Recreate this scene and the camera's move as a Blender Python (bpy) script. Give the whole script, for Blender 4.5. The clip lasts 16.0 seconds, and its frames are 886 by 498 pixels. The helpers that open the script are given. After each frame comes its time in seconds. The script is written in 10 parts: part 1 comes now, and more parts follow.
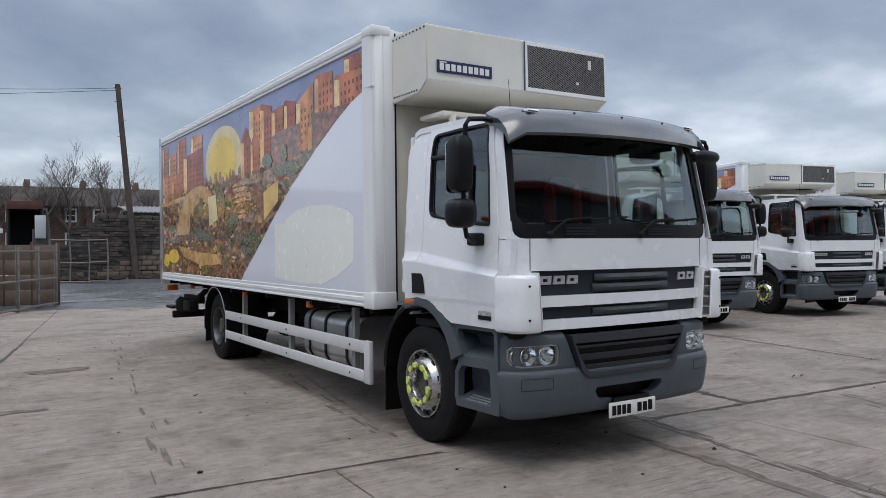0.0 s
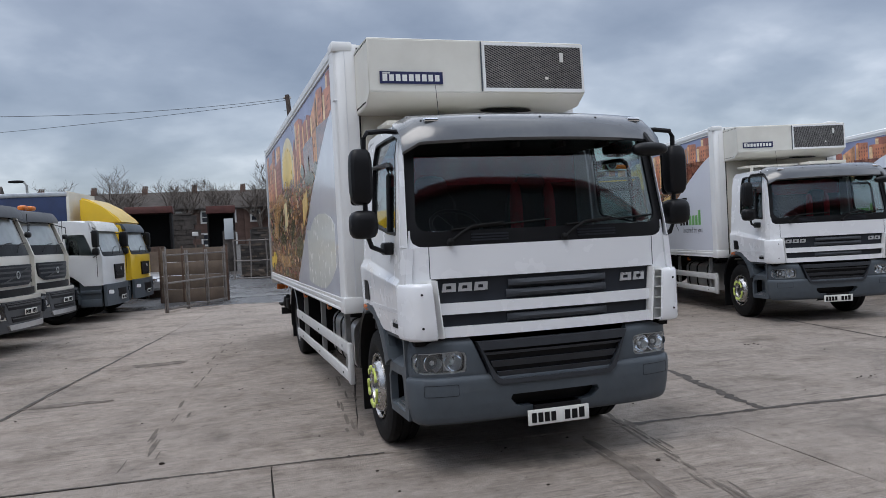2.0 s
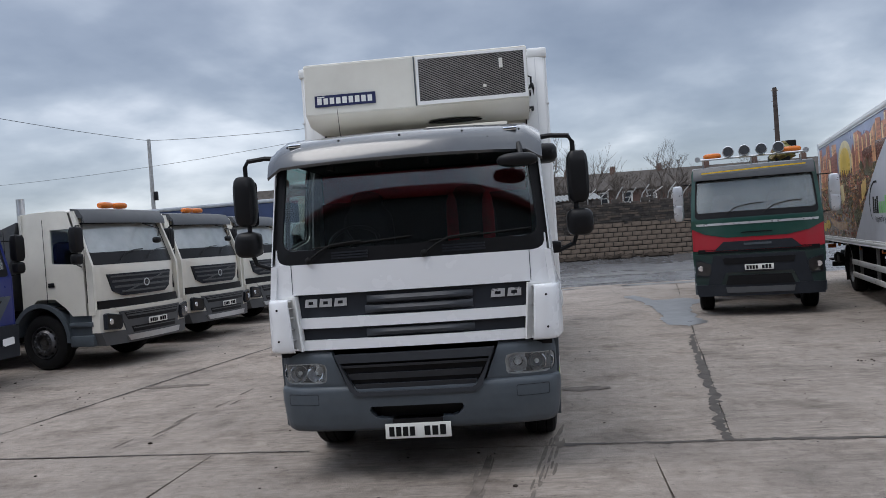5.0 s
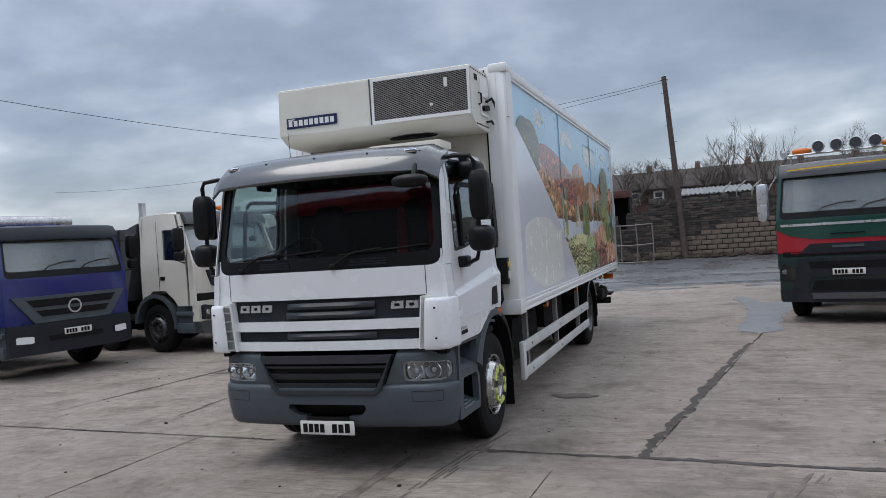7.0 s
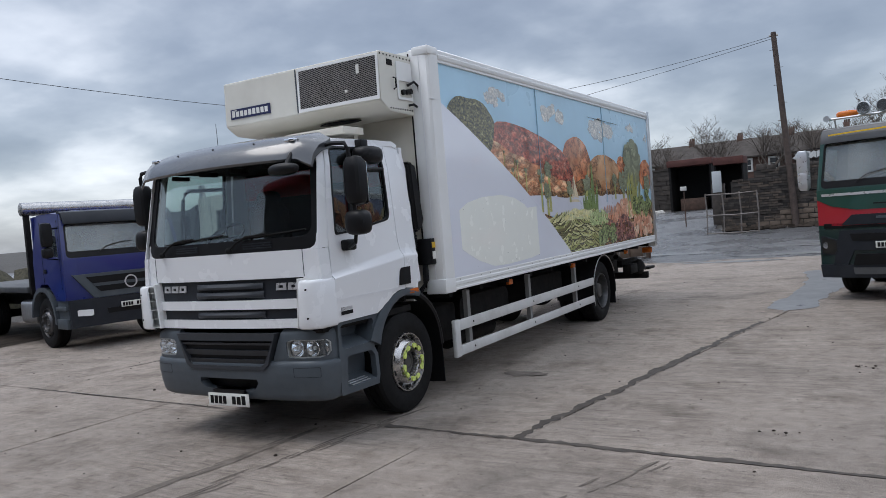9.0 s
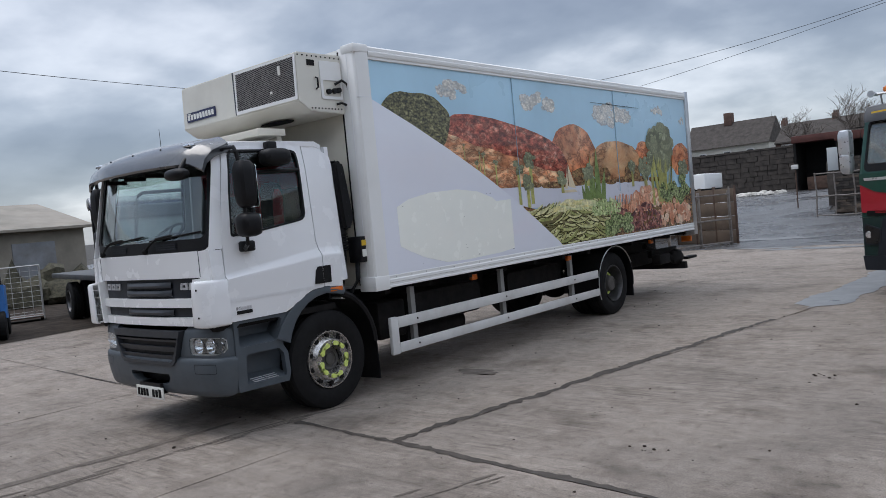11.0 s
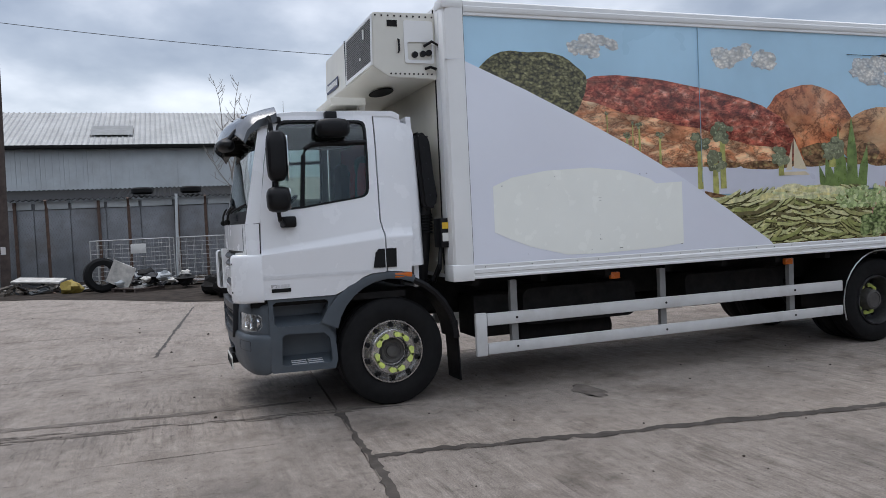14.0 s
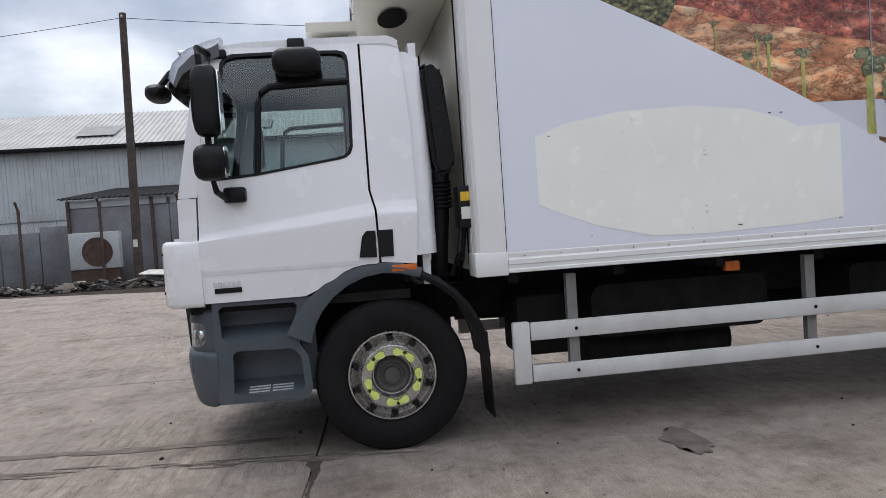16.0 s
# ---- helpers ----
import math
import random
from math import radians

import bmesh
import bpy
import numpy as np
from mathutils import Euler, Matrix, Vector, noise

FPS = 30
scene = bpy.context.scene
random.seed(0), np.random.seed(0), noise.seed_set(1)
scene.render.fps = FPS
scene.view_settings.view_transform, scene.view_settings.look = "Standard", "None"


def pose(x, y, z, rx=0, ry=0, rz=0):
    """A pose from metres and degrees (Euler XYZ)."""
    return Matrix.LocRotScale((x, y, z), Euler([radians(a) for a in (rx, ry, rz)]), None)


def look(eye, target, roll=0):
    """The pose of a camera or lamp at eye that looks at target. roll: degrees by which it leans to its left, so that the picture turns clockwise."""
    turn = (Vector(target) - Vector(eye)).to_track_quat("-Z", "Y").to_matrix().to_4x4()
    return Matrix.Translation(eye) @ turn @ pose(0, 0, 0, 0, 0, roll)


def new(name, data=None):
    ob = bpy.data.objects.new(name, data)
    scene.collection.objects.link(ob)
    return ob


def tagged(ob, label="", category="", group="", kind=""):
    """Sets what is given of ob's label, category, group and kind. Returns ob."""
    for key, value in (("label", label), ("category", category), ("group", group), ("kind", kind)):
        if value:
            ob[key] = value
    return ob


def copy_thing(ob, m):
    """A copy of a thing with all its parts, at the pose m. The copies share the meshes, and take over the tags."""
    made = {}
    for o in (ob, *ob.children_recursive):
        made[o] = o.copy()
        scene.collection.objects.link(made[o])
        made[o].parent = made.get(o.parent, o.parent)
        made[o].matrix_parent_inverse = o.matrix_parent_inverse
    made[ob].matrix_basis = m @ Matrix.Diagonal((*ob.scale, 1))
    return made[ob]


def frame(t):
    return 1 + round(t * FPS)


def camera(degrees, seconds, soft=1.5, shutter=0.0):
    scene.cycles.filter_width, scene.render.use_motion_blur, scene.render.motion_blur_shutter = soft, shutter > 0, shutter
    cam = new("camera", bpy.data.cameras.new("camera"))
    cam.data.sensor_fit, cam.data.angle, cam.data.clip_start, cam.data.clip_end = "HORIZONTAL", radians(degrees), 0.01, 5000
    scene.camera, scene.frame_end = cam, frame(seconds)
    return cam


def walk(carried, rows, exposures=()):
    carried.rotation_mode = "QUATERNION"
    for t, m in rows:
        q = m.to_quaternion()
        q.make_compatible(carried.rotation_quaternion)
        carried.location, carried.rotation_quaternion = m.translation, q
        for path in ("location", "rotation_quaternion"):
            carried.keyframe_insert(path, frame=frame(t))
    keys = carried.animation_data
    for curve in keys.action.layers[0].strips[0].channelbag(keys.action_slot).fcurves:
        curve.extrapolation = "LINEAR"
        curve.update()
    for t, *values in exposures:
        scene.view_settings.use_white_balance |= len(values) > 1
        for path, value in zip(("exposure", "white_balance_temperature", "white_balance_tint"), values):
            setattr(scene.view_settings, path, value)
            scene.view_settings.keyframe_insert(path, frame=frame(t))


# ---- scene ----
cam = camera(60.4, 16.0, soft=0.75)
PATH = [
    (0, (-0.151, 0.188, 1.721), (0.93, 1.871, 1.713), -0.5),
    (0.5, (0.287, -0.137, 1.764), (1.255, 1.613, 1.747), -1.1),
    (1, (0.788, -0.413, 1.81), (1.636, 1.399, 1.788), -1.8),
    (1.5, (1.304, -0.705, 1.831), (2.026, 1.16, 1.802), -2.4),
    (2, (1.869, -0.893, 1.849), (2.464, 1.016, 1.815), -2.8),
    (2.5, (2.42, -1.089, 1.874), (2.882, 0.856, 1.84), -3.1),
    (3, (3.005, -1.216, 1.881), (3.323, 0.758, 1.843), -3.5),
    (3.5, (3.585, -1.288, 1.892), (3.767, 0.703, 1.854), -3.8),
    (4, (4.154, -1.379, 1.895), (4.207, 0.62, 1.857), -3.9),
    (6.5, (7.095, -1.417, 1.938), (6.544, 0.506, 1.925), -3.9),
    (7, (7.686, -1.312, 1.963), (7.018, 0.573, 1.941), -3.8),
    (7.5, (8.263, -1.192, 1.96), (7.494, 0.654, 1.925), -3.8),
    (8, (8.818, -0.993, 1.961), (7.963, 0.814, 1.912), -4.0),
    (8.5, (9.368, -0.79, 1.94), (8.435, 0.977, 1.876), -4.3),
    (9, (9.869, -0.524, 1.914), (8.858, 1.2, 1.841), -4.7),
    (11.5, (12.023, 1.253, 1.878), (10.65, 2.704, 1.784), -5.1),
    (12, (12.333, 1.719, 1.856), (10.893, 3.103, 1.76), -4.5),
    (12.5, (12.529, 2.222, 1.853), (11.002, 3.51, 1.762), -3.6),
    (13, (12.662, 2.763, 1.848), (11.02, 3.901, 1.762), -2.9),
    (13.5, (12.608, 3.37, 1.784), (10.84, 4.301, 1.706), -2.5),
    (14, (12.451, 3.99, 1.73), (10.572, 4.67, 1.652), -2.7),
    (14.5, (12.091, 4.47, 1.66), (10.142, 4.912, 1.577), -3.3),
    (15, (11.608, 4.934, 1.603), (9.627, 5.19, 1.519), -3.8),
    (15.5, (11.105, 5.355, 1.544), (9.115, 5.536, 1.458), -4.0),
    (16, (10.62, 5.64, 1.54), (8.64, 5.909, 1.457), -3.9),
]
walk(cam, [(t, look(eye, target, roll)) for t, eye, target, roll in PATH],
     [(0.0, 0.11, 6480, 10.5), (9.0, 0.10, 6480, 10.5), (12.5, 0.02, 6480, 10.5), (14.0, 0.10, 6520, 11), (15.0, 0.22, 6680, 12), (16.0, 0.34, 6850, 12.5)])

# ---- world, sun ----
from mathutils.geometry import tessellate_polygon

SUN_AZ, SUN_EL = 236.0, 66.0


def node(nt, kind, x=0, **ins):
    n = nt.nodes.new(kind)
    for k, v in ins.items():
        n.inputs[k.replace("_", " ")].default_value = v
    return n


def ramp(nt, stops, mode="LINEAR"):
    n = nt.nodes.new("ShaderNodeValToRGB")
    n.color_ramp.interpolation = mode
    el = n.color_ramp.elements
    while len(el) < len(stops):
        el.new(0.5)
    for e, (p, c) in zip(el, stops):
        e.position = p
        e.color = (*c, 1) if len(c) == 3 else c
    return n


world = bpy.data.worlds.new("sky")
scene.world = world
world.use_nodes = True
wt = world.node_tree
wt.nodes.clear()
tc = wt.nodes.new("ShaderNodeTexCoord")
sky = wt.nodes.new("ShaderNodeTexSky")
sky.sky_type, sky.sun_disc = "NISHITA", False
sky.sun_elevation, sky.sun_rotation = radians(SUN_EL), radians(SUN_AZ)
wsep = wt.nodes.new("ShaderNodeSeparateXYZ")
wt.links.new(tc.outputs["Generated"], wsep.inputs[0])
# cloud deck: directions projected on a flat layer
den = wt.nodes.new("ShaderNodeMath"); den.operation = "MAXIMUM"; den.inputs[1].default_value = 0.0
wt.links.new(wsep.outputs["Z"], den.inputs[0])
den2 = wt.nodes.new("ShaderNodeMath"); den2.operation = "ADD"; den2.inputs[1].default_value = 0.30
wt.links.new(den.outputs[0], den2.inputs[0])
proj = wt.nodes.new("ShaderNodeVectorMath"); proj.operation = "DIVIDE"
comb = wt.nodes.new("ShaderNodeCombineXYZ"); comb.inputs[2].default_value = 1.0
wt.links.new(den2.outputs[0], comb.inputs[0]); wt.links.new(den2.outputs[0], comb.inputs[1])
wt.links.new(tc.outputs["Generated"], proj.inputs[0]); wt.links.new(comb.outputs[0], proj.inputs[1])
big = node(wt, "ShaderNodeTexNoise", Scale=1.15, Detail=6.0, Roughness=0.47, Distortion=0.3)
wt.links.new(proj.outputs[0], big.inputs["Vector"])
fine = node(wt, "ShaderNodeTexNoise", Scale=3.4, Detail=5.0, Roughness=0.5)
wt.links.new(proj.outputs[0], fine.inputs["Vector"])
cm = wt.nodes.new("ShaderNodeMix"); cm.data_type = "FLOAT"; cm.inputs[0].default_value = 0.3
wt.links.new(big.outputs["Fac"], cm.inputs[2]); wt.links.new(fine.outputs["Fac"], cm.inputs[3])
CLOUD = ramp(wt, [(0.36, (0.20, 0.232, 0.30)), (0.46, (0.30, 0.34, 0.415)), (0.53, (0.44, 0.485, 0.56)), (0.60, (0.70, 0.74, 0.81)), (0.68, (0.96, 1.0, 1.06))])
wt.links.new(cm.outputs[0], CLOUD.inputs[0])
# higher up the deck is brighter than near the skyline
UP = ramp(wt, [(0.0, (0.86, 0.86, 0.86)), (0.1, (0.86, 0.86, 0.86)), (0.36, (0.90, 0.90, 0.90)), (0.5, (1.95, 1.94, 1.92)), (0.7, (2.5, 2.47, 2.42)), (1.0, (2.7, 2.65, 2.58))])
wt.links.new(wsep.outputs["Z"], UP.inputs[0])
mulc = wt.nodes.new("ShaderNodeMix"); mulc.data_type = "RGBA"; mulc.blend_type = "MULTIPLY"; mulc.inputs[0].default_value = 1.0
wt.links.new(CLOUD.outputs[0], mulc.inputs[6]); wt.links.new(UP.outputs[0], mulc.inputs[7])
# the cloud is thinner round the hidden sun
GLOW = ramp(wt, [(0.0, (1.02, 1.02, 1.02)), (0.35, (1.01, 1.01, 1.01)), (0.7, (0.98, 0.98, 0.98)), (1.0, (0.97, 0.97, 0.98))])
half = wt.nodes.new("ShaderNodeMath"); half.operation = "MULTIPLY_ADD"; half.inputs[1].default_value = 0.5; half.inputs[2].default_value = 0.5
wt.links.new(wsep.outputs["X"], half.inputs[0]); wt.links.new(half.outputs[0], GLOW.inputs[0])
mulg = wt.nodes.new("ShaderNodeMix"); mulg.data_type = "RGBA"; mulg.blend_type = "MULTIPLY"; mulg.inputs[0].default_value = 1.0
wt.links.new(mulc.outputs[2], mulg.inputs[6]); wt.links.new(GLOW.outputs[0], mulg.inputs[7])
bg_sky = node(wt, "ShaderNodeBackground", Strength=0.035)
wt.links.new(sky.outputs[0], bg_sky.inputs[0])
bg_cl = node(wt, "ShaderNodeBackground", Strength=0.90)
wt.links.new(mulg.outputs[2], bg_cl.inputs[0])
addw = wt.nodes.new("ShaderNodeAddShader")
wt.links.new(bg_sky.outputs[0], addw.inputs[0]); wt.links.new(bg_cl.outputs[0], addw.inputs[1])
wo = wt.nodes.new("ShaderNodeOutputWorld")
wt.links.new(addw.outputs[0], wo.inputs[0])

sun = new("sun", bpy.data.lights.new("sun", "SUN"))
sun.data.energy, sun.data.angle, sun.data.color = 1.2, radians(34), (1.0, 0.97, 0.94)
# soft light through the cloud, ahead of the lorry's nose
sun.matrix_world = look((0, 0, 0), (-math.sin(radians(SUN_AZ)) * math.cos(radians(SUN_EL)), -math.cos(radians(SUN_AZ)) * math.cos(radians(SUN_EL)), -math.sin(radians(SUN_EL))))


# ---- materials ----
def mat(name, color, rough=0.5, metal=0.0, var=0.12, scale=6.0, bump=0.0, bscale=60.0, dirt=0.0, dirt_color=(0.12, 0.1, 0.08), spec=0.5, coat=0.0, rvar=0.1):
    m = bpy.data.materials.new(name)
    m.use_nodes = True
    nt = m.node_tree
    b = nt.nodes["Principled BSDF"]
    b.inputs["Metallic"].default_value = metal
    b.inputs["Specular IOR Level"].default_value = spec
    b.inputs["Coat Weight"].default_value = coat
    b.inputs["Coat Roughness"].default_value = 0.06
    co = nt.nodes.new("ShaderNodeTexCoord")
    n1 = node(nt, "ShaderNodeTexNoise", Scale=scale, Detail=5.0, Roughness=0.6)
    nt.links.new(co.outputs["Object"], n1.inputs["Vector"])
    lo = tuple(max(0, c * (1 - var)) for c in color)
    hi = tuple(min(1, c * (1 + var)) for c in color)
    r = ramp(nt, [(0.3, lo), (0.7, hi)])
    nt.links.new(n1.outputs["Fac"], r.inputs[0])
    out = r.outputs[0]
    if dirt > 0:
        n2 = node(nt, "ShaderNodeTexNoise", Scale=scale * 0.45, Detail=8.0, Roughness=0.7)
        nt.links.new(co.outputs["Object"], n2.inputs["Vector"])
        rd = ramp(nt, [(0.48, (0, 0, 0)), (0.75, (dirt, dirt, dirt))])
        nt.links.new(n2.outputs["Fac"], rd.inputs[0])
        mx = nt.nodes.new("ShaderNodeMix"); mx.data_type = "RGBA"
        nt.links.new(rd.outputs[0], mx.inputs[0]); nt.links.new(out, mx.inputs[6])
        mx.inputs[7].default_value = (*dirt_color, 1)
        out = mx.outputs[2]
    nt.links.new(out, b.inputs["Base Color"])
    n3 = node(nt, "ShaderNodeTexNoise", Scale=scale * 2.3, Detail=4.0)
    nt.links.new(co.outputs["Object"], n3.inputs["Vector"])
    rr = nt.nodes.new("ShaderNodeMapRange")
    rr.inputs["To Min"].default_value, rr.inputs["To Max"].default_value = max(0.02, rough - rvar), min(1, rough + rvar)
    nt.links.new(n3.outputs["Fac"], rr.inputs["Value"])
    nt.links.new(rr.outputs[0], b.inputs["Roughness"])
    if bump > 0:
        n4 = node(nt, "ShaderNodeTexNoise", Scale=bscale, Detail=4.0)
        nt.links.new(co.outputs["Object"], n4.inputs["Vector"])
        bp = node(nt, "ShaderNodeBump", Strength=bump, Distance=0.01)
        nt.links.new(n4.outputs["Fac"], bp.inputs["Height"])
        nt.links.new(bp.outputs[0], b.inputs["Normal"])
    return m


def print_mat(name, colors, scale, distort=0.8, rough=0.2, cells=0.0, depth=0.6, stretch=1.5, ridges=0.0):
    """A printed picture surface: several inks, and the rounded lumps of what was photographed."""
    m = bpy.data.materials.new(name)
    m.use_nodes = True
    nt = m.node_tree
    b = nt.nodes["Principled BSDF"]
    b.inputs["Roughness"].default_value = rough
    b.inputs["Coat Weight"].default_value = 0.35
    co = nt.nodes.new("ShaderNodeTexCoord")
    mp = nt.nodes.new("ShaderNodeMapping")
    mp.inputs["Scale"].default_value = (1, 1, stretch)
    nt.links.new(co.outputs["Object"], mp.inputs["Vector"])
    n1 = node(nt, "ShaderNodeTexNoise", Scale=scale, Detail=10.0, Roughness=0.68, Distortion=distort)
    nt.links.new(mp.outputs[0], n1.inputs["Vector"])
    k = len(colors) - 1
    r = ramp(nt, [(0.32 + 0.36 * i / k, c) for i, c in enumerate(colors)])
    nt.links.new(n1.outputs["Fac"], r.inputs[0])
    out = r.outputs[0]
    if cells > 0:
        warp = node(nt, "ShaderNodeTexNoise", Scale=cells * 0.6, Detail=3.0)
        nt.links.new(mp.outputs[0], warp.inputs["Vector"])
        ad = nt.nodes.new("ShaderNodeMix"); ad.data_type = "RGBA"; ad.blend_type = "LINEAR_LIGHT"; ad.inputs[0].default_value = 0.6 / cells
        nt.links.new(mp.outputs[0], ad.inputs[6]); nt.links.new(warp.outputs["Color"], ad.inputs[7])
        vo = node(nt, "ShaderNodeTexVoronoi", Scale=cells)
        nt.links.new(ad.outputs[2], vo.inputs["Vector"])
        rv = ramp(nt, [(0.05, (1.35, 1.33, 1.28)), (0.4, (1.0, 1.0, 1.0)), (0.75, (1 - depth, 1 - depth, 1 - depth))])
        nt.links.new(vo.outputs["Distance"], rv.inputs[0])
        mx = nt.nodes.new("ShaderNodeMix"); mx.data_type = "RGBA"; mx.blend_type = "MULTIPLY"; mx.inputs[0].default_value = 1.0
        nt.links.new(out, mx.inputs[6]); nt.links.new(rv.outputs[0], mx.inputs[7])
        out = mx.outputs[2]
    if ridges > 0:
        # cracks and strata
        rn = node(nt, "ShaderNodeTexNoise", Scale=ridges, Detail=10.0, Roughness=0.68, Distortion=0.25)
        nt.links.new(mp.outputs[0], rn.inputs["Vector"])
        rr = ramp(nt, [(0.40, (1.12, 1.1, 1.06)), (0.47, (0.85, 0.82, 0.8)), (0.5, (0.32, 0.27, 0.25)), (0.53, (0.95, 0.93, 0.9)), (0.6, (1.3, 1.27, 1.2))])
        nt.links.new(rn.outputs["Fac"], rr.inputs[0])
        mx = nt.nodes.new("ShaderNodeMix"); mx.data_type = "RGBA"; mx.blend_type = "MULTIPLY"; mx.inputs[0].default_value = 1.0
        nt.links.new(out, mx.inputs[6]); nt.links.new(rr.outputs[0], mx.inputs[7])
        out = mx.outputs[2]
    nt.links.new(out, b.inputs["Base Color"])
    return m


def island_mat(name, colors, rough=0.5, scale=14.0):
    """Each loose piece of the mesh takes one of the colours."""
    m = bpy.data.materials.new(name)
    m.use_nodes = True
    nt = m.node_tree
    b = nt.nodes["Principled BSDF"]
    b.inputs["Roughness"].default_value = rough
    g = nt.nodes.new("ShaderNodeNewGeometry")
    r = ramp(nt, [(i / len(colors), c) for i, c in enumerate(colors)], "CONSTANT")
    nt.links.new(g.outputs["Random Per Island"], r.inputs[0])
    co = nt.nodes.new("ShaderNodeTexCoord")
    n1 = node(nt, "ShaderNodeTexNoise", Scale=scale, Detail=6.0, Roughness=0.7)
    nt.links.new(co.outputs["Object"], n1.inputs["Vector"])
    r2 = ramp(nt, [(0.3, (0.5, 0.48, 0.46)), (0.5, (1.0, 1.0, 1.0)), (0.7, (1.5, 1.45, 1.35))])
    nt.links.new(n1.outputs["Fac"], r2.inputs[0])
    mx = nt.nodes.new("ShaderNodeMix"); mx.data_type = "RGBA"; mx.blend_type = "MULTIPLY"; mx.inputs[0].default_value = 1.0
    nt.links.new(r.outputs[0], mx.inputs[6]); nt.links.new(r2.outputs[0], mx.inputs[7])
    nt.links.new(mx.outputs[2], b.inputs["Base Color"])
    return m


def glass_mat(name, tint, film=0.0, low=0.055):
    """Thin window glass: clear with its own reflection."""
    m = bpy.data.materials.new(name)
    m.use_nodes = True
    nt = m.node_tree
    nt.nodes.clear()
    t = nt.nodes.new("ShaderNodeBsdfTransparent"); t.inputs[0].default_value = (*tint, 1)
    gl = nt.nodes.new("ShaderNodeBsdfGlossy"); gl.inputs["Roughness"].default_value = 0.02
    gl.inputs["Color"].default_value = (0.9, 0.93, 0.95, 1)
    lw = nt.nodes.new("ShaderNodeLayerWeight")
    pw = nt.nodes.new("ShaderNodeMath"); pw.operation = "POWER"; pw.inputs[1].default_value = 3.0
    nt.links.new(lw.outputs["Facing"], pw.inputs[0])
    f = nt.nodes.new("ShaderNodeMapRange"); f.inputs["To Min"].default_value, f.inputs["To Max"].default_value = low, 0.75
    nt.links.new(pw.outputs[0], f.inputs["Value"])
    mx = nt.nodes.new("ShaderNodeMixShader")
    o = nt.nodes.new("ShaderNodeOutputMaterial")
    nt.links.new(f.outputs[0], mx.inputs[0]); nt.links.new(t.outputs[0], mx.inputs[1]); nt.links.new(gl.outputs[0], mx.inputs[2])
    last = mx.outputs[0]
    if film > 0:
        # pale diffuse film, painted on in place of the sky's reflection
        df = nt.nodes.new("ShaderNodeBsdfDiffuse"); df.inputs[0].default_value = (0.62, 0.63, 0.62, 1)
        co = nt.nodes.new("ShaderNodeTexCoord")
        nz = node(nt, "ShaderNodeTexNoise", Scale=3.0, Detail=5.0)
        nt.links.new(co.outputs["Object"], nz.inputs["Vector"])
        fr = nt.nodes.new("ShaderNodeMapRange"); fr.inputs["To Min"].default_value, fr.inputs["To Max"].default_value = film * 0.6, film * 1.4
        nt.links.new(nz.outputs["Fac"], fr.inputs["Value"])
        m2 = nt.nodes.new("ShaderNodeMixShader")
        nt.links.new(fr.outputs[0], m2.inputs[0]); nt.links.new(last, m2.inputs[1]); nt.links.new(df.outputs[0], m2.inputs[2])
        last = m2.outputs[0]
    nt.links.new(last, o.inputs[0])
    return m


M_WHITE = mat("white_paint", (0.80, 0.81, 0.825), 0.26, var=0.012, scale=2.0, dirt=0.02, dirt_color=(0.42, 0.38, 0.33), coat=0.4)
M_BODY = mat("white_body_panel", (0.78, 0.785, 0.775), 0.35, var=0.03, scale=1.6, dirt=0.12, dirt_color=(0.45, 0.42, 0.36), coat=0.2)
M_UNIT = mat("cream_unit_case", (0.66, 0.645, 0.58), 0.4, var=0.04, scale=2.0, dirt=0.2, dirt_color=(0.36, 0.32, 0.26))
M_CREAMWHITE = mat("aged_white_panel", (0.60, 0.57, 0.49), 0.45, var=0.05, scale=2.0, dirt=0.25, dirt_color=(0.33, 0.28, 0.22))
M_VINYL = mat("pale_blue_vinyl", (0.78, 0.80, 0.87), 0.22, var=0.02, scale=1.2, coat=0.7)
M_PATCH = mat("cream_vinyl_patch", (0.92, 0.93, 0.86), 0.25, var=0.02, scale=3.0, coat=0.6)
M_GREY = mat("grey_bumper_plastic", (0.072, 0.086, 0.100), 0.45, var=0.12, scale=4.0, bump=0.06, bscale=220, dirt=0.2, dirt_color=(0.13, 0.12, 0.11), spec=0.35)
M_DARK = mat("dark_grille_plastic", (0.019, 0.022, 0.028), 0.45, var=0.15, scale=5.0, dirt=0.15, dirt_color=(0.04, 0.038, 0.036), spec=0.25)
M_SLAT = mat("dark_grey_slat_plastic", (0.034, 0.038, 0.045), 0.42, var=0.15, scale=5.0, dirt=0.15, dirt_color=(0.055, 0.05, 0.046), spec=0.35)
M_BLACK = mat("black_plastic", (0.006, 0.006, 0.007), 0.45, var=0.2, scale=7.0, spec=0.25)
M_CHASSIS = mat("dirty_chassis", (0.009, 0.0085, 0.0085), 0.75, var=0.4, scale=9.0, dirt=0.35, dirt_color=(0.035, 0.027, 0.022), spec=0.2)
M_RUBBER = mat("tyre_rubber", (0.0055, 0.0055, 0.006), 0.75, var=0.25, scale=8.0, bump=0.15, bscale=120, dirt=0.22, dirt_color=(0.022, 0.02, 0.018), spec=0.25)
M_STEEL = mat("wheel_steel", (0.50, 0.49, 0.48), 0.26, metal=0.9, var=0.2, scale=9.0, dirt=0.4, dirt_color=(0.16, 0.13, 0.11))
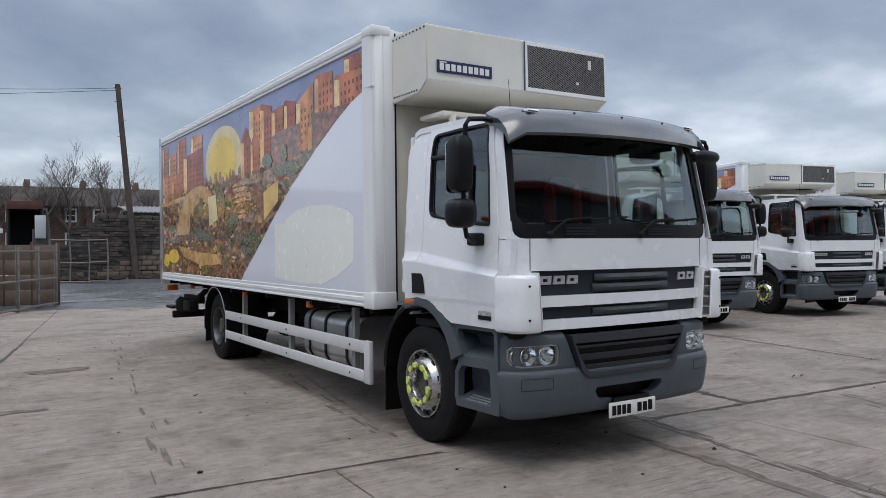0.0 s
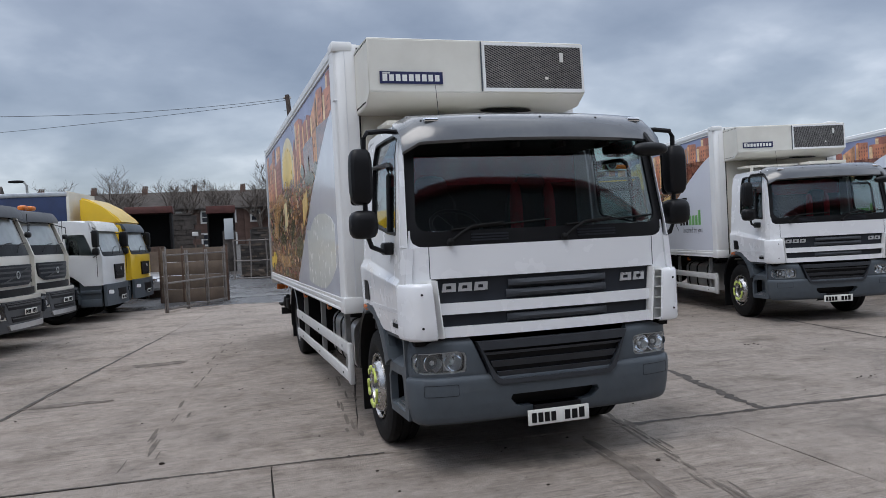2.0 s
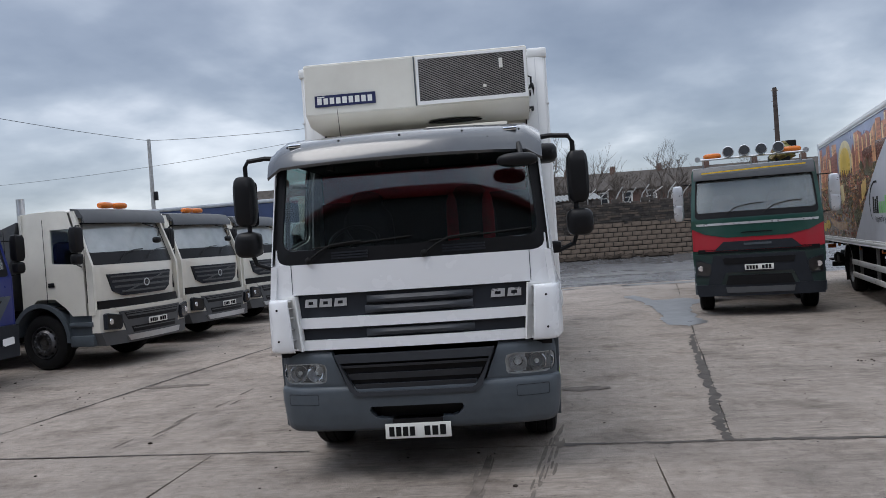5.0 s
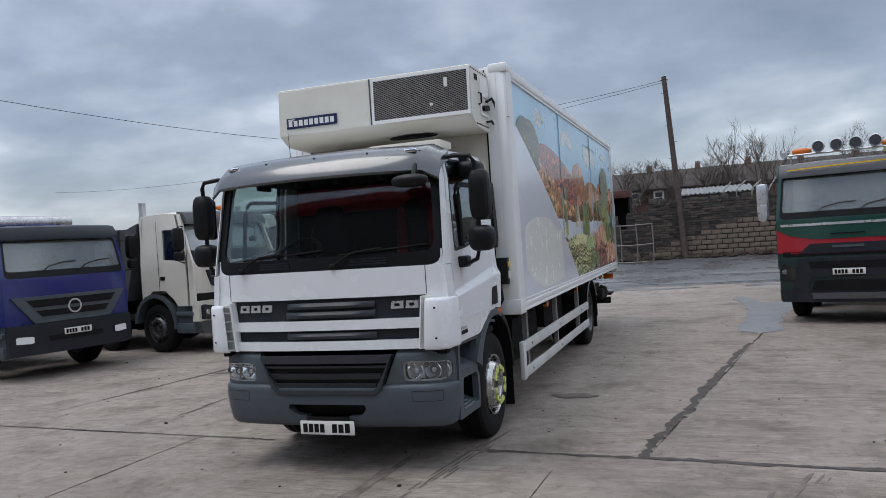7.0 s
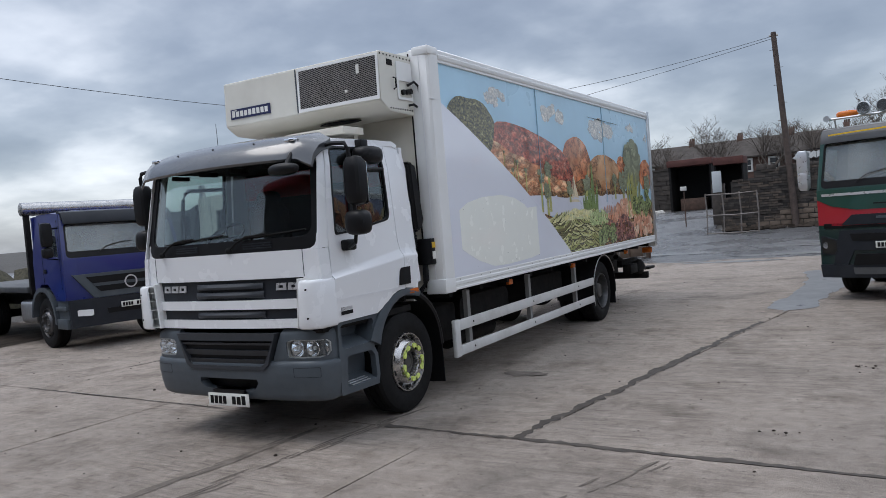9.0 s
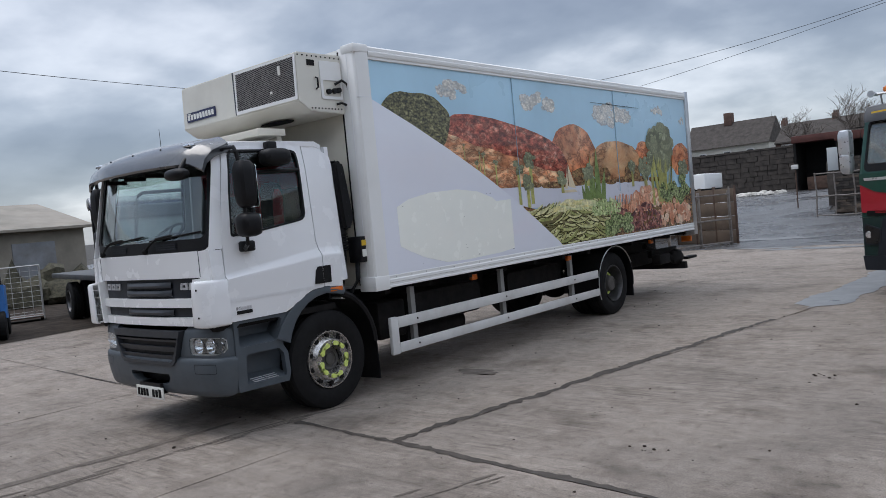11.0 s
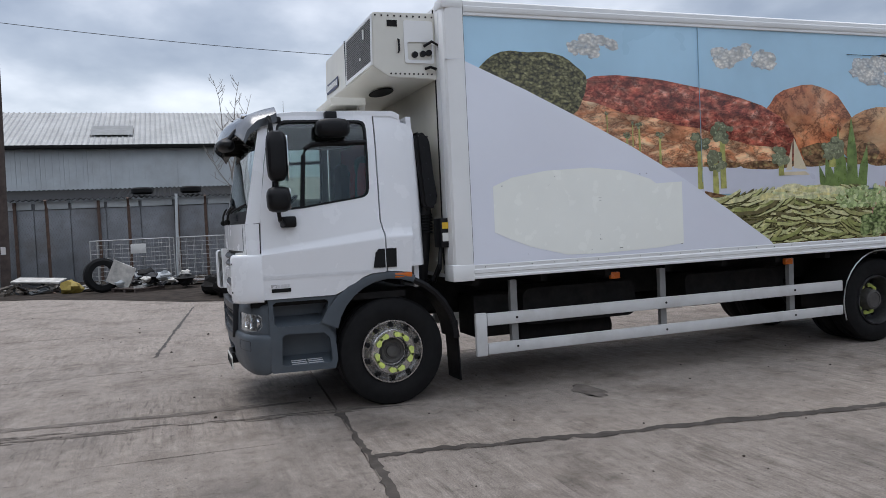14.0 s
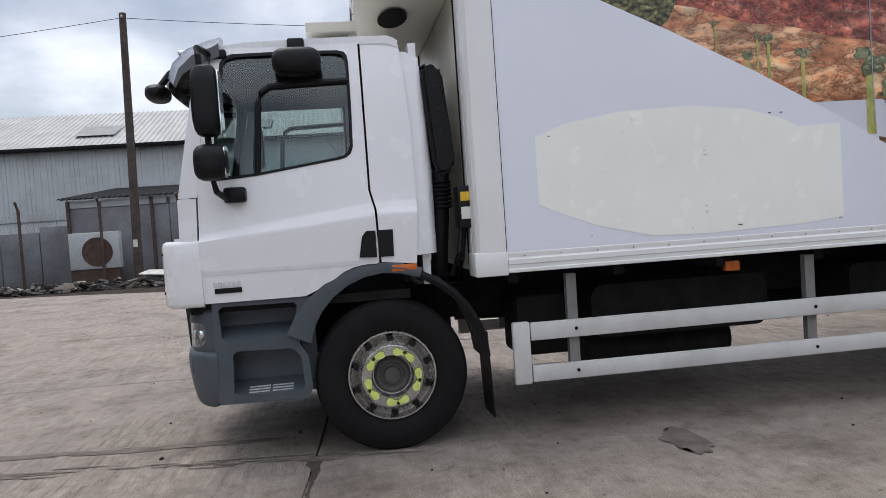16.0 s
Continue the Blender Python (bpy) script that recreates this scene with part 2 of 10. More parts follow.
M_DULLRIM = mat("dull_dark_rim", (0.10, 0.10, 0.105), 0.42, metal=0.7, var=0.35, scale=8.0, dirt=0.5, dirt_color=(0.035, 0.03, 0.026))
M_ALU = mat("brushed_aluminium", (0.62, 0.63, 0.64), 0.36, metal=0.9, var=0.1, scale=5.0, dirt=0.3, dirt_color=(0.25, 0.23, 0.2))
M_RAIL = mat("white_painted_rail", (0.58, 0.58, 0.57), 0.45, var=0.06, scale=4.0, dirt=0.35, dirt_color=(0.25, 0.22, 0.19))
M_POST = mat("grey_painted_post", (0.20, 0.20, 0.195), 0.5, var=0.15, scale=5.0, dirt=0.4, dirt_color=(0.09, 0.08, 0.07))
M_NEON = mat("neon_yellow_plastic", (0.62, 0.72, 0.17), 0.5, var=0.15, scale=20.0, dirt=0.5, dirt_color=(0.5, 0.52, 0.42))
M_ORANGE = mat("orange_lens", (0.55, 0.13, 0.02), 0.25, var=0.1)
M_CHROME = mat("chrome_reflector", (0.85, 0.86, 0.88), 0.08, metal=1.0, var=0.03, rvar=0.04)
M_CHARCOAL = mat("dark_seat_cloth", (0.009, 0.009, 0.010), 0.9, var=0.2)
M_RED = mat("red_cloth", (0.30, 0.012, 0.022), 0.85, var=0.25, scale=12.0)
M_NAVY = mat("navy_label", (0.015, 0.02, 0.075), 0.4, var=0.1)
M_LETTER = mat("silver_letters", (0.62, 0.63, 0.65), 0.3, metal=0.6, var=0.05)
M_PLATE = mat("number_plate_white", (0.72, 0.72, 0.68), 0.3, var=0.04)
M_INK = mat("black_ink", (0.010, 0.010, 0.010), 0.7, var=0.1, spec=0.15)
M_STRIP = mat("strip_ghost", (0.71, 0.72, 0.735), 0.4, var=0.05, scale=8.0)
M_JOINT = mat("dull_blue_joint", (0.35, 0.51, 0.62), 0.5, var=0.2)
M_MESHWIRE = mat("dirty_grey_mesh", (0.19, 0.185, 0.18), 0.6, var=0.3, scale=6.0)
M_VISOR = mat("smoked_visor_plastic", (0.05, 0.054, 0.06), 0.22, var=0.15, scale=3.0, dirt=0.35, dirt_color=(0.10, 0.098, 0.095), spec=0.7, coat=0.6)
M_HUB = mat("dusty_hub", (0.075, 0.07, 0.066), 0.65, var=0.25, scale=14.0, dirt=0.5, dirt_color=(0.03, 0.025, 0.02))
M_YELLOWLAB = mat("yellow_sticker", (0.7, 0.45, 0.03), 0.4)
M_SACK = mat("dull_yellow_sack", (0.34, 0.25, 0.05), 0.7, var=0.3, dirt=0.6)
M_GLASS = glass_mat("windscreen_glass", (0.80, 0.86, 0.85))
# reflected sky is put into the colour of these two by film
M_SHEENGLASS = glass_mat("sky_sheen_windscreen_glass", (0.6, 0.68, 0.68), film=0.15, low=0.10)
M_BRIGHTSHEENGLASS = glass_mat("bright_sky_sheen_windscreen_glass", (0.6, 0.68, 0.68), film=0.36, low=0.16)
M_SIDEGLASS = glass_mat("side_glass", (0.78, 0.84, 0.83))
M_LENS = glass_mat("headlamp_lens", (0.92, 0.94, 0.95))


# ---- mesh helpers ----
def bm_new():
    return bmesh.new()


def thing(name, m, label, category, group="", kind=""):
    ob = new(name)
    ob.empty_display_size = 0.3
    ob.matrix_basis = m
    return tagged(ob, label, category, group, kind)


def finish(name, bm, material, angle=35):
    bmesh.ops.recalc_face_normals(bm, faces=bm.faces[:])
    me = bpy.data.meshes.new(name)
    bm.to_mesh(me)
    bm.free()
    me.materials.append(material)
    me.shade_smooth()
    me.set_sharp_from_angle(angle=radians(angle))
    return me


def part(name, bm, material, parent, label="", angle=35):
    ob = new(name, finish(name, bm, material, angle))
    ob.parent = parent
    if label:
        ob["label"] = label
    return ob


def solo(name, bm, material, label, category, group="", kind="", angle=35):
    ob = new(name, finish(name, bm, material, angle))
    return tagged(ob, label, category, group, kind)


def bx(bm, x0, x1, y0, y1, z0, z1, bev=0.0, m=None):
    v = [bm.verts.new(p) for p in ((x0, y0, z0), (x1, y0, z0), (x1, y1, z0), (x0, y1, z0), (x0, y0, z1), (x1, y0, z1), (x1, y1, z1), (x0, y1, z1))]
    f = [bm.faces.new([v[i] for i in q]) for q in ((3, 2, 1, 0), (4, 5, 6, 7), (0, 1, 5, 4), (1, 2, 6, 5), (2, 3, 7, 6), (3, 0, 4, 7))]
    if bev > 0:
        e = list({e for q in f for e in q.edges})
        r = bmesh.ops.bevel(bm, geom=e, offset=bev, segments=2, affect="EDGES", profile=0.5)
        v = list({w for q in r["faces"] for w in q.verts} | {w for w in v if w.is_valid})
    if m is not None:
        for w in v:
            w.co = m @ w.co
    return bm


def box(x0, x1, y0, y1, z0, z1, bev=0.0, m=None):
    return bx(bm_new(), x0, x1, y0, y1, z0, z1, bev, m)


def plate(bm, outer, holes, th, fn, cu=(), cv=(), lines=()):
    """A sheet with holes, cut along lines and laid by fn(u, v, depth)."""
    loops = [list(outer)] + [list(h) for h in holes]
    flat = [p for lp in loops for p in lp]
    tris = tessellate_polygon([[Vector((u, v, 0)) for u, v in lp] for lp in loops])
    a = [bm.verts.new((u, v, 0)) for u, v in flat]
    b = [bm.verts.new((u, v, th)) for u, v in flat]
    fs = []
    for t in tris:
        if len(set(t)) == 3:
            fs.append(bm.faces.new([a[i] for i in t]))
            fs.append(bm.faces.new([b[i] for i in reversed(t)]))
    k = 0
    for lp in loops:
        n = len(lp)
        for i in range(n):
            j = (i + 1) % n
            fs.append(bm.faces.new((a[k + i], a[k + j], b[k + j], b[k + i])))
        k += n
    tmp = set(fs)

    def geom():
        live = [f for f in tmp if f.is_valid]
        es = {e for f in live for e in f.edges}
        vs = {v for f in live for v in f.verts}
        return live + list(es) + list(vs)

    before = set(bm.faces) - tmp
    for axis, cuts in ((0, cu), (1, cv)):
        for c in cuts:
            co = Vector((c, 0, 0)) if axis == 0 else Vector((0, c, 0))
            no = Vector((1, 0, 0)) if axis == 0 else Vector((0, 1, 0))
            bmesh.ops.bisect_plane(bm, geom=geom(), plane_co=co, plane_no=no)
            tmp = set(bm.faces) - before
    for (u0, v0), (u1, v1) in lines:
        bmesh.ops.bisect_plane(bm, geom=geom(), plane_co=Vector((u0, v0, 0)), plane_no=Vector((v0 - v1, u1 - u0, 0)))
        tmp = set(bm.faces) - before
    for w in {v for f in tmp if f.is_valid for v in f.verts}:
        w.co = fn(w.co.x, w.co.y, w.co.z)
    return bm


def prism(bm, poly, axis, a, b):
    """A closed outline drawn out along an axis. x: outline in (y, z); y: in (x, z); z: in (x, y)."""
    def at(p, t):
        return {"x": (t, p[0], p[1]), "y": (p[0], t, p[1]), "z": (p[0], p[1], t)}[axis]
    va = [bm.verts.new(at(p, a)) for p in poly]
    vb = [bm.verts.new(at(p, b)) for p in poly]
    n = len(poly)
    bm.faces.new(va)
    bm.faces.new(list(reversed(vb)))
    for i in range(n):
        bm.faces.new((va[i], vb[i], vb[(i + 1) % n], va[(i + 1) % n]))
    return bm


def lathe(bm, prof, c, axis="x", seg=40, closed=False):
    """prof: (distance along the axis, radius)."""
    rings = []
    for t, r in prof:
        ring = []
        for i in range(seg):
            q = 2 * math.pi * i / seg
            d = {"x": (t, r * math.cos(q), r * math.sin(q)), "y": (r * math.cos(q), t, r * math.sin(q)), "z": (r * math.cos(q), r * math.sin(q), t)}[axis]
            ring.append(bm.verts.new(Vector(c) + Vector(d)))
        rings.append(ring)
    m = len(rings)
    for k in range(m if closed else m - 1):
        p, q = rings[k], rings[(k + 1) % m]
        for i in range(seg):
            j = (i + 1) % seg
            bm.faces.new((p[i], p[j], q[j], q[i]))
    if not closed:
        bm.faces.new(rings[0])
        bm.faces.new(list(reversed(rings[-1])))
    return bm


def tube(bm, pts, r, seg=8, r1=None):
    pts = [Vector(p) for p in pts]
    rings = []
    n = len(pts)
    for i, p in enumerate(pts):
        d = (pts[min(i + 1, n - 1)] - pts[max(i - 1, 0)]).normalized()
        up = Vector((0, 0, 1)) if abs(d.z) < 0.9 else Vector((0, 1, 0))
        s = d.cross(up).normalized()
        u = s.cross(d).normalized()
        rr = r if r1 is None else r + (r1 - r) * i / max(1, n - 1)
        rings.append([bm.verts.new(p + rr * (s * math.cos(2 * math.pi * k / seg) + u * math.sin(2 * math.pi * k / seg))) for k in range(seg)])
    for a, b in zip(rings, rings[1:]):
        for k in range(seg):
            j = (k + 1) % seg
            bm.faces.new((a[k], a[j], b[j], b[k]))
    bm.faces.new(rings[0])
    bm.faces.new(list(reversed(rings[-1])))
    return bm


def blob(bm, c, r, seg=12, rings=8, rough=0.0, seed=0.0, power=2.0):
    """A rounded lump; power above 2 makes it boxier."""
    vs = []
    for i in range(rings + 1):
        la = -math.pi / 2 + math.pi * i / rings
        row = []
        for k in range(seg):
            lo = 2 * math.pi * k / seg
            d = Vector((math.cos(la) * math.cos(lo), math.cos(la) * math.sin(lo), math.sin(la)))
            s = (abs(d.x) ** power + abs(d.y) ** power + abs(d.z) ** power) ** (-1 / power)
            s *= 1 + rough * noise.noise(d * 2.2 + Vector((seed, seed * 1.7, 0)))
            row.append(bm.verts.new(Vector(c) + Vector((d.x * r[0], d.y * r[1], d.z * r[2])) * s))
        vs.append(row)
    for a, b in zip(vs, vs[1:]):
        for k in range(seg):
            j = (k + 1) % seg
            bm.faces.new((a[k], a[j], b[j], b[k]))
    bmesh.ops.remove_doubles(bm, verts=[v for v in vs[0] + vs[-1]], dist=1e-5)
    return bm


def rounded(u0, u1, v0, v1, r, n=4):
    pts = []
    for cu, cv, a0 in ((u1 - r, v1 - r, 0), (u0 + r, v1 - r, 90), (u0 + r, v0 + r, 180), (u1 - r, v0 + r, 270)):
        for i in range(n + 1):
            a = radians(a0 + 90 * i / n)
            pts.append((cu + r * math.cos(a), cv + r * math.sin(a)))
    return pts


def ellipse(cu, cv, ru, rv, n=24, rough=0.0, seed=0.0, squash=None):
    pts = []
    for i in range(n):
        a = 2 * math.pi * i / n
        k = 1 + rough * noise.noise(Vector((math.cos(a) * 2.5 + seed, math.sin(a) * 2.5, seed * 0.7)))
        pts.append((cu + ru * k * math.cos(a), cv + rv * k * math.sin(a)))
    return pts


# ---- refrigerated lorry ----
def crease(y):
    """Lower and upper edge of the shoulder that climbs along the door."""
    k = min(1.36, max(0.2, y)) - 0.2
    return 1.483 + 0.0965 * k, 1.516 + 0.127 * k


def cab_x(z, y=0.2):
    """Half width of the cab at a height."""
    lo, hi = crease(y)
    pts = ((0.4, 1.15), (1.08, 1.165), (1.35, 1.192), (lo, 1.198), (hi, 1.163), (1.75, 1.155), (2.0, 1.14), (2.5, 1.105), (2.74, 1.06))
    for (a, p), (b, q) in zip(pts, pts[1:]):
        if z <= b:
            return p + (q - p) * max(0, z - a) / (b - a)
    return pts[-1][1]


def nose(x, bow=0.11):
    """How far the bowed nose falls back at x."""
    return bow * (abs(x) / 1.1) ** 2.6


BUMPER_PLAN = ((0.0, 0.0, 0.0), (0.3, 0.3, 0.003), (0.55, 0.55, 0.012), (0.75, 0.75, 0.027), (0.9, 0.9, 0.048), (0.99, 0.985, 0.07), (1.06, 1.05, 0.098), (1.125, 1.1, 0.14), (1.185, 1.135, 0.19), (1.245, 1.152, 0.247), (1.40, 1.16, 0.40))
BC = tuple(sorted({s * k for k in (0.0, 0.15, 0.3, 0.43, 0.55, 0.65, 0.75, 0.83, 0.9, 0.945, 0.99, 1.025, 1.06, 1.09, 1.125, 1.155, 1.185, 1.215, 1.245) for s in (-1, 1)}))


def bumper_plan(u, w=0.0):
    """Place on the rounded nose at a girth u, w inside the skin."""
    a = abs(u)
    for (p, x0, y0), (q, x1, y1) in zip(BUMPER_PLAN, BUMPER_PLAN[1:]):
        if a <= q or q == 1.40:
            k = (a - p) / (q - p)
            n = Vector((-(y1 - y0), x1 - x0)).normalized()
            x, y = x0 + (x1 - x0) * k + n.x * w, y0 + (y1 - y0) * k + n.y * w
            return (x if u > 0 else -x), y


def skin(prof, d=0.0):
    """Sheet maker for bumper parts with an upright profile of (z, set-back)."""
    def fn(u, v, w):
        o = prof[-1][1]
        for (a, p), (b, q) in zip(prof, prof[1:]):
            if v <= b:
                o = p + (q - p) * max(0, v - a) / (b - a)
                break
        x, y = bumper_plan(u, w + d + o)
        return Vector((x, y, v))
    return fn


ZC = (1.2, 1.35, 1.75, 1.9, 2.1, 2.3, 2.5, 2.62, 2.7)
SHOULDER = tuple(((0.2, crease(0.2)[i] + d), (1.36, crease(1.36)[i] + d)) for i, d in ((0, -0.02), (0, 0), (1, 0), (1, 0.02)))
XC = tuple(-1.0 + 0.2 * i for i in range(11))


def wheel(parent, x, y, r, side, rear=False, neon=True, dull=False):
    """One wheel; side is +1 or -1, the way its face looks."""
    w = 0.30
    s = side
    prof = [(-w, 0.30), (-w, r - 0.06), (-w + 0.03, r - 0.015), (-w + 0.06, r), (-0.2, r), (-0.195, r - 0.012), (-0.185, r - 0.012), (-0.18, r), (-0.12, r), (-0.115, r - 0.012), (-0.105, r - 0.012), (-0.1, r),
            (-0.05, r), (-0.022, r - 0.02), (-0.006, r - 0.07), (0.0, r - 0.12), (-0.006, r - 0.17), (-0.02, 0.305), (-0.05, 0.285)]
    bm = lathe(bm_new(), [(s * t, q) for t, q in prof], (x, y, r), seg=56, closed=True)
    tyre = part("wheel", bm, M_RUBBER, parent, "black rubber tyre on a steel rim")
    if rear:
        bm2 = lathe(bm_new(), [(s * (t - 0.33), q) for t, q in prof], (x, y, r), seg=48, closed=True)
        part("inner_tyre", bm2, M_RUBBER, tyre)
        rp = [(-0.26, 0.27), (-0.26, 0.30), (-0.03, 0.30), (-0.004, 0.295), (-0.004, 0.285), (-0.03, 0.272), (-0.10, 0.262), (-0.19, 0.255), (-0.215, 0.235), (-0.20, 0.205), (-0.175, 0.19), (-0.175, 0.14), (-0.18, 0.0001)]
    else:
        rp = [(-0.12, 0.27), (-0.12, 0.30), (-0.03, 0.30), (-0.004, 0.295), (-0.004, 0.285), (-0.022, 0.277), (-0.05, 0.268), (-0.054, 0.262), (-0.03, 0.236), (0.012, 0.217), (0.024, 0.205), (0.024, 0.142), (0.012, 0.136), (-0.05, 0.132), (-0.055, 0.0001)]
    bm = lathe(bm_new(), [(s * t, q) for t, q in rp], (x, y, r), seg=48)
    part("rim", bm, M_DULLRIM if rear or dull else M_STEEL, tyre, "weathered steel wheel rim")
    hub = bm_new()
    hp = [(-0.19, 0.135), (-0.09, 0.128), (-0.05, 0.115), (-0.04, 0.09), (-0.05, 0.085), (-0.05, 0.0001)] if rear else [(-0.055, 0.126), (-0.035, 0.122), (-0.025, 0.105), (-0.028, 0.085), (-0.036, 0.08), (-0.036, 0.06), (-0.016, 0.054), (-0.012, 0.04), (-0.012, 0.0001)]
    part("hub", lathe(hub, [(s * t, q) for t, q in hp], (x, y, r), seg=28), M_HUB, tyre, "dusty dark wheel hub")
    # hand holes in the dish
    bm = bm_new()
    for i in range(10):
        q = 2 * math.pi * (i + 0.5) / 10
        d = -0.205 if rear else -0.032
        ry, rz = 0.245 * math.cos(q), 0.245 * math.sin(q)
        lathe(bm, [(s * (d - 0.02), 0.024), (s * (d + 0.012), 0.024), (s * (d + 0.0121), 0.0001)], (x, y + ry, r + rz), seg=14)
    stuffed(part("rim_hole", bm, M_BLACK, tyre))
    # nuts, with pointers on the front wheels
    for i in range(10):
        q = 2 * math.pi * i / 10 + 0.12
        d = -0.175 if rear else 0.024
        cy, cz = y + 0.168 * math.cos(q), r + 0.168 * math.sin(q)
        bm = lathe(bm_new(), [(s * d, 0.019), (s * (d + 0.02), 0.019), (s * (d + 0.03), 0.012), (s * (d + 0.0301), 0.0001)], (x, cy, cz), seg=8)
        part("wheel_nut", bm, M_DULLRIM if dull else M_STEEL, tyre)
        if neon:
            a = q + (math.pi / 2 if i % 2 else -math.pi / 2)
            ey, ez = cy + 0.056 * math.cos(a), cz + 0.056 * math.sin(a)
            o = [(cy + 0.025 * math.cos(a + t), cz + 0.025 * math.sin(a + t)) for t in (1.1, 1.7, 2.3, 2.9, 3.5, 4.1, 4.7, 5.2)] + [(ey + 0.012 * math.cos(a + t), ez + 0.012 * math.sin(a + t)) for t in (-0.8, 0, 0.8)]
            bm = prism(bm_new(), o, "x", x + s * (d + 0.016), x + s * (d + 0.033))
            part("nut_pointer", bm, M_NEON, tyre, "yellow wheel nut pointer")
    return tyre


def stuffed(ob):
    ob["kind"] = "stuff"
    return ob


def mural_shape(parent, name, polys, x, th, material, label=""):
    bm = bm_new()
    for i, p in enumerate(polys):
        k = i * 0.00001 * (1 if th > 0 else -1)
        prism(bm, p, "x", x + k, x + th + k)
    ob = part(name, bm, material, parent, label)
    return stuffed(ob) if len(polys) > 1 else ob


V_SKY = mat("printed_blue_sky", (0.42, 0.64, 0.79), 0.3, var=0.13, scale=0.5, coat=0.2)
V_DUSK = mat("printed_dusk_sky", (0.25, 0.28, 0.46), 0.3, var=0.25, scale=0.7, coat=0.2)
V_CLOUD = print_mat("printed_cloud", [(0.36, 0.42, 0.46), (0.53, 0.54, 0.53), (0.68, 0.66, 0.61), (0.84, 0.80, 0.72)], 9.0, 0.5, cells=22.0, depth=0.3)
V_HILL = print_mat("printed_red_hill", [(0.12, 0.022, 0.016), (0.36, 0.075, 0.05), (0.54, 0.17, 0.11), (0.74, 0.40, 0.31)], 6.0, 0.9, cells=8.0, depth=0.55, stretch=1.9, ridges=6.5)
V_BALL = print_mat("printed_orange_rock", [(0.38, 0.09, 0.035), (0.60, 0.19, 0.08), (0.74, 0.30, 0.14), (0.80, 0.44, 0.25)], 1.6, 0.5, cells=1.5, depth=0.35, stretch=1.3, ridges=2.2)
V_BANK = print_mat("printed_orange_bank", [(0.42, 0.14, 0.06), (0.66, 0.28, 0.14), (0.80, 0.48, 0.28), (0.74, 0.56, 0.36)], 4.0, 0.7, cells=3.5, depth=0.45, stretch=2.4, ridges=4.0)
V_LOAF = print_mat("printed_tan_loaf", [(0.40, 0.17, 0.08), (0.60, 0.30, 0.14), (0.70, 0.42, 0.22), (0.76, 0.53, 0.32)], 1.4, 0.4, cells=1.3, depth=0.3, stretch=1.6, ridges=1.2)
V_BUSH = print_mat("printed_dark_broccoli", [(0.04, 0.035, 0.014), (0.10, 0.092, 0.036), (0.21, 0.195, 0.085), (0.42, 0.39, 0.19)], 14.0, 0.3, cells=26.0, depth=0.75)
V_BROC = island_mat("printed_broccoli", [(0.115, 0.125, 0.07), (0.18, 0.19, 0.11), (0.235, 0.25, 0.15), (0.15, 0.16, 0.09)], 0.35, 30.0)
V_BROCLIT = island_mat("printed_broccoli_light", [(0.30, 0.32, 0.20), (0.38, 0.40, 0.26), (0.25, 0.28, 0.16)], 0.35, 40.0)
V_KALE = print_mat("printed_kale", [(0.07, 0.10, 0.04), (0.2, 0.27, 0.1), (0.38, 0.45, 0.2), (0.55, 0.58, 0.34)], 9.0, 0.6, cells=18.0, depth=0.75)
V_STALK = mat("printed_stalk", (0.40, 0.39, 0.12), 0.3, var=0.4, scale=12.0)
V_LEAF = mat("printed_leaf", (0.17, 0.24, 0.07), 0.3, var=0.4, scale=10.0)
V_LAKE = mat("printed_lake", (0.62, 0.63, 0.70), 0.3, var=0.06, scale=2.0)
V_SHORE = print_mat("printed_shore", [(0.09, 0.045, 0.025), (0.20, 0.10, 0.05), (0.34, 0.2, 0.09), (0.4, 0.34, 0.14)], 12.0, 0.6, cells=16.0, depth=0.6)
V_SAIL = mat("printed_sail", (0.68, 0.58, 0.40), 0.3, var=0.1)
V_SUN = mat("printed_sun", (0.85, 0.583, 0.088), 0.3, var=0.12, scale=2.0)
V_GLOW = mat("printed_pale_ring", (0.759, 0.632, 0.345), 0.3, var=0.15, scale=3.0)
V_GREENS = island_mat("printed_asparagus", [(0.28, 0.30, 0.10), (0.46, 0.47, 0.20), (0.62, 0.60, 0.33), (0.14, 0.12, 0.05), (0.38, 0.37, 0.15), (0.54, 0.55, 0.27)], 0.35)
V_PALE = island_mat("printed_pale_stalks", [(0.66, 0.60, 0.28), (0.74, 0.70, 0.42), (0.56, 0.54, 0.24), (0.60, 0.62, 0.34)], 0.35)
V_PEAS = island_mat("printed_peas", [(0.34, 0.44, 0.18), (0.46, 0.55, 0.26), (0.58, 0.64, 0.36), (0.24, 0.32, 0.12)], 0.35)
V_BEANS = island_mat("printed_beans", [(0.12, 0.035, 0.035), (0.24, 0.07, 0.06), (0.36, 0.15, 0.12), (0.07, 0.025, 0.03), (0.46, 0.24, 0.19)], 0.35)
V_ROOTS = island_mat("printed_roots", [(0.60, 0.26, 0.15), (0.74, 0.44, 0.30), (0.50, 0.19, 0.10), (0.80, 0.60, 0.45), (0.66, 0.34, 0.22)], 0.35)
V_TOWER = island_mat("printed_towers", [(0.62, 0.25, 0.12), (0.47, 0.165, 0.09), (0.70, 0.34, 0.17), (0.38, 0.125, 0.085), (0.55, 0.21, 0.11)], 0.35, 3.0)
V_HAZE = mat("printed_warm_haze", (0.46, 0.38, 0.46), 0.35, var=0.15, scale=1.0)
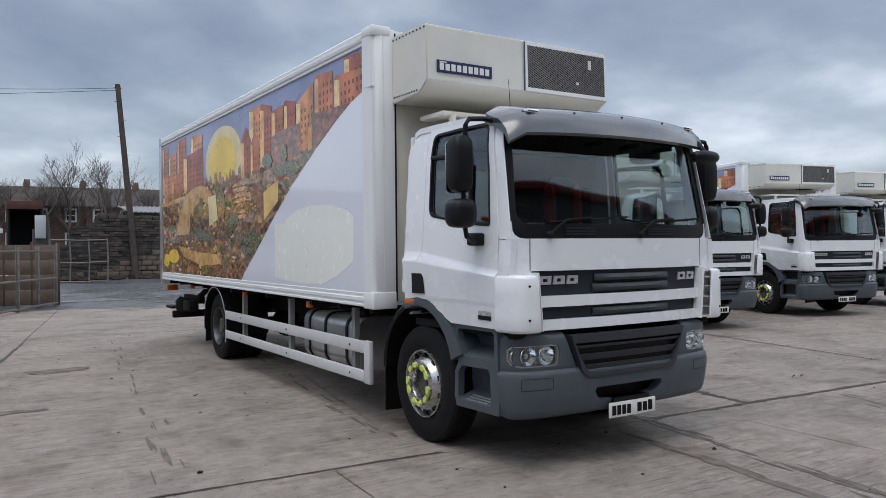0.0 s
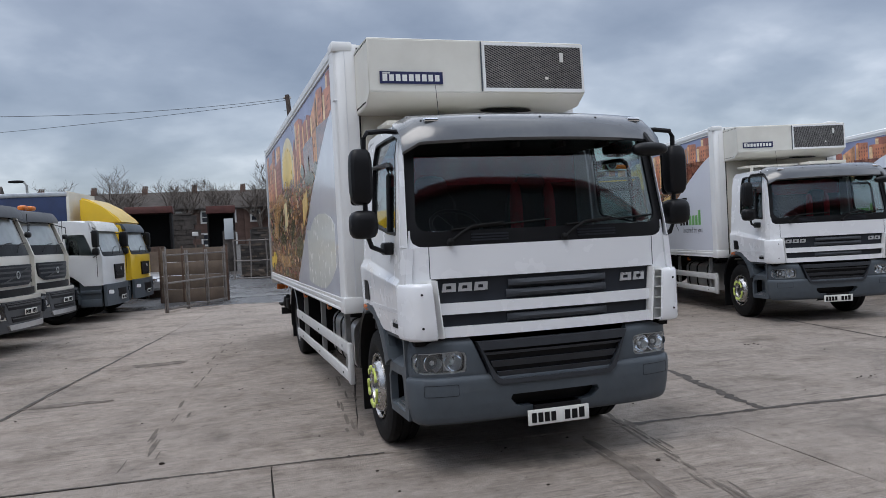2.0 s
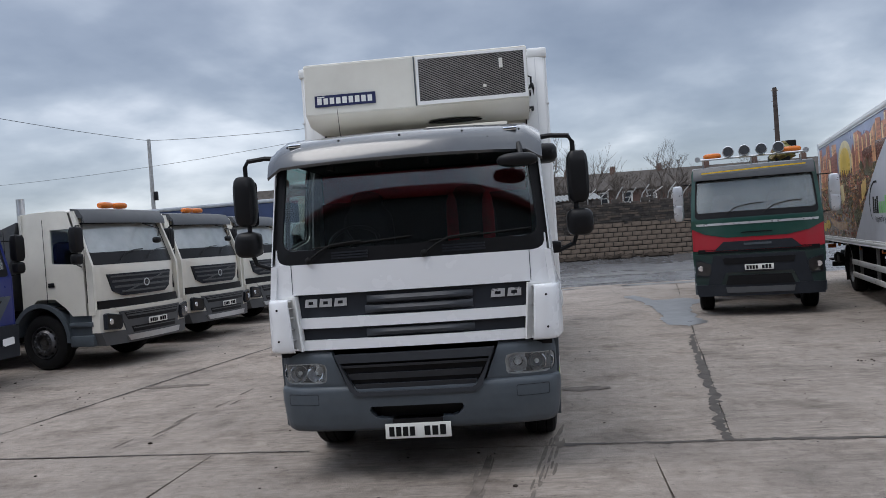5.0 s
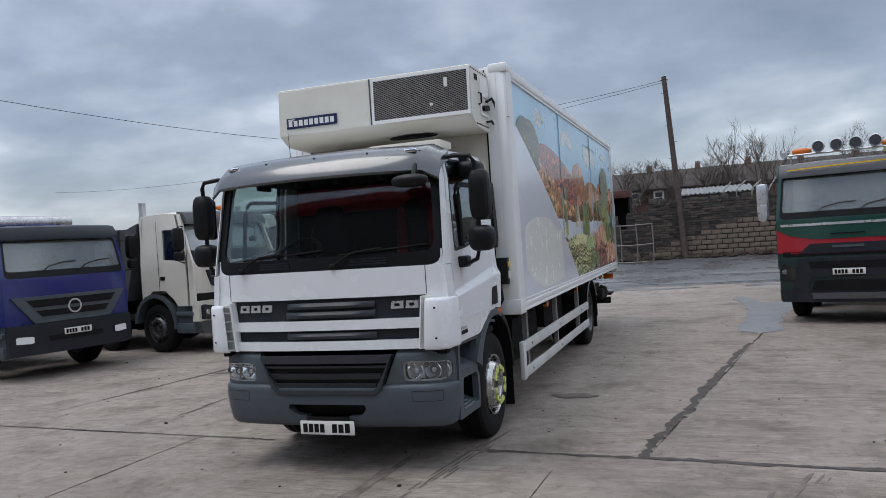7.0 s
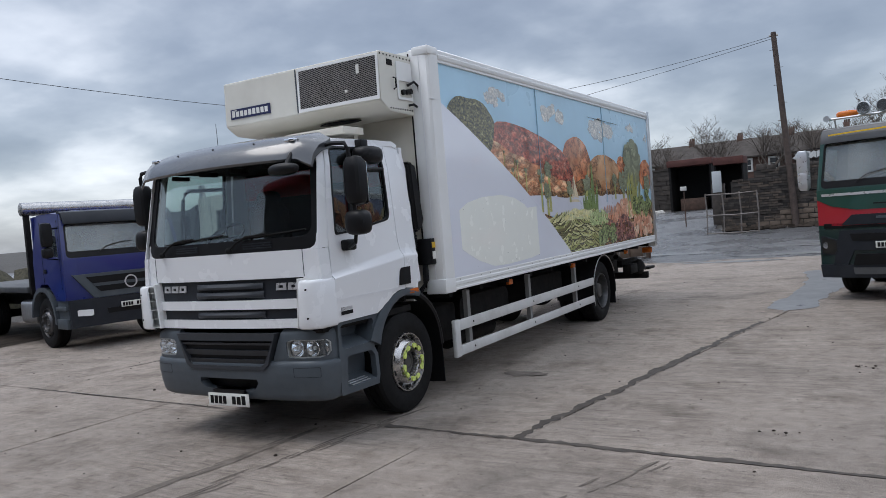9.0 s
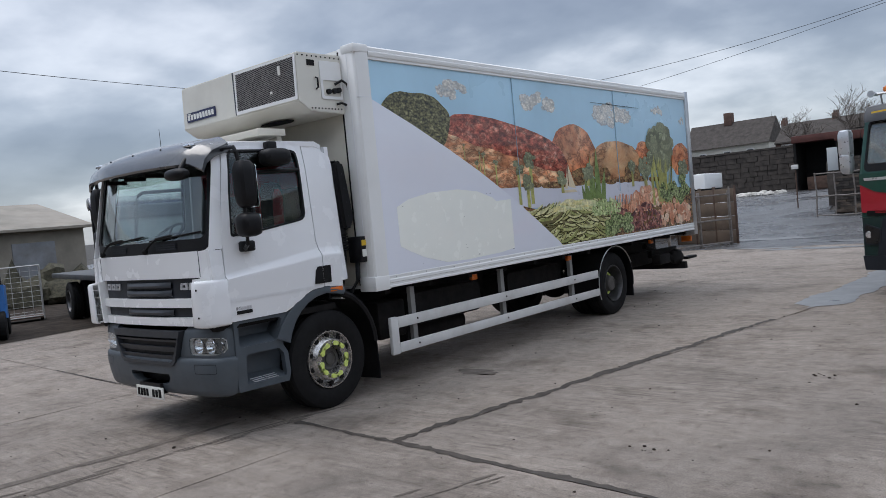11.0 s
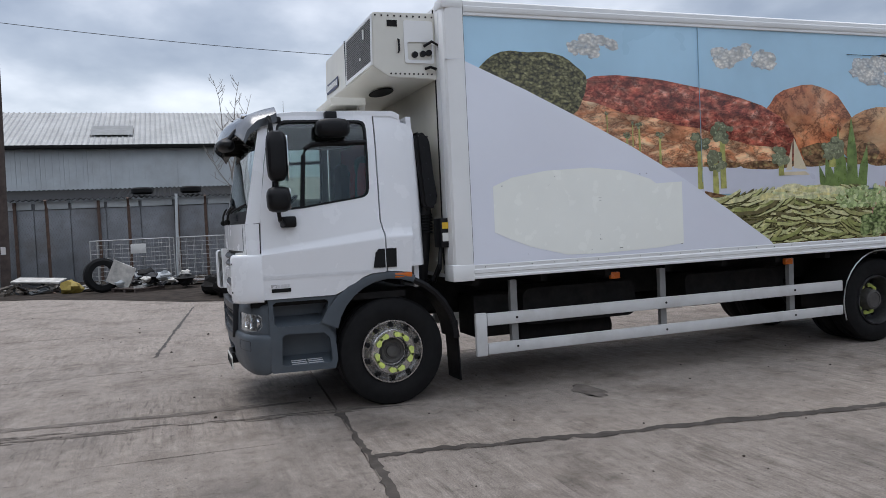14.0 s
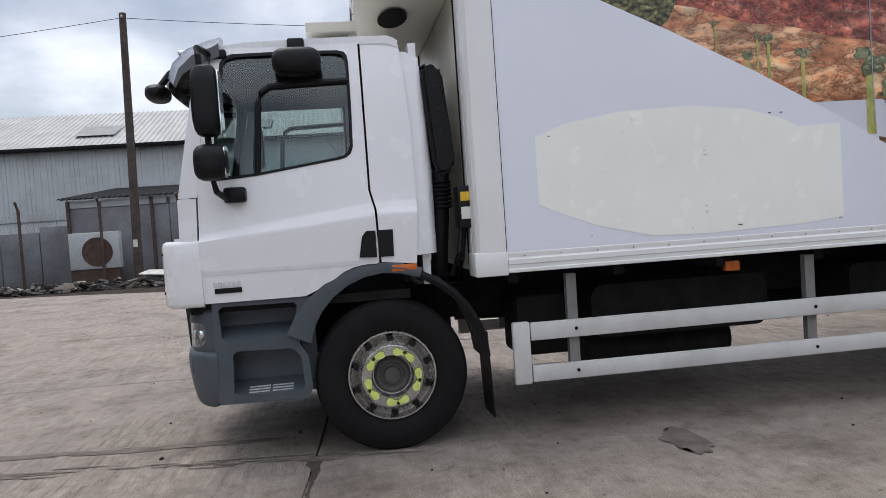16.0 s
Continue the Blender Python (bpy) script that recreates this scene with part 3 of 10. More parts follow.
V_LITEDGE = island_mat("printed_lit_walls", [(0.80, 0.50, 0.22), (0.70, 0.38, 0.17), (0.84, 0.60, 0.33)], 0.35, 4.0)
V_CLIFF = print_mat("printed_dark_block", [(0.10, 0.035, 0.028), (0.22, 0.075, 0.05), (0.34, 0.13, 0.08), (0.44, 0.20, 0.12)], 7.0, 0.6, cells=7.0, depth=0.4)
V_WINDOW = mat("printed_windows", (0.16, 0.06, 0.05), 0.4, var=0.3)
V_GARDEN = island_mat("printed_garden", [(0.20, 0.085, 0.055), (0.09, 0.10, 0.035), (0.40, 0.17, 0.075), (0.05, 0.045, 0.038), (0.15, 0.165, 0.06), (0.52, 0.32, 0.11), (0.33, 0.07, 0.05), (0.62, 0.40, 0.28)], 0.35)
V_GROUND = print_mat("printed_brown_ground", [(0.051, 0.0306, 0.017), (0.187, 0.0935, 0.051), (0.408, 0.204, 0.102), (0.272, 0.255, 0.085)], 6.0, 1.0, cells=9.0, depth=0.7)
V_BRIDGE = print_mat("printed_sandstone", [(0.297, 0.135, 0.054), (0.567, 0.297, 0.121), (0.743, 0.446, 0.203), (0.81, 0.567, 0.27)], 4.0, 0.6)
V_CHEESE = mat("printed_cheese", (0.744, 0.504, 0.168), 0.3, var=0.2, scale=5.0)

M_LOGO = mat("logo_green", (0.16, 0.42, 0.12), 0.4)
DIAG_L = [(2.18, 3.215), (2.8, 2.955), (3.42, 2.67), (4.0, 2.385), (4.63, 2.04), (5.2, 1.69), (5.75, 1.33), (5.80, 1.28)]
DIAG_R = [(2.18, 3.21), (2.45, 3.14), (2.75, 3.03), (3.3, 2.79), (4.04, 2.43), (4.7, 2.04), (5.3, 1.66), (5.8, 1.36), (5.9, 1.28)]


def above(diag, y):
    for (a, p), (b, q) in zip(diag, diag[1:]):
        if a <= y <= b:
            return p + (q - p) * (y - a) / (b - a)
    return 1.28


def vegetable_mural(body, X):
    """The printed landscape of vegetables on the nearside."""
    rng = random.Random(4)
    e = 0.0015
    mural_shape(body, "mural_sky", [[(2.18, 1.28), (10.58, 1.28), (10.58, 3.64), (2.18, 3.64)]], X + 0.001, 0.002, V_SKY, "printed blue sky")
    X += 0.003
    cl = []
    for cy, cz, ry, rz, n in ((3.6, 3.39, 0.29, 0.13, 26), (5.48, 3.32, 0.42, 0.17, 34), (7.64, 3.22, 0.6, 0.2, 44), (9.34, 3.36, 0.24, 0.11, 18), (10.4, 3.2, 0.12, 0.1, 8)):
        for i in range(n):
            u = rng.uniform(-1, 1)
            cl.append(ellipse(cy + u * ry * 0.85, cz + rng.uniform(-0.7, 1) * rz * (0.9 - 0.6 * abs(u)), ry * rng.uniform(0.15, 0.28), rz * rng.uniform(0.25, 0.45), 14, 0.5, rng.uniform(0, 50)))
    bm = bm_new()
    for i, p in enumerate(cl):
        prism(bm, p, "x", X, X + 0.0010 + 0.00002 * i)
    stuffed(part("mural_cloud_print", bm, V_CLOUD, body, "printed cauliflower clouds"))
    hill = [(3.1, 2.2), (3.2, 2.75), (3.36, 3.01), (3.59, 3.10), (3.85, 3.115), (4.1, 3.10), (4.4, 3.075), (4.72, 3.025), (5.1, 2.965), (5.41, 2.90), (5.7, 2.82), (5.95, 2.70), (6.08, 2.58), (6.17, 2.44), (6.2, 2.2), (6.2, 2.12), (3.1, 2.12)]
    mural_shape(body, "mural_rock", [ellipse(6.36, 2.57, 0.68, 0.48, 30, 0.07, 3), ellipse(8.72, 2.55, 0.4, 0.28, 18, 0.2, 9), ellipse(10.25, 2.5, 0.5, 0.3, 18, 0.2, 12)], X + e, e, V_BALL, "printed round orange rocks")
    mural_shape(body, "mural_loaf", [ellipse(7.68, 2.43, 0.9, 0.39, 30, 0.06, 5)], X + 2 * e, e, V_LOAF, "printed tan loaf")
    mural_shape(body, "mural_hill", [hill], X + 3 * e, e, V_HILL, "printed dark red hill")
    mural_shape(body, "mural_bank", [[(3.3, 2.88), (3.6, 2.83), (3.95, 2.72), (4.3, 2.68), (4.6, 2.60), (4.87, 2.57), (5.2, 2.46), (5.57, 2.38), (5.85, 2.36), (6.1, 2.24), (6.12, 2.0), (3.3, 2.0)]], X + 3.6 * e, e, V_BANK)
    mural_shape(body, "mural_lake", [[(4.2, 1.86), (9.0, 1.86), (9.0, 2.16), (4.2, 2.16)]], X + 4 * e, e, V_LAKE, "printed pale lake")
    shore = [ellipse(5.2 + i * 0.17 + rng.uniform(-0.1, 0.1), 2.17 + rng.uniform(-0.02, 0.03), rng.uniform(0.12, 0.25), rng.uniform(0.02, 0.05), 10, 0.3, i) for i in range(24)]
    shore += [ellipse(c, 2.28, r, 0.13, 14, 0.2, c) for c, r in ((6.55, 0.3), (7.25, 0.18), (8.1, 0.2), (8.35, 0.15))]
    mural_shape(body, "mural_shore", shore, X + 4.6 * e, e * 0.9, V_SHORE)
    mural_shape(body, "mural_bush", [ellipse(2.86, 2.98, 0.63, 0.37, 40, 0.12, 2)], X + 5 * e, e, V_BUSH, "printed dark broccoli bush")
    mural_shape(body, "mural_boat", [[(6.02, 2.1), (6.1, 2.1), (6.12, 2.42)], [(6.13, 2.12), (6.32, 2.1), (6.14, 2.46)], [(5.98, 2.04), (6.36, 2.04), (6.3, 2.08), (6.0, 2.08)]], X + 5 * e, e, V_SAIL, "printed sailing boat")
    leaves = []
    for cy, w, h, ln in ((6.7, 0.08, 0.5, -0.1), (6.85, 0.1, 0.72, -0.05), (7.0, 0.09, 0.95, 0.0), (7.12, 0.08, 0.62, 0.12), (6.6, 0.06, 0.4, -0.1), (6.75, 0.05, 0.85, 0.05)):
        leaves.append([(cy - w, 1.75), (cy + w, 1.75), (cy + w * 0.8 + ln * 0.5, 1.75 + h * 0.6), (cy + ln, 1.75 + h), (cy - w * 0.8 + ln * 0.5, 1.75 + h * 0.6)])
    mural_shape(body, "mural_leaf_print", leaves, X + 5.6 * e, e * 0.5, V_LEAF, "printed tall green leaves")
    st, cr = [], []
    for cy, cz, r, h in ((4.85, 2.42, 0.14, 0.5), (5.15, 2.52, 0.16, 0.6), (5.05, 2.2, 0.16, 0.4), (4.1, 2.6, 0.05, 0.3), (3.95, 2.5, 0.05, 0.3), (4.35, 2.5, 0.06, 0.35), (9.36, 2.64, 0.66, 1.0), (8.68, 2.34, 0.26, 0.5), (8.95, 2.5, 0.2, 0.5), (10.3, 2.3, 0.25, 0.6), (3.72, 2.72, 0.03, 0.3), (4.02, 2.62, 0.03, 0.3), (8.2, 2.36, 0.17, 0.3), (6.7, 2.32, 0.2, 0.2), (5.95, 2.24, 0.16, 0.2)):
        st.append([(cy - r * 0.25, cz - h), (cy + r * 0.25, cz - h), (cy + r * 0.2, cz), (cy - r * 0.2, cz)])
        for k in range(int(8 + 60 * r)):
            a, q = rng.uniform(0, 2 * math.pi), rng.random() ** 0.5
            cr.append(ellipse(cy + q * math.cos(a) * r * 0.75, cz + (0.1 + q * math.sin(a) * (0.62 if r < 0.5 else 0.46)) * r, r * rng.uniform(0.2, 0.36), r * rng.uniform(0.16, 0.3), 12, 0.35, rng.uniform(0, 60)))
    fan = []
    for k in range(22):
        cy = 9.42 + rng.uniform(-0.28, 0.28)
        top = 9.42 + (cy - 9.42) * 1.7 + rng.uniform(-0.05, 0.05)
        fan.append([(cy - 0.022, 1.75), (cy + 0.022, 1.75), (top + 0.012, rng.uniform(2.42, 2.62)), (top - 0.012, 2.4)])
    for k in range(12):
        cy = 9.2 + rng.uniform(-0.45, 1.2)
        fan.append([(cy - 0.02, 1.7), (cy + 0.02, 1.7), (cy + rng.uniform(-0.1, 0.1), 2.2)])
    mural_shape(body, "mural_stalk_print", st, X + 6.2 * e, e * 0.5, V_STALK, "printed yellow green stalks")
    bm = bm_new()
    for i, p in enumerate(cr):
        prism(bm, p, "x", X + 6.8 * e, X + 6.9 * e + i * 0.000016)
    stuffed(part("mural_crown_print", bm, V_BROC, body, "printed broccoli trees"))
    bm = bm_new()
    for i, p in enumerate(cr):
        u, v = sum(q[0] for q in p) / len(p), sum(q[1] for q in p) / len(p)
        ru = max(q[0] for q in p) - u
        for k in range(3):
            prism(bm, ellipse(u - ru * rng.uniform(-0.2, 0.6), v + ru * rng.uniform(0.0, 0.5), ru * rng.uniform(0.15, 0.4), ru * rng.uniform(0.12, 0.3), 8, 0.4, i + k * 7), "x", X + 6.8 * e, X + 6.9 * e + i * 0.000016 + 0.000004 * (k + 1))
    stuffed(part("mural_crown_light_print", bm, V_BROCLIT, body, "printed sunlit broccoli heads"))
    mural_shape(body, "mural_fan_print", fan, X + 10.7 * e, e * 0.1, V_STALK, "printed splayed yellow stalks")
    mural_shape(body, "mural_soil", [[(4.9, 1.28), (10.58, 1.28), (10.58, 1.95), (9.5, 1.95), (8.6, 1.95), (8.0, 1.78), (7.2, 1.75), (6.4, 1.85), (5.4, 1.8), (4.9, 1.9)]], X + 7.4 * e, e * 0.4, V_SHORE)
    bm, gaps = bm_new(), bm_new()
    for i in range(330):
        cy, cz = rng.uniform(5.0, 7.4), 1.28 + 0.56 * rng.random()
        a = 0.42 * math.sin((cy - 5.0) * 2.3) + rng.uniform(-0.12, 0.12)
        ln, w = rng.uniform(0.2, 0.42), rng.uniform(0.010, 0.022)
        q = []
        for u, v in ((-1, -1), (-0.3, -1), (0.4, -1), (0.9, -0.8), (1, 0), (0.9, 0.8), (0.4, 1), (-0.3, 1), (-1, 1)):
            bend = a + 0.35 * u
            q.append((cy + ln * u * math.cos(bend) - w * v * math.sin(bend), cz + ln * u * math.sin(bend) * 0.6 + w * v * math.cos(bend)))
        q = [(max(4.9, u), min(1.92, max(1.285, v))) for u, v in q]
        prism(bm, q, "x", X + 7.9 * e, X + 8.1 * e + i * 0.000008)
        prism(gaps, [(max(4.9, u), max(1.285, v - 0.018)) for u, v in q], "x", X + 7.9 * e, X + 8.1 * e + i * 0.000008 - 0.000004)
    stuffed(part("mural_gap_print", gaps, V_BUSH, body, "printed dark gaps between stalks"))
    stuffed(part("mural_asparagus", bm, V_GREENS, body, "printed asparagus and beans"))
    for name, mt, label, n, y0, y1, z0, z1, r0, r1, flat in (
            ("mural_pale_stalk_print", V_PALE, "printed pale yellow stalks", 70, 5.7, 6.75, 1.78, 1.93, 0.05, 0.16, 0.22),
            ("mural_pea_print", V_PEAS, "printed pile of peas", 240, 6.75, 7.65, 1.66, 1.90, 0.018, 0.04, 0.8),
            ("mural_dark_bean_print", V_BEANS, "printed dark beans", 130, 7.3, 8.0, 1.5, 1.72, 0.02, 0.045, 0.7),
            ("mural_bean_print", V_BEANS, "printed heap of brown beans", 330, 8.0, 9.15, 1.3, 1.78, 0.02, 0.042, 0.75),
            ("mural_root_print", V_ROOTS, "printed mushrooms and roots", 90, 8.15, 9.3, 1.72, 2.02, 0.04, 0.10, 0.8),
            ("mural_onion_print", V_ROOTS, "printed onions", 80, 9.1, 10.44, 1.34, 1.78, 0.04, 0.11, 0.85)):
        bm = bm_new()
        for i in range(n):
            u = rng.random()
            r = rng.uniform(r0, r1)
            cy = min(10.44, y0 + u * (y1 - y0))
            cz = max(1.29 + r, z0 + rng.random() * (z1 - z0) * (0.55 + 0.45 * math.sin(math.pi * u)))
            prism(bm, ellipse(cy, cz, r, r * flat * rng.uniform(0.75, 1.2), 10, 0.2, i), "x", X + 10.0 * e, X + 10.1 * e + i * 0.000007)
        stuffed(part(name, bm, mt, body, label))
        X += 0.0001
    kale = []
    for cy, cz, r in ((7.3, 1.42, 0.2), (7.5, 1.48, 0.24), (7.75, 1.48, 0.22), (7.95, 1.42, 0.2), (9.5, 1.84, 0.14), (9.75, 1.95, 0.2), (10.0, 1.85, 0.2), (10.3, 1.9, 0.22), (9.3, 1.95, 0.18), (10.2, 2.1, 0.16)):
        for k in range(9):
            kale.append(ellipse(min(10.4, cy + rng.uniform(-0.7, 0.7) * r), max(1.38, cz + rng.uniform(-0.5, 0.5) * r), r * rng.uniform(0.35, 0.6), r * rng.uniform(0.25, 0.45), 16, 0.4, rng.uniform(0, 80)))
    bm = bm_new()
    for i, q in enumerate(kale):
        prism(bm, q, "x", X + 11.4 * e, X + 11.5 * e + i * 0.00001)
    stuffed(part("mural_kale", bm, V_KALE, body, "printed curly kale and sprouts"))
    sp = []
    for k in range(46):
        cy = 7.35 + k * 0.033
        h = 1.80 + 0.16 * rng.random()
        sp.append([(cy - 0.016, 1.62), (cy + 0.016, 1.62), (cy + 0.012 + rng.uniform(-0.02, 0.02), h), (cy - 0.01, h)])
    bm = bm_new()
    for i, q in enumerate(sp):
        prism(bm, q, "x", X + 9.6 * e, X + 9.7 * e + i * 0.000008)
    stuffed(part("mural_carrot_print", bm, V_ROOTS, body, "printed row of carrots"))
    bm = prism(bm_new(), [(6.95, 3.415), (7.4, 3.412), (7.5, 3.425), (7.6, 3.41), (8.6, 3.395), (8.6, 3.388), (7.6, 3.40), (7.48, 3.405), (6.95, 3.408)], "x", X + 9.8 * e, X + 10.2 * e)
    part("scratch", bm, M_CHASSIS, body, "dark branch scratch across the print")
    for y in (4.87, 7.72):
        part("panel_joint", prism(bm_new(), [(y, 2.0), (y + 0.0025, 2.0), (y + 0.0025, 3.64), (y, 3.64)], "x", X - 0.0005, X + 10.0 * e), M_JOINT, body)


def city_mural(body, X):
    """The printed city at dusk on the offside."""
    rng = random.Random(9)
    e = 0.0015
    mural_shape(body, "mural_sky", [[(2.18, 1.28), (10.58, 1.28), (10.58, 3.64), (2.18, 3.64)]], -X - 0.001, -0.002, V_DUSK, "printed dusk sky")
    X = -X - 0.003
    mural_shape(body, "mural_haze", [ellipse(6.8, 2.9, 1.75, 0.62, 34, 0.1, 4)], X + 0.0006, -0.0005, V_HAZE, "printed warm haze round the sun")
    mural_shape(body, "mural_sun_ring", [ellipse(6.78, 3.02, 0.88, 0.48, 34)], X, -e, V_GLOW, "printed pale ring round the sun")
    mural_shape(body, "mural_sun", [ellipse(6.80, 2.97, 0.66, 0.38, 34)], X - e, -e, V_SUN, "printed yellow sun")
    # towers: far edge, near edge, height there, height here, foot; back row first
    specs = [(10.55, 10.1, 3.58, 3.58, 2.4), (10.05, 9.5, 3.36, 3.42, 2.4), (9.40, 8.82, 3.56, 3.60, 2.4), (8.5, 7.82, 3.54, 3.52, 2.5), (9.0, 7.8, 3.24, 3.32, 2.45), (10.5, 9.95, 3.0, 3.05, 2.3), (9.85, 9.3, 2.92, 3.02, 2.3),
             (2.62, 2.2, 3.60, 3.60, 3.0), (3.36, 2.9, 3.56, 3.55, 2.9), (2.86, 2.2, 3.46, 3.44, 2.9), (3.9, 3.4, 3.36, 3.53, 2.8), (4.28, 3.93, 3.44, 3.40, 2.9), (4.72, 4.3, 3.38, 3.42, 2.9), (5.54, 5.1, 3.52, 3.54, 2.7), (5.12, 4.7, 3.53, 3.47, 2.7), (3.56, 3.25, 3.05, 3.07, 2.6)]
    gab = [(5.92, 5.48, 3.15, 3.35), (5.5, 5.16, 3.08, 3.24)]
    tw, wn, lit = bm_new(), bm_new(), bm_new()
    shapes = [([(a, z0), (a, h0), (a - 0.12 * (a - b), h0 + 0.02), (b, h1), (b, z0)], a, b, min(h0, h1), z0) for a, b, h0, h1, z0 in specs]
    shapes += [([(a, 2.6), (a, z), ((a + b) / 2, t), (b, z), (b, 2.6)], a, b, z, 2.6) for a, b, z, t in gab]
    for i, (poly, a, b, h, z0) in enumerate(shapes):
        d = -e * (2.2 + 0.16 * i)
        prism(tw, poly, "x", X + d, X + d - 0.00012)
        w = (a - b) * rng.uniform(0.16, 0.34)
        prism(lit, [(a, z0), (a, h), (a - w, h - 0.015), (a - w, z0)], "x", X + d, X + d - 0.0002)
        nz, ny = int((h - z0 - 0.1) / 0.085), max(2, int((a - b - w) / 0.085))
        for k in range(nz):
            for j in range(ny):
                if rng.random() < 0.85:
                    u, v = b + (j + 0.3) * (a - b - w) / ny, z0 + 0.09 + k * 0.085
                    prism(wn, [(u, v), (u + 0.032, v), (u + 0.032, v + 0.045), (u, v + 0.045)], "x", X + d, X + d - 0.0002)
    stuffed(part("mural_city_print", tw, V_TOWER, body, "printed brown and orange towers"))
    stuffed(part("mural_lit_wall_print", lit, V_LITEDGE, body, "printed walls in low sunlight"))
    stuffed(part("mural_window_print", wn, V_WINDOW, body))
    mural_shape(body, "mural_block", [[(4.70, 2.65), (4.70, 3.08), (4.5, 3.12), (3.78, 3.13), (3.74, 2.65)], [(3.46, 2.7), (3.44, 3.18), (2.5, 3.15), (2.5, 2.7)]], X - 4.9 * e, -e * 0.3, V_CLIFF, "printed dark brown blocks")
    far = [[(y, 2.5), (y, 2.62 + rng.uniform(0.04, 0.26)), (y - 0.1, 2.62 + rng.uniform(0.04, 0.26)), (y - 0.11, 2.5)] for y in [7.75 - 0.115 * k for k in range(16)]]
    mural_shape(body, "mural_roof_print", far, X - 5.0 * e, -e * 0.3, V_CLIFF, "printed far rooftops")
    mural_shape(body, "mural_ground", [[(2.18, 1.28), (10.58, 1.28), (10.58, 2.5), (9.0, 2.52), (8.0, 2.6), (6.5, 2.64), (5.2, 2.68), (4.2, 2.74), (2.18, 2.9)]], X - 5.4 * e, -e, V_GROUND)
    # garden scraps
    bm = bm_new()
    for i in range(900):
        cy, cz = rng.uniform(2.6, 10.5), 1.3 + 1.42 * rng.random()
        if cz < above(DIAG_R, cy) - 0.05 or cz > 2.66 + 0.1 * rng.random():
            continue
        r = rng.uniform(0.015, 0.075)
        cy, cz = min(10.48, cy), max(1.29 + r, cz)
        prism(bm, ellipse(cy, cz, r * 1.3, r * rng.uniform(0.3, 0.9), 8, 0.5, i), "x", X - 6.5 * e, X - 6.6 * e - i * 0.000001)
    stuffed(part("mural_garden", bm, V_GARDEN, body, "printed garden of vegetables"))
    # stone arch and its path over the gap, pale falls, bowl
    arch = [(9.5, 1.95), (9.3, 2.3), (8.85, 2.6), (8.3, 2.72), (7.75, 2.70), (7.35, 2.58), (7.1, 2.36), (7.3, 2.2), (7.55, 2.42), (7.95, 2.47), (8.3, 2.38), (8.55, 2.15), (8.65, 1.95)]
    mural_shape(body, "mural_bridge", [arch, [(8.9, 2.53), (10.58, 2.48), (10.58, 2.55), (8.9, 2.61)]], X - 7.3 * e, -e * 0.4, V_BRIDGE, "printed sandstone arch")
    mural_shape(body, "mural_falls", [[(7.5, 2.5), (7.1, 2.52), (7.0, 2.15), (7.45, 2.05)]], X - 7.9 * e, -e * 0.3, V_GLOW, "printed pale falls")
    mural_shape(body, "mural_step_print", [[(6.2 - 0.03 * k, 2.62 - 0.075 * k), (5.75 - 0.01 * k, 2.63 - 0.075 * k), (5.55 + 0.03 * k, 2.575 - 0.075 * k), (6.3 - 0.02 * k, 2.565 - 0.075 * k)] for k in range(7)], X - 7.9 * e, -e * 0.3, V_BANK, "printed pink stone steps")
    mural_shape(body, "mural_bowl", [[(9.42, 1.78), (8.3, 1.66), (6.78, 1.62), (6.9, 1.48), (7.9, 1.44), (9.0, 1.58)]], X - 7.9 * e, -e * 0.3, V_BRIDGE, "printed bowl of grain")
    mural_shape(body, "mural_lemon", [ellipse(9.7, 1.58, 0.36, 0.13, 18, 0.1, 2), ellipse(10.25, 1.5, 0.22, 0.12, 14, 0.2, 4)], X - 8.4 * e, -e * 0.3, V_SUN, "printed lemons")
    mural_shape(body, "mural_cheese", [[(5.0, 2.42), (4.47, 2.54), (4.5, 2.28), (5.0, 2.06)]], X - 8.4 * e, -e * 0.4, V_CHEESE, "printed yellow cheese")
    mural_shape(body, "mural_cheese_rind", [[(5.26, 2.46), (5.0, 2.42), (5.0, 2.06), (5.22, 2.16)]], X - 8.4 * e, -e * 0.4, V_CLIFF, "printed red cheese rind")
    cy = []
    for y, z, w, h in ((6.74, 2.42, 0.12, 0.22), (7.9, 2.33, 0.13, 0.28), (8.5, 2.16, 0.1, 0.18), (6.3, 2.05, 0.35, 0.16), (7.8, 1.95, 0.4, 0.14), (4.86, 2.84, 0.2, 0.14), (4.2, 2.66, 0.45, 0.1), (3.6, 2.72, 0.3, 0.12), (5.6, 1.75, 0.4, 0.2), (4.3, 2.84, 0.12, 0.14)):
        for k in range(4):
            cy.append(ellipse(y + rng.uniform(-0.5, 0.5) * w, z + rng.uniform(-0.5, 0.5) * h, w * rng.uniform(0.4, 0.7), h * rng.uniform(0.45, 0.75), 14, 0.4, rng.uniform(0, 60)))
    cy = [p for p in cy if all(v > above(DIAG_R, u) - 0.3 for u, v in p)]
    bm = bm_new()
    for i, p in enumerate(cy):
        prism(bm, p, "x", X - 9.0 * e, X - 9.2 * e - i * 0.000004)
    stuffed(part("mural_cypress_print", bm, V_BUSH, body, "printed dark green bushes"))


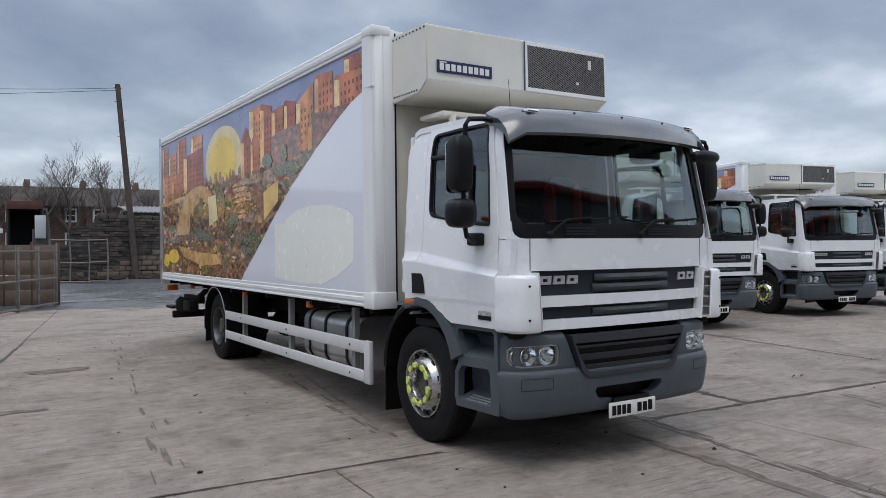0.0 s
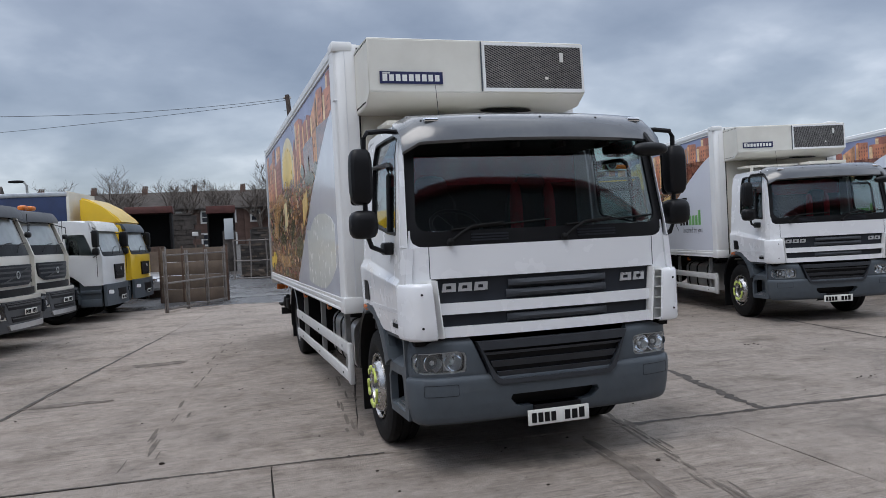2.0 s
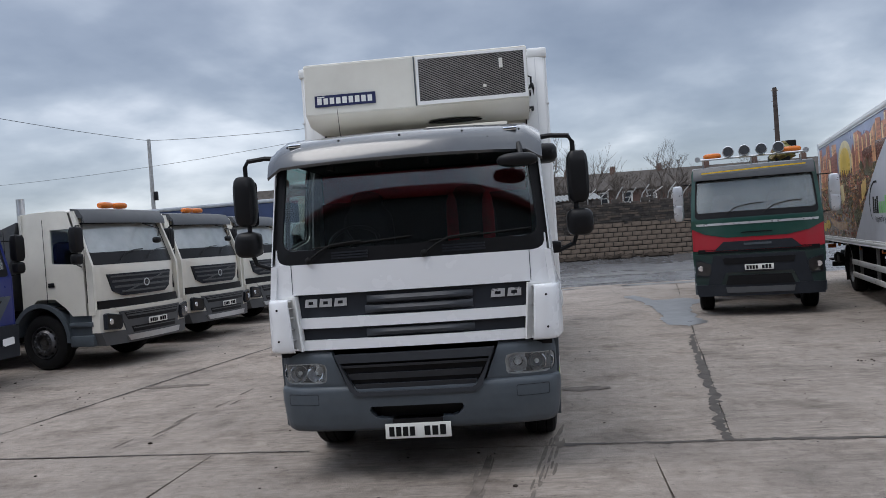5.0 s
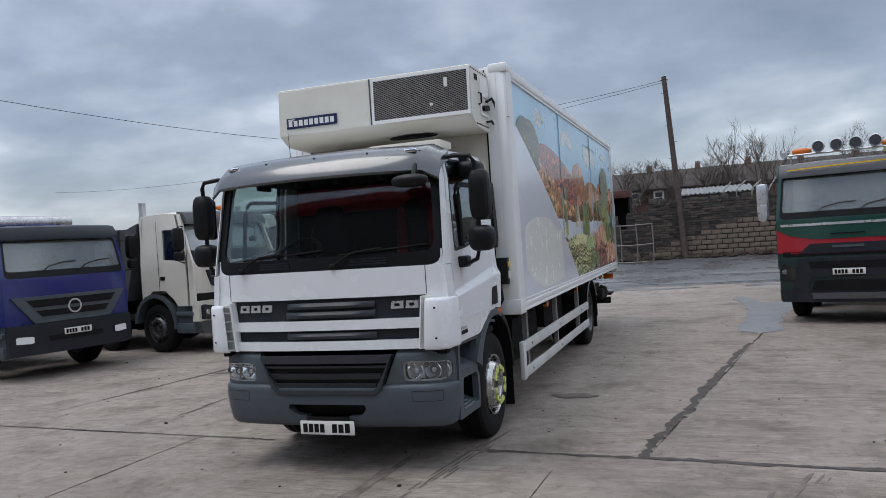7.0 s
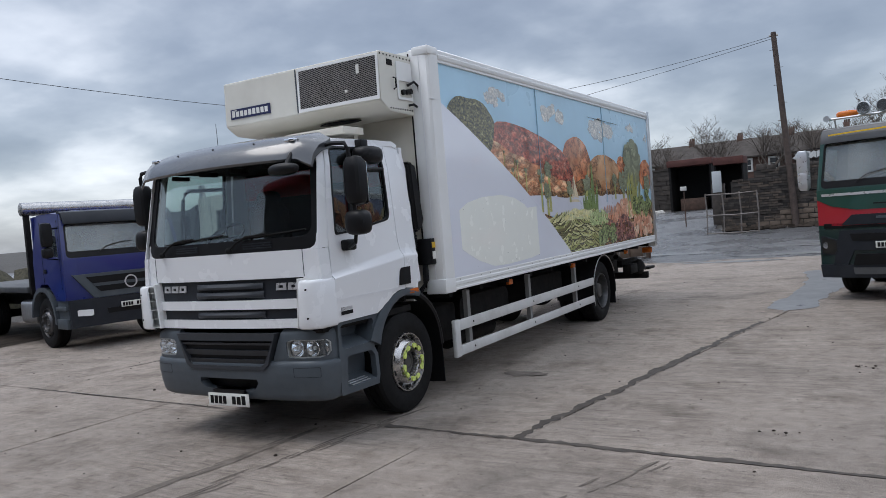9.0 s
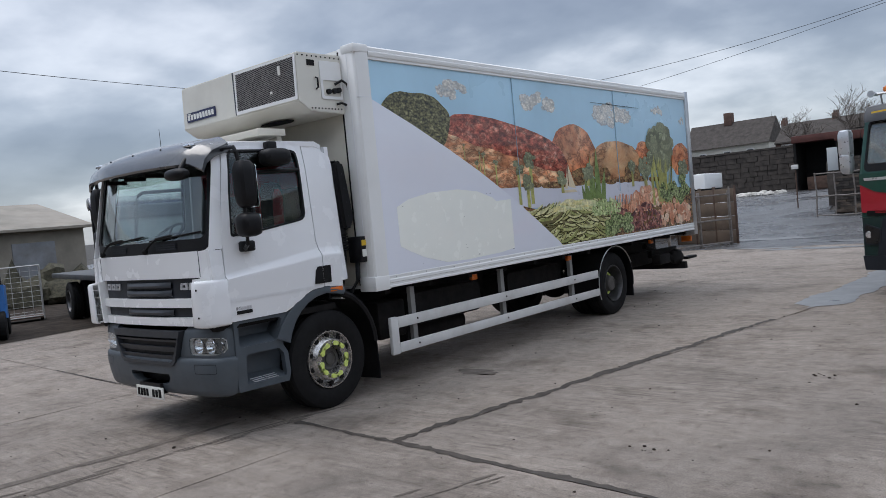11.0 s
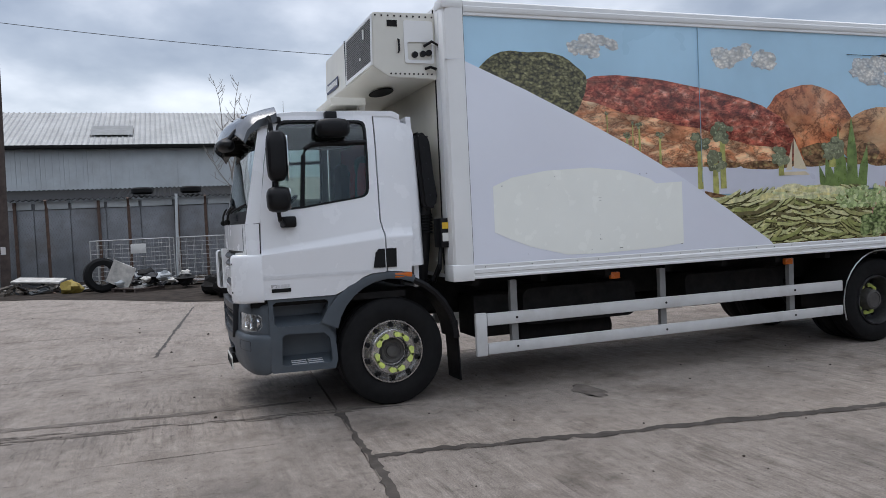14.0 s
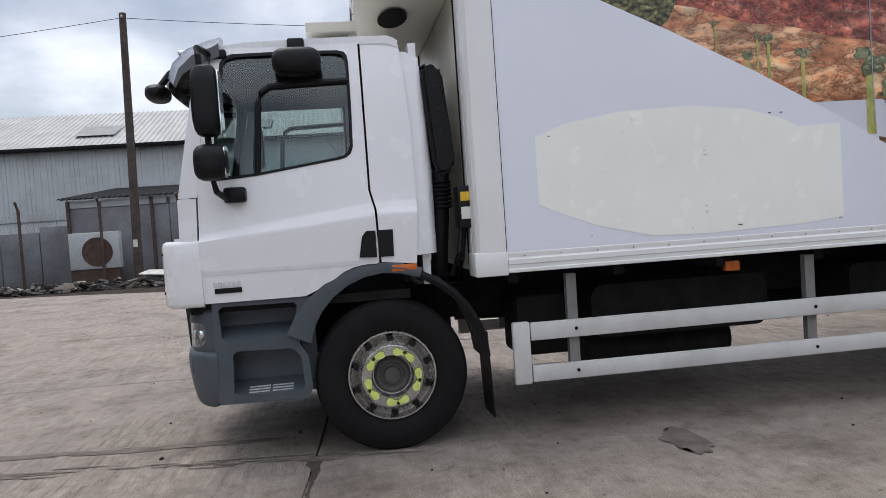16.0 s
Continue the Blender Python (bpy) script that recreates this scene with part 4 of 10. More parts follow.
def bars(bm, y, x0, x1, z0, z1, n, rng, gap=0.25, axis="y", th=0.003):
    """A row of plain bars in place of writing."""
    w = (x1 - x0) / n
    for i in range(n):
        a, b = x0 + i * w, x0 + (i + 1) * w - w * gap
        k = rng.uniform(0.0, 0.12) * (z1 - z0)
        if axis == "y":
            bx(bm, a, b, y - th, y, z0 + k * 0, z1 - k)
        else:
            bx(bm, y, y + th, a, b, z0, z1 - k)


def mirror(parent, s):
    """Door mirrors of one side on their arm."""
    bm = tube(bm_new(), [(s * 1.06, 0.37, 2.675), (s * 1.2, 0.345, 2.685), (s * 1.345, 0.33, 2.67), (s * 1.375, 0.335, 2.62), (s * 1.38, 0.36, 2.3), (s * 1.38, 0.36, 1.9), (s * 1.34, 0.38, 1.79), (s * 1.24, 0.42, 1.75), (s * 1.16, 0.45, 1.77)], 0.02, 8)
    bx(bm, min(s * 1.15, s * 1.24), max(s * 1.15, s * 1.24), 0.4, 0.54, 1.72, 1.82, 0.02)
    bx(bm, min(s * 1.03, s * 1.105), max(s * 1.03, s * 1.105), 0.35, 0.47, 2.655, 2.715, 0.015)
    arm = part("mirror_arm", bm, M_BLACK, parent, "black tubular mirror arm")
    bm = blob(bm_new(), (s * 1.405, 0.37, 2.335), (0.088, 0.085, 0.215), 20, 14, power=4.2)
    m1 = part("main_mirror", bm, M_BLACK, arm, "black main mirror housing")
    bm = blob(bm_new(), (s * 1.40, 0.37, 1.965), (0.108, 0.10, 0.11), 20, 12, power=3.6)
    part("wide_mirror", bm, M_BLACK, arm, "black wide-angle mirror housing")
    bm = prism(bm_new(), rounded(s * 1.40 - 0.075, s * 1.40 + 0.075, 2.12, 2.51, 0.03), "y", 0.452, 0.458)
    prism(bm, rounded(s * 1.39 - 0.08, s * 1.39 + 0.08, 1.87, 2.06, 0.03), "y", 0.456, 0.462)
    part("mirror_glass", bm, M_CHROME, arm, "mirror glass")


def fridge_lorry(m, label, own=True):
    """A box lorry with a fridge unit; its nose at the origin looks to -y."""
    T = thing("refrigerated_lorry", m, label, "lorry")
    rng = random.Random(5)
    # ---- cab shell
    for s in (-1, 1):
        fn = lambda u, v, w, s=s: Vector((s * (cab_x(v, u) - w - 0.012 * max(0, (u - 1.35))), u, v))
        fd = lambda u, v, w, s=s: Vector((s * (cab_x(v, u) + 0.006 - w), u, v))
        win = [(0.335, 1.895), (0.34, 1.876), (0.36, 1.868), (0.61, 1.886), (1.15, 1.962), (1.19, 1.974), (1.22, 1.998), (1.236, 2.04), (1.244, 2.3), (1.246, 2.60), (1.24, 2.645), (1.222, 2.672), (1.18, 2.684), (0.85, 2.69), (0.50, 2.684), (0.452, 2.668), (0.424, 2.63), (0.375, 2.3)]
        door = [(0.21, 1.09), (0.86, 1.09), (1.0, 1.15), (1.12, 1.23), (1.2, 1.26), (1.352, 1.275), (1.345, 1.62), (1.315, 1.75), (1.315, 2.765), (0.385, 2.745), (0.30, 2.3), (0.235, 1.86)]
        bm = plate(bm_new(), door, [win], 0.045, fd, (), ZC, SHOULDER)
        d = part("door", bm, M_WHITE, T, "white cab door with a shoulder line")
        # rubber round the window, pane, divider
        wi = [(u + (0.80 - u) * 0.045, v + (2.28 - v) * 0.05) for u, v in win]
        bm = plate(bm_new(), win, [wi], 0.03, lambda u, v, w, s=s: Vector((s * (cab_x(v) + 0.009 - w), u, v)), (), ZC)
        tube(bm, [(s * (cab_x(1.93) - 0.004), 0.612, 1.90), (s * (cab_x(2.3) - 0.004), 0.648, 2.36), (s * (cab_x(2.4) - 0.004), 0.672, 2.425), (s * (cab_x(2.45) - 0.004), 0.73, 2.463), (s * (cab_x(2.47) - 0.004), 1.24, 2.48)], 0.021, 8)
        part("window_frame", bm, M_BLACK, d, "black rubber window frame")
        bm = plate(bm_new(), wi, [], 0.004, lambda u, v, w, s=s: Vector((s * (cab_x(v) - 0.014 - w), u, v)), (), ZC)
        g = part("window_pane", bm, M_SIDEGLASS, d, "tinted side window glass")
        g.visible_shadow = False
        hx = s * (cab_x(1.4) + 0.008)
        bm = prism(bm_new(), [(1.225, 1.315), (1.34, 1.31), (1.34, 1.485), (1.28, 1.485), (1.25, 1.45)], "x", min(hx, hx + s * 0.006), max(hx, hx + s * 0.006))
        prism(bm, [(1.355, 1.31), (1.45, 1.31), (1.455, 1.485), (1.355, 1.485)], "x", min(hx - s * .02, hx - s * 0.004), max(hx - s * .02, hx - s * 0.004))
        part("door_handle", bm, M_BLACK, d, "black recessed door handle")
        bm = bm_new()
        lx = s * (cab_x(1.19) + 0.006)
        for k in range(6):
            prism(bm, [(0.29 + k * 0.029, 1.19), (0.314 + k * 0.029, 1.19), (0.314 + k * 0.029, 1.222), (0.29 + k * 0.029, 1.222)], "x", lx, lx + s * 0.003)
        stuffed(part("badge", bm, M_LETTER, d, "small silver model badge"))
        bm = prism(bm_new(), [(0.295, 1.15), (0.465, 1.15), (0.465, 1.183), (0.295, 1.183)], "x", lx, lx + s * 0.003)
        part("badge_strip", bm, M_INK, d)
        # quarter panel behind the door
        q = [(1.368, 1.275), (1.6, 1.25), (1.625, 1.6), (1.628, 1.75), (1.625, 2.13), (1.60, 2.5), (1.585, 2.7), (1.56, 2.755), (1.51, 2.775), (1.33, 2.77), (1.33, 1.75), (1.36, 1.62)]
        bm = plate(bm_new(), q, [], 0.05, fn, (), ZC + tuple(z + d for z, d in zip((crease(2)[0], crease(2)[0], crease(2)[1], crease(2)[1]), (-0.02, 0, 0, 0.02))))
        part("cab_quarter", bm, M_WHITE, T, "white rear cab quarter panel")
        # recessed back corner of the cab
        bc = [(1.57, 1.30), (1.745, 1.31), (1.755, 1.86), (1.74, 2.3), (1.715, 2.56), (1.70, 2.61), (1.67, 2.645), (1.62, 2.665), (1.57, 2.67)]
        bm = plate(bm_new(), bc, [], 0.12, lambda u, v, w, s=s: Vector((s * (cab_x(v, 1.4) - 0.03 - w - 1.6 * max(0, u - 1.71)), u, v)), (1.69, 1.72), ZC)
        part("cab_corner", bm, M_WHITE, T, "white recessed back corner of the cab")
        # windscreen pillar
        pil = [(0.105, 1.77), (0.228, 1.77), (0.293, 2.3), (0.375, 2.745), (0.29, 2.745), (0.205, 2.3)]
        bm = plate(bm_new(), pil, [], 0.008, lambda u, v, w, s=s: Vector((s * (cab_x(v) - w - 0.25 * max(0, 0.19 + (v - 1.77) * 0.13 - u)), u, v)), (0.15, 0.2, 0.25), ZC)
        part("pillar", bm, M_WHITE, T, "white windscreen pillar")
        # side of the nose below the pillar
        sp = [(0.10, 1.085), (0.20, 1.085), (0.22, 1.765), (0.10, 1.765)]
        bm = plate(bm_new(), sp, [], 0.05, lambda u, v, w, s=s: Vector((s * (cab_x(v) - w - 0.2 * max(0, 0.2 - u)), u, v)), (0.13, 0.16), ZC)
        part("nose_side", bm, M_WHITE, T)
        # corner air deflector: a blade standing off the nose, ribs in the channel behind it
        cc = bm_new()
        rows = []
        for v in (1.07, 1.08, 1.10, 1.2, 1.35, 1.47, 1.49, 1.50):
            inset = 0.03 if v in (1.07, 1.50) else 0.01 if v in (1.08, 1.49) else 0.0
            k = 0.03 * (v - 1.085) / 0.42
            row = [(0.952 + k, -0.012 + inset), (0.957 + k, -0.026 + inset), (0.975 + k, -0.033 + inset), (1.05, -0.036 + inset), (1.105, -0.014 + inset), (1.15, 0.035 + inset), (1.18 - inset, 0.11), (1.199 - inset, 0.226), (1.15, 0.226), (1.135, 0.12), (1.105, 0.05), (1.04, 0.008 + inset), (0.985 + k, -0.004 + inset)]
            rows.append([cc.verts.new((s * a, b, v)) for a, b in row])
        for a, b in zip(rows, rows[1:]):
            for i in range(len(a)):
                j = (i + 1) % len(a)
                cc.faces.new((a[i], a[j], b[j], b[i]))
        cc.faces.new(rows[0]); cc.faces.new(list(reversed(rows[-1])))
        c = part("corner_deflector", cc, M_WHITE, T, "white corner air deflector standing off the nose")
        ch = bm_new()
        rows = [[ch.verts.new((s * a, b, v)) for a, b in ((0.888 + k, 0.03), (0.90 + k, 0.022), (0.93 + k, 0.06), (1.0, 0.10), (1.12, 0.125), (1.12, 0.16), (0.888 + k, 0.16))] for v, k in ((1.075, 0.0), (1.515, 0.04))]
        for i in range(7):
            ch.faces.new((rows[0][i], rows[0][(i + 1) % 7], rows[1][(i + 1) % 7], rows[1][i]))
        ch.faces.new(rows[0]); ch.faces.new(list(reversed(rows[1])))
        part("deflector_channel", ch, M_BODY, c, "dusty cream channel behind the deflector")
        for v, th in ((1.078, 0.014), (1.165, 0.006), (1.255, 0.006), (1.345, 0.006), (1.425, 0.006), (1.482, 0.014)):
            rib = prism(bm_new(), [(s * q, w) for q, w in ((0.93 + 0.09 * (v - 1.075), 0.075), (0.975, 0.04), (1.03, 0.006), (1.09, 0.04), (1.12, 0.126))], "z", v, v + th)
            part("deflector_rib", rib, M_BODY, c)
        for v in (1.17, 1.42):
            part("cover_bolt", lathe(bm_new(), [(0.0, 0.009), (0.02, 0.009), (0.021, 0.0001)], (s * 1.07, -0.034, v), axis="y", seg=10), M_INK, c)
        # faint rubbing strip left on the door
        bm = plate(bm_new(), [(0.222, 1.268), (1.34, 1.268), (1.34, 1.298), (0.222, 1.301)], [], 0.003, lambda u, v, w, s=s: Vector((s * (cab_x(v, u) + 0.0085 - w), u, v)), (), ZC)
        part("door_strip", bm, M_STRIP, d, "faint grey strip mark on the door")
    # roof, back wall, floor of the cab
    bm = bm_new()
    ys = [(0.33, 2.735), (0.40, 2.768), (0.6, 2.79), (1.2, 2.802), (1.5, 2.80), (1.58, 2.77)]
    rows = []
    for y, z in ys:
        row = []
        for i in range(13):
            x = -1.07 + 2.14 * i / 12
            row.append(bm.verts.new((x, y, z - 0.03 * (abs(x) / 1.07) ** 8 + 0.02 * (1 - (x / 1.07) ** 2))))
        rows.append(row)
    for a, b in zip(rows, rows[1:]):
        for i in range(12):
            bm.faces.new((a[i], a[i + 1], b[i + 1], b[i]))
    r = bmesh.ops.extrude_face_region(bm, geom=bm.faces[:])
    for v in [g for g in r["geom"] if isinstance(g, bmesh.types.BMVert)]:
        v.co.z -= 0.05
    part("roof", bm, M_WHITE, T, "white cab roof")
    bm = plate(bm_new(), [(-1.12, 1.1), (1.12, 1.1), (1.08, 2.72), (-1.08, 2.72)], [], 0.05, lambda u, v, w: Vector((u * 0.97, 1.70 - w, v)))
    part("cab_back", bm, M_WHITE, T)
    part("cab_floor", box(-1.1, 1.1, 0.12, 1.55, 1.02, 1.08), M_CHASSIS, T)
    bm = plate(bm_new(), [(-1.05, 1.12), (1.05, 1.12), (1.02, 2.68), (-1.02, 2.68)], [], 0.03, lambda u, v, w: Vector((u, 1.55 - w, v)))
    part("rear_lining", bm, M_CHARCOAL, T, "dark cab lining")
    part("curtain_band", box(-1.0, 1.0, 1.46, 1.5, 2.33, 2.6, 0.01), M_RED, T, "red curtain across the cab's back")
    part("headliner", box(-1.02, 1.02, 0.36, 1.5, 2.62, 2.66), M_CHARCOAL, T)
    # ---- inside
    bm = prism(bm_new(), [(0.16, 1.5), (0.55, 1.5), (0.6, 1.72), (0.5, 1.82), (0.2, 1.84), (0.14, 1.8)], "x", -1.06, 1.06)
    part("dashboard", bm, M_CHARCOAL, T, "dark dashboard")
    for cx in (-0.55, 0.45):
        bm = bm_new()
        blob(bm, (cx, 1.15, 1.52), (0.26, 0.27, 0.12), 16, 10, power=4)
        seat = part("seat", bm, M_CHARCOAL, T, "dark cab seat with red trim")
        bm = bm_new()
        blob(bm, (cx, 1.38, 1.9), (0.25, 0.09, 0.38), 16, 10, power=4)
        blob(bm, (cx, 1.36, 2.3), (0.16, 0.07, 0.11), 12, 8, power=3)
        part("backrest", bm, M_CHARCOAL, seat)
        for s in (-1, 1) if cx > 0 else ():
            part("seat_trim", blob(bm_new(), (cx + s * 0.17, 1.315, 1.97), (0.06, 0.06, 0.36), 10, 8, power=3), M_RED, seat, "red seat bolster")
    sw = lathe(bm_new(), [(0.018 * math.cos(a), 0.215 + 0.018 * math.sin(a)) for a in [k * math.pi / 4 for k in range(8)]], (0, 0, 0), axis="z", seg=32, closed=True)
    for a in (0, 2.1, 4.2):
        tube(sw, [(0, 0, -0.02), (0.21 * math.cos(a), 0.21 * math.sin(a), 0)], 0.014, 6)
    tube(sw, [(0, 0, 0), (0, 0.05, -0.3)], 0.03, 8)
    for v in sw.verts:
        v.co = pose(-0.55, 0.66, 1.93, 38) @ v.co
    part("steering_wheel", sw, M_BLACK, T, "black steering wheel")
    # ---- windscreen
    def ws(u, v, w, d=0.0):
        k = (v - 1.86) / 0.72
        xx = u * (1 - 0.05 * k)
        return Vector((xx, 0.075 + 0.125 * max(0, k) + nose(1.1, 0.078) * (abs(u) / 1.1) ** 3.4 + w + d, v))
    hole = rounded(-1.05, 1.05, 1.885, 2.66, 0.10, 5)
    outer = [(-1.1, 1.77), (1.1, 1.77), (1.132, 1.9), (1.136, 2.7), (-1.136, 2.7), (-1.132, 1.9)]
    bm = plate(bm_new(), outer, [hole], 0.03, ws, XC, ())
    part("windscreen_surround", bm, M_BLACK, T, "black windscreen surround")
    for s in (-1, 1):
        bm = plate(bm_new(), [(s * 1.105, 1.768), (s * 0.97, 1.768), (s * 1.03, 1.777), (s * 1.07, 1.80), (s * 1.088, 1.835), (s * 1.094, 1.9), (s * 1.105, 1.9)], [], 0.02, lambda u, v, w: ws(u, v, w, -0.007))
        part("panel_corner", bm, M_WHITE, T)
    bm = plate(bm_new(), hole, [], 0.005, lambda u, v, w: ws(u, v, w, 0.010), XC, ())
    g = part("windscreen", bm, M_GLASS, T, "tinted windscreen")
    g.visible_shadow = False
    bm = bm_new()
    for a, b in ((-0.62, -0.32), (0.28, 0.62)):
        bm = bm_new()
        for k in range(3):
            plate(bm, [(a, 1.80 + k * 0.022), (b, 1.80 + k * 0.022), (b, 1.813 + k * 0.022), (a, 1.813 + k * 0.022)], [], 0.02, lambda u, v, w: ws(u, v, w, -0.012), XC)
        part("cowl_vent", bm, M_DARK, T, "dark cowl vent")
    for x0, x1 in ((-0.80, -0.62), (0.14, 0.34)):
        p0, p1 = ws(x0, 1.80, 0, -0.05), ws(x1, 1.915, 0, -0.035)
        bm = tube(bm_new(), [p0, p0.lerp(p1, 0.5) + Vector((0, -0.008, 0.01)), p1, ws(x1 + 0.25, 1.935, 0, -0.03)], 0.011, 6)
        q0, q1 = ws(x1 - 0.16, 1.895, 0, -0.018), ws(x1 + 0.66, 1.945, 0, -0.018)
        tube(bm, [q0, q0.lerp(q1, 0.5), q1], 0.009, 6)
        blob(bm, p0, (0.03, 0.03, 0.03), 10, 6)
        part("wiper", bm, M_INK, T, "black windscreen wiper")
    # ---- nose panels
    fp = lambda u, v, w: Vector((u, 0.03 + nose(u, 0.09) + w, v))
    bm = plate(bm_new(), [(-1.13, 1.50), (-0.96, 1.50), (-0.955, 1.525), (0.955, 1.525), (0.96, 1.50), (1.13, 1.50), (1.125, 1.77), (-1.125, 1.77)], [], 0.05, fp, XC)
    part("front_panel", bm, M_WHITE, T, "white front panel")
    for x in (-0.965, 0.965):
        bm = plate(bm_new(), [(x - 0.003, 1.53), (x + 0.003, 1.53), (x + 0.003 - 0.0, 1.768), (x - 0.003, 1.768)], [], 0.003, lambda u, v, w: fp(u, v, w - 0.0025))
        part("panel_seam", bm, M_GREY, T)
    part("nose_filler", box(-1.08, 1.08, 0.16, 0.2, 0.6, 1.1), M_GREY, T)
    bm = plate(bm_new(), [(-0.90, 1.085), (0.90, 1.085), (0.935, 1.52), (-0.935, 1.52)], [], 0.04, lambda u, v, w: fp(u, v, w + 0.03), XC)
    gr = part("grille", bm, M_DARK, T, "dark front grille with two white bars")
    for a, b, w0 in ((1.25, 1.335, 0.905), (1.075, 1.155, 0.885)):
        bm = plate(bm_new(), [(-w0, a), (w0, a), (w0 + 0.015, b), (-w0 - 0.015, b)], [], 0.05, lambda u, v, w: fp(u, v, w - 0.012), XC)
        part("grille_bar", bm, M_WHITE, gr, "white grille bar")
    for z, x0, x1 in ((1.462, -0.40, 0.50), (1.385, -0.42, 0.50), (1.2, -0.42, 0.50)):
        bm = bm_new()
        sec = ((0.0, -0.034), (-0.035, -0.02), (-0.04, 0.0), (-0.02, 0.028), (0.0, 0.03))
        prev = None
        for k in range(9):
            x = x0 + (x1 - x0) * k / 8
            e = 0.3 if k in (0, 8) else 1.0
            ring = [bm.verts.new((x + (0.05 if k == 0 else 0), 0.055 + nose(x, 0.09) + d * e, z + h)) for d, h in sec]
            if prev:
                for i in range(len(sec) - 1):
                    bm.faces.new((prev[i], prev[i + 1], ring[i + 1], ring[i]))
            prev = ring
        part("louvre", bm, M_SLAT, gr, "dark moulded louvre")
    # maker's lettering as plain shapes
    for a, b, z0 in [(-0.875 + k * 0.125, -0.765 + k * 0.125, 1.42) for k in range(3)] + [(0.64 + k * 0.13, 0.755 + k * 0.13, 1.415) for k in range(2)]:
        bm = plate(bm_new(), [(a, z0), (b - 0.005, z0), (b, z0 + 0.065), (a + 0.012, z0 + 0.065)], [[(a + 0.03, z0 + 0.02), (b - 0.035, z0 + 0.02), (b - 0.035, z0 + 0.045), (a + 0.035, z0 + 0.045)]], 0.012, lambda u, v, w: fp(u, v, w + 0.016), XC)
        part("maker_badge", bm, M_LETTER, gr, "silver maker's badge block")
    part("grille_gap", box(-1.02, 1.02, 0.12, 0.2, 1.0, 1.1), M_BLACK, T)
    # ---- bumper, headlamps
    low = ((0.40, 0.075), (0.425, 0.045), (0.46, 0.03), (0.55, 0.012), (0.66, 0.0), (0.735, 0.0), (0.762, 0.008), (0.775, 0.026))
    slot = [(-0.37, 0.605), (-0.385, 0.57), (-0.34, 0.515), (-0.28, 0.50), (0.27, 0.50), (0.33, 0.515), (0.375, 0.57), (0.36, 0.605)]
    bm = plate(bm_new(), [(-1.27, 0.43), (-1.2, 0.405), (1.2, 0.405), (1.27, 0.43), (1.27, 0.775), (-1.27, 0.775)], [slot], 0.10, skin(low), BC, (0.425, 0.46, 0.5, 0.55, 0.6, 0.66, 0.7, 0.735, 0.762))
    bmp = part("bumper", bm, M_GREY, T, "grey plastic bumper with scuffed rounded corners", 50)
    for u in (-0.93, 0.93):
        bm = plate(bm_new(), rounded(u - 0.135, u + 0.135, 0.63, 0.72, 0.012, 2), [rounded(u - 0.131, u + 0.131, 0.634, 0.716, 0.01, 2)], 0.006, skin(low, -0.002), BC)
        part("bumper_panel_line", bm, M_DARK, bmp)
    part("bumper_recess", box(-0.45, 0.45, 0.15, 0.3, 0.42, 0.66), M_BLACK, T)
    mid = ((0.77, 0.03), (0.80, 0.024), (0.97, 0.024), (1.03, 0.034), (1.065, 0.07))
    for s in (-1, 1):
        out = [(s * 0.56, 0.77), (s * 1.27, 0.77), (s * 1.27, 1.06), (s * 0.68, 1.06)]
        hl = [(s * 0.725, 0.83), (s * 0.74, 0.808), (s * 0.80, 0.80), (s * 1.07, 0.80), (s * 1.15, 0.815), (s * 1.185, 0.85), (s * 1.185, 0.93), (s * 1.15, 0.958), (s * 0.80, 0.968), (s * 0.735, 0.955), (s * 0.72, 0.92)]
        hs = [(u + (s * 0.955 - u) * 0.05, v + (0.883 - v) * 0.10) for u, v in hl]
        bm = plate(bm_new(), out, [hl], 0.10, skin(mid), BC, (0.80, 0.86, 0.92, 0.97, 1.0, 1.03))
        hp = part("headlamp_panel", bm, M_GREY, T, "grey plastic headlamp panel", 50)
        bm = plate(bm_new(), hl, [], 0.004, skin(mid, 0.004), BC)
        h = part("headlight", bm, M_LENS, T, "clear rectangular headlight", 60)
        h.visible_shadow = False
        bm = plate(bm_new(), hl, [hs], 0.03, skin(mid, 0.012), BC)
        part("lamp_rim", bm, M_ALU, h, "silver lamp surround")
        bm = plate(bm_new(), hs, [], 0.01, skin(mid, 0.09), BC)
        part("lamp_bowl", bm, M_ALU, h)
        for cx, rr in ((0.825, 0.07), (0.985, 0.07), (1.1, 0.05)):
            px, py = bumper_plan(s * cx, 0.05)
            bm = lathe(bm_new(), [(0.07, 0.02), (0.05, 0.04), (0.03, rr - 0.012), (0.0, rr), (0.004, rr + 0.004), (0.04, rr - 0.006), (0.075, 0.03)], (px, py, 0.882), axis="y", seg=24, closed=True)
            part("reflector", bm, M_CHROME, h, "chrome lamp reflector")
            part("bulb_cap", blob(bm_new(), (px, py + 0.035, 0.882), (0.02, 0.02, 0.02), 10, 6), M_ALU, h)
        # cab step between bumper and wheel
        po = [(0.262, 0.45), (0.275, 0.425), (0.84, 0.415), (0.865, 0.5), (0.85, 0.70), (0.80, 0.78), (0.815, 0.93), (0.90, 1.085), (0.262, 1.085)]
        h1 = [(0.31, 0.86), (0.34, 0.835), (0.70, 0.835), (0.76, 0.88), (0.80, 1.03), (0.78, 1.055), (0.33, 1.06), (0.30, 1.04)]
        h2 = [(0.36, 0.49), (0.40, 0.475), (0.80, 0.475), (0.815, 0.50), (0.80, 0.70), (0.75, 0.755), (0.40, 0.765), (0.37, 0.74)]
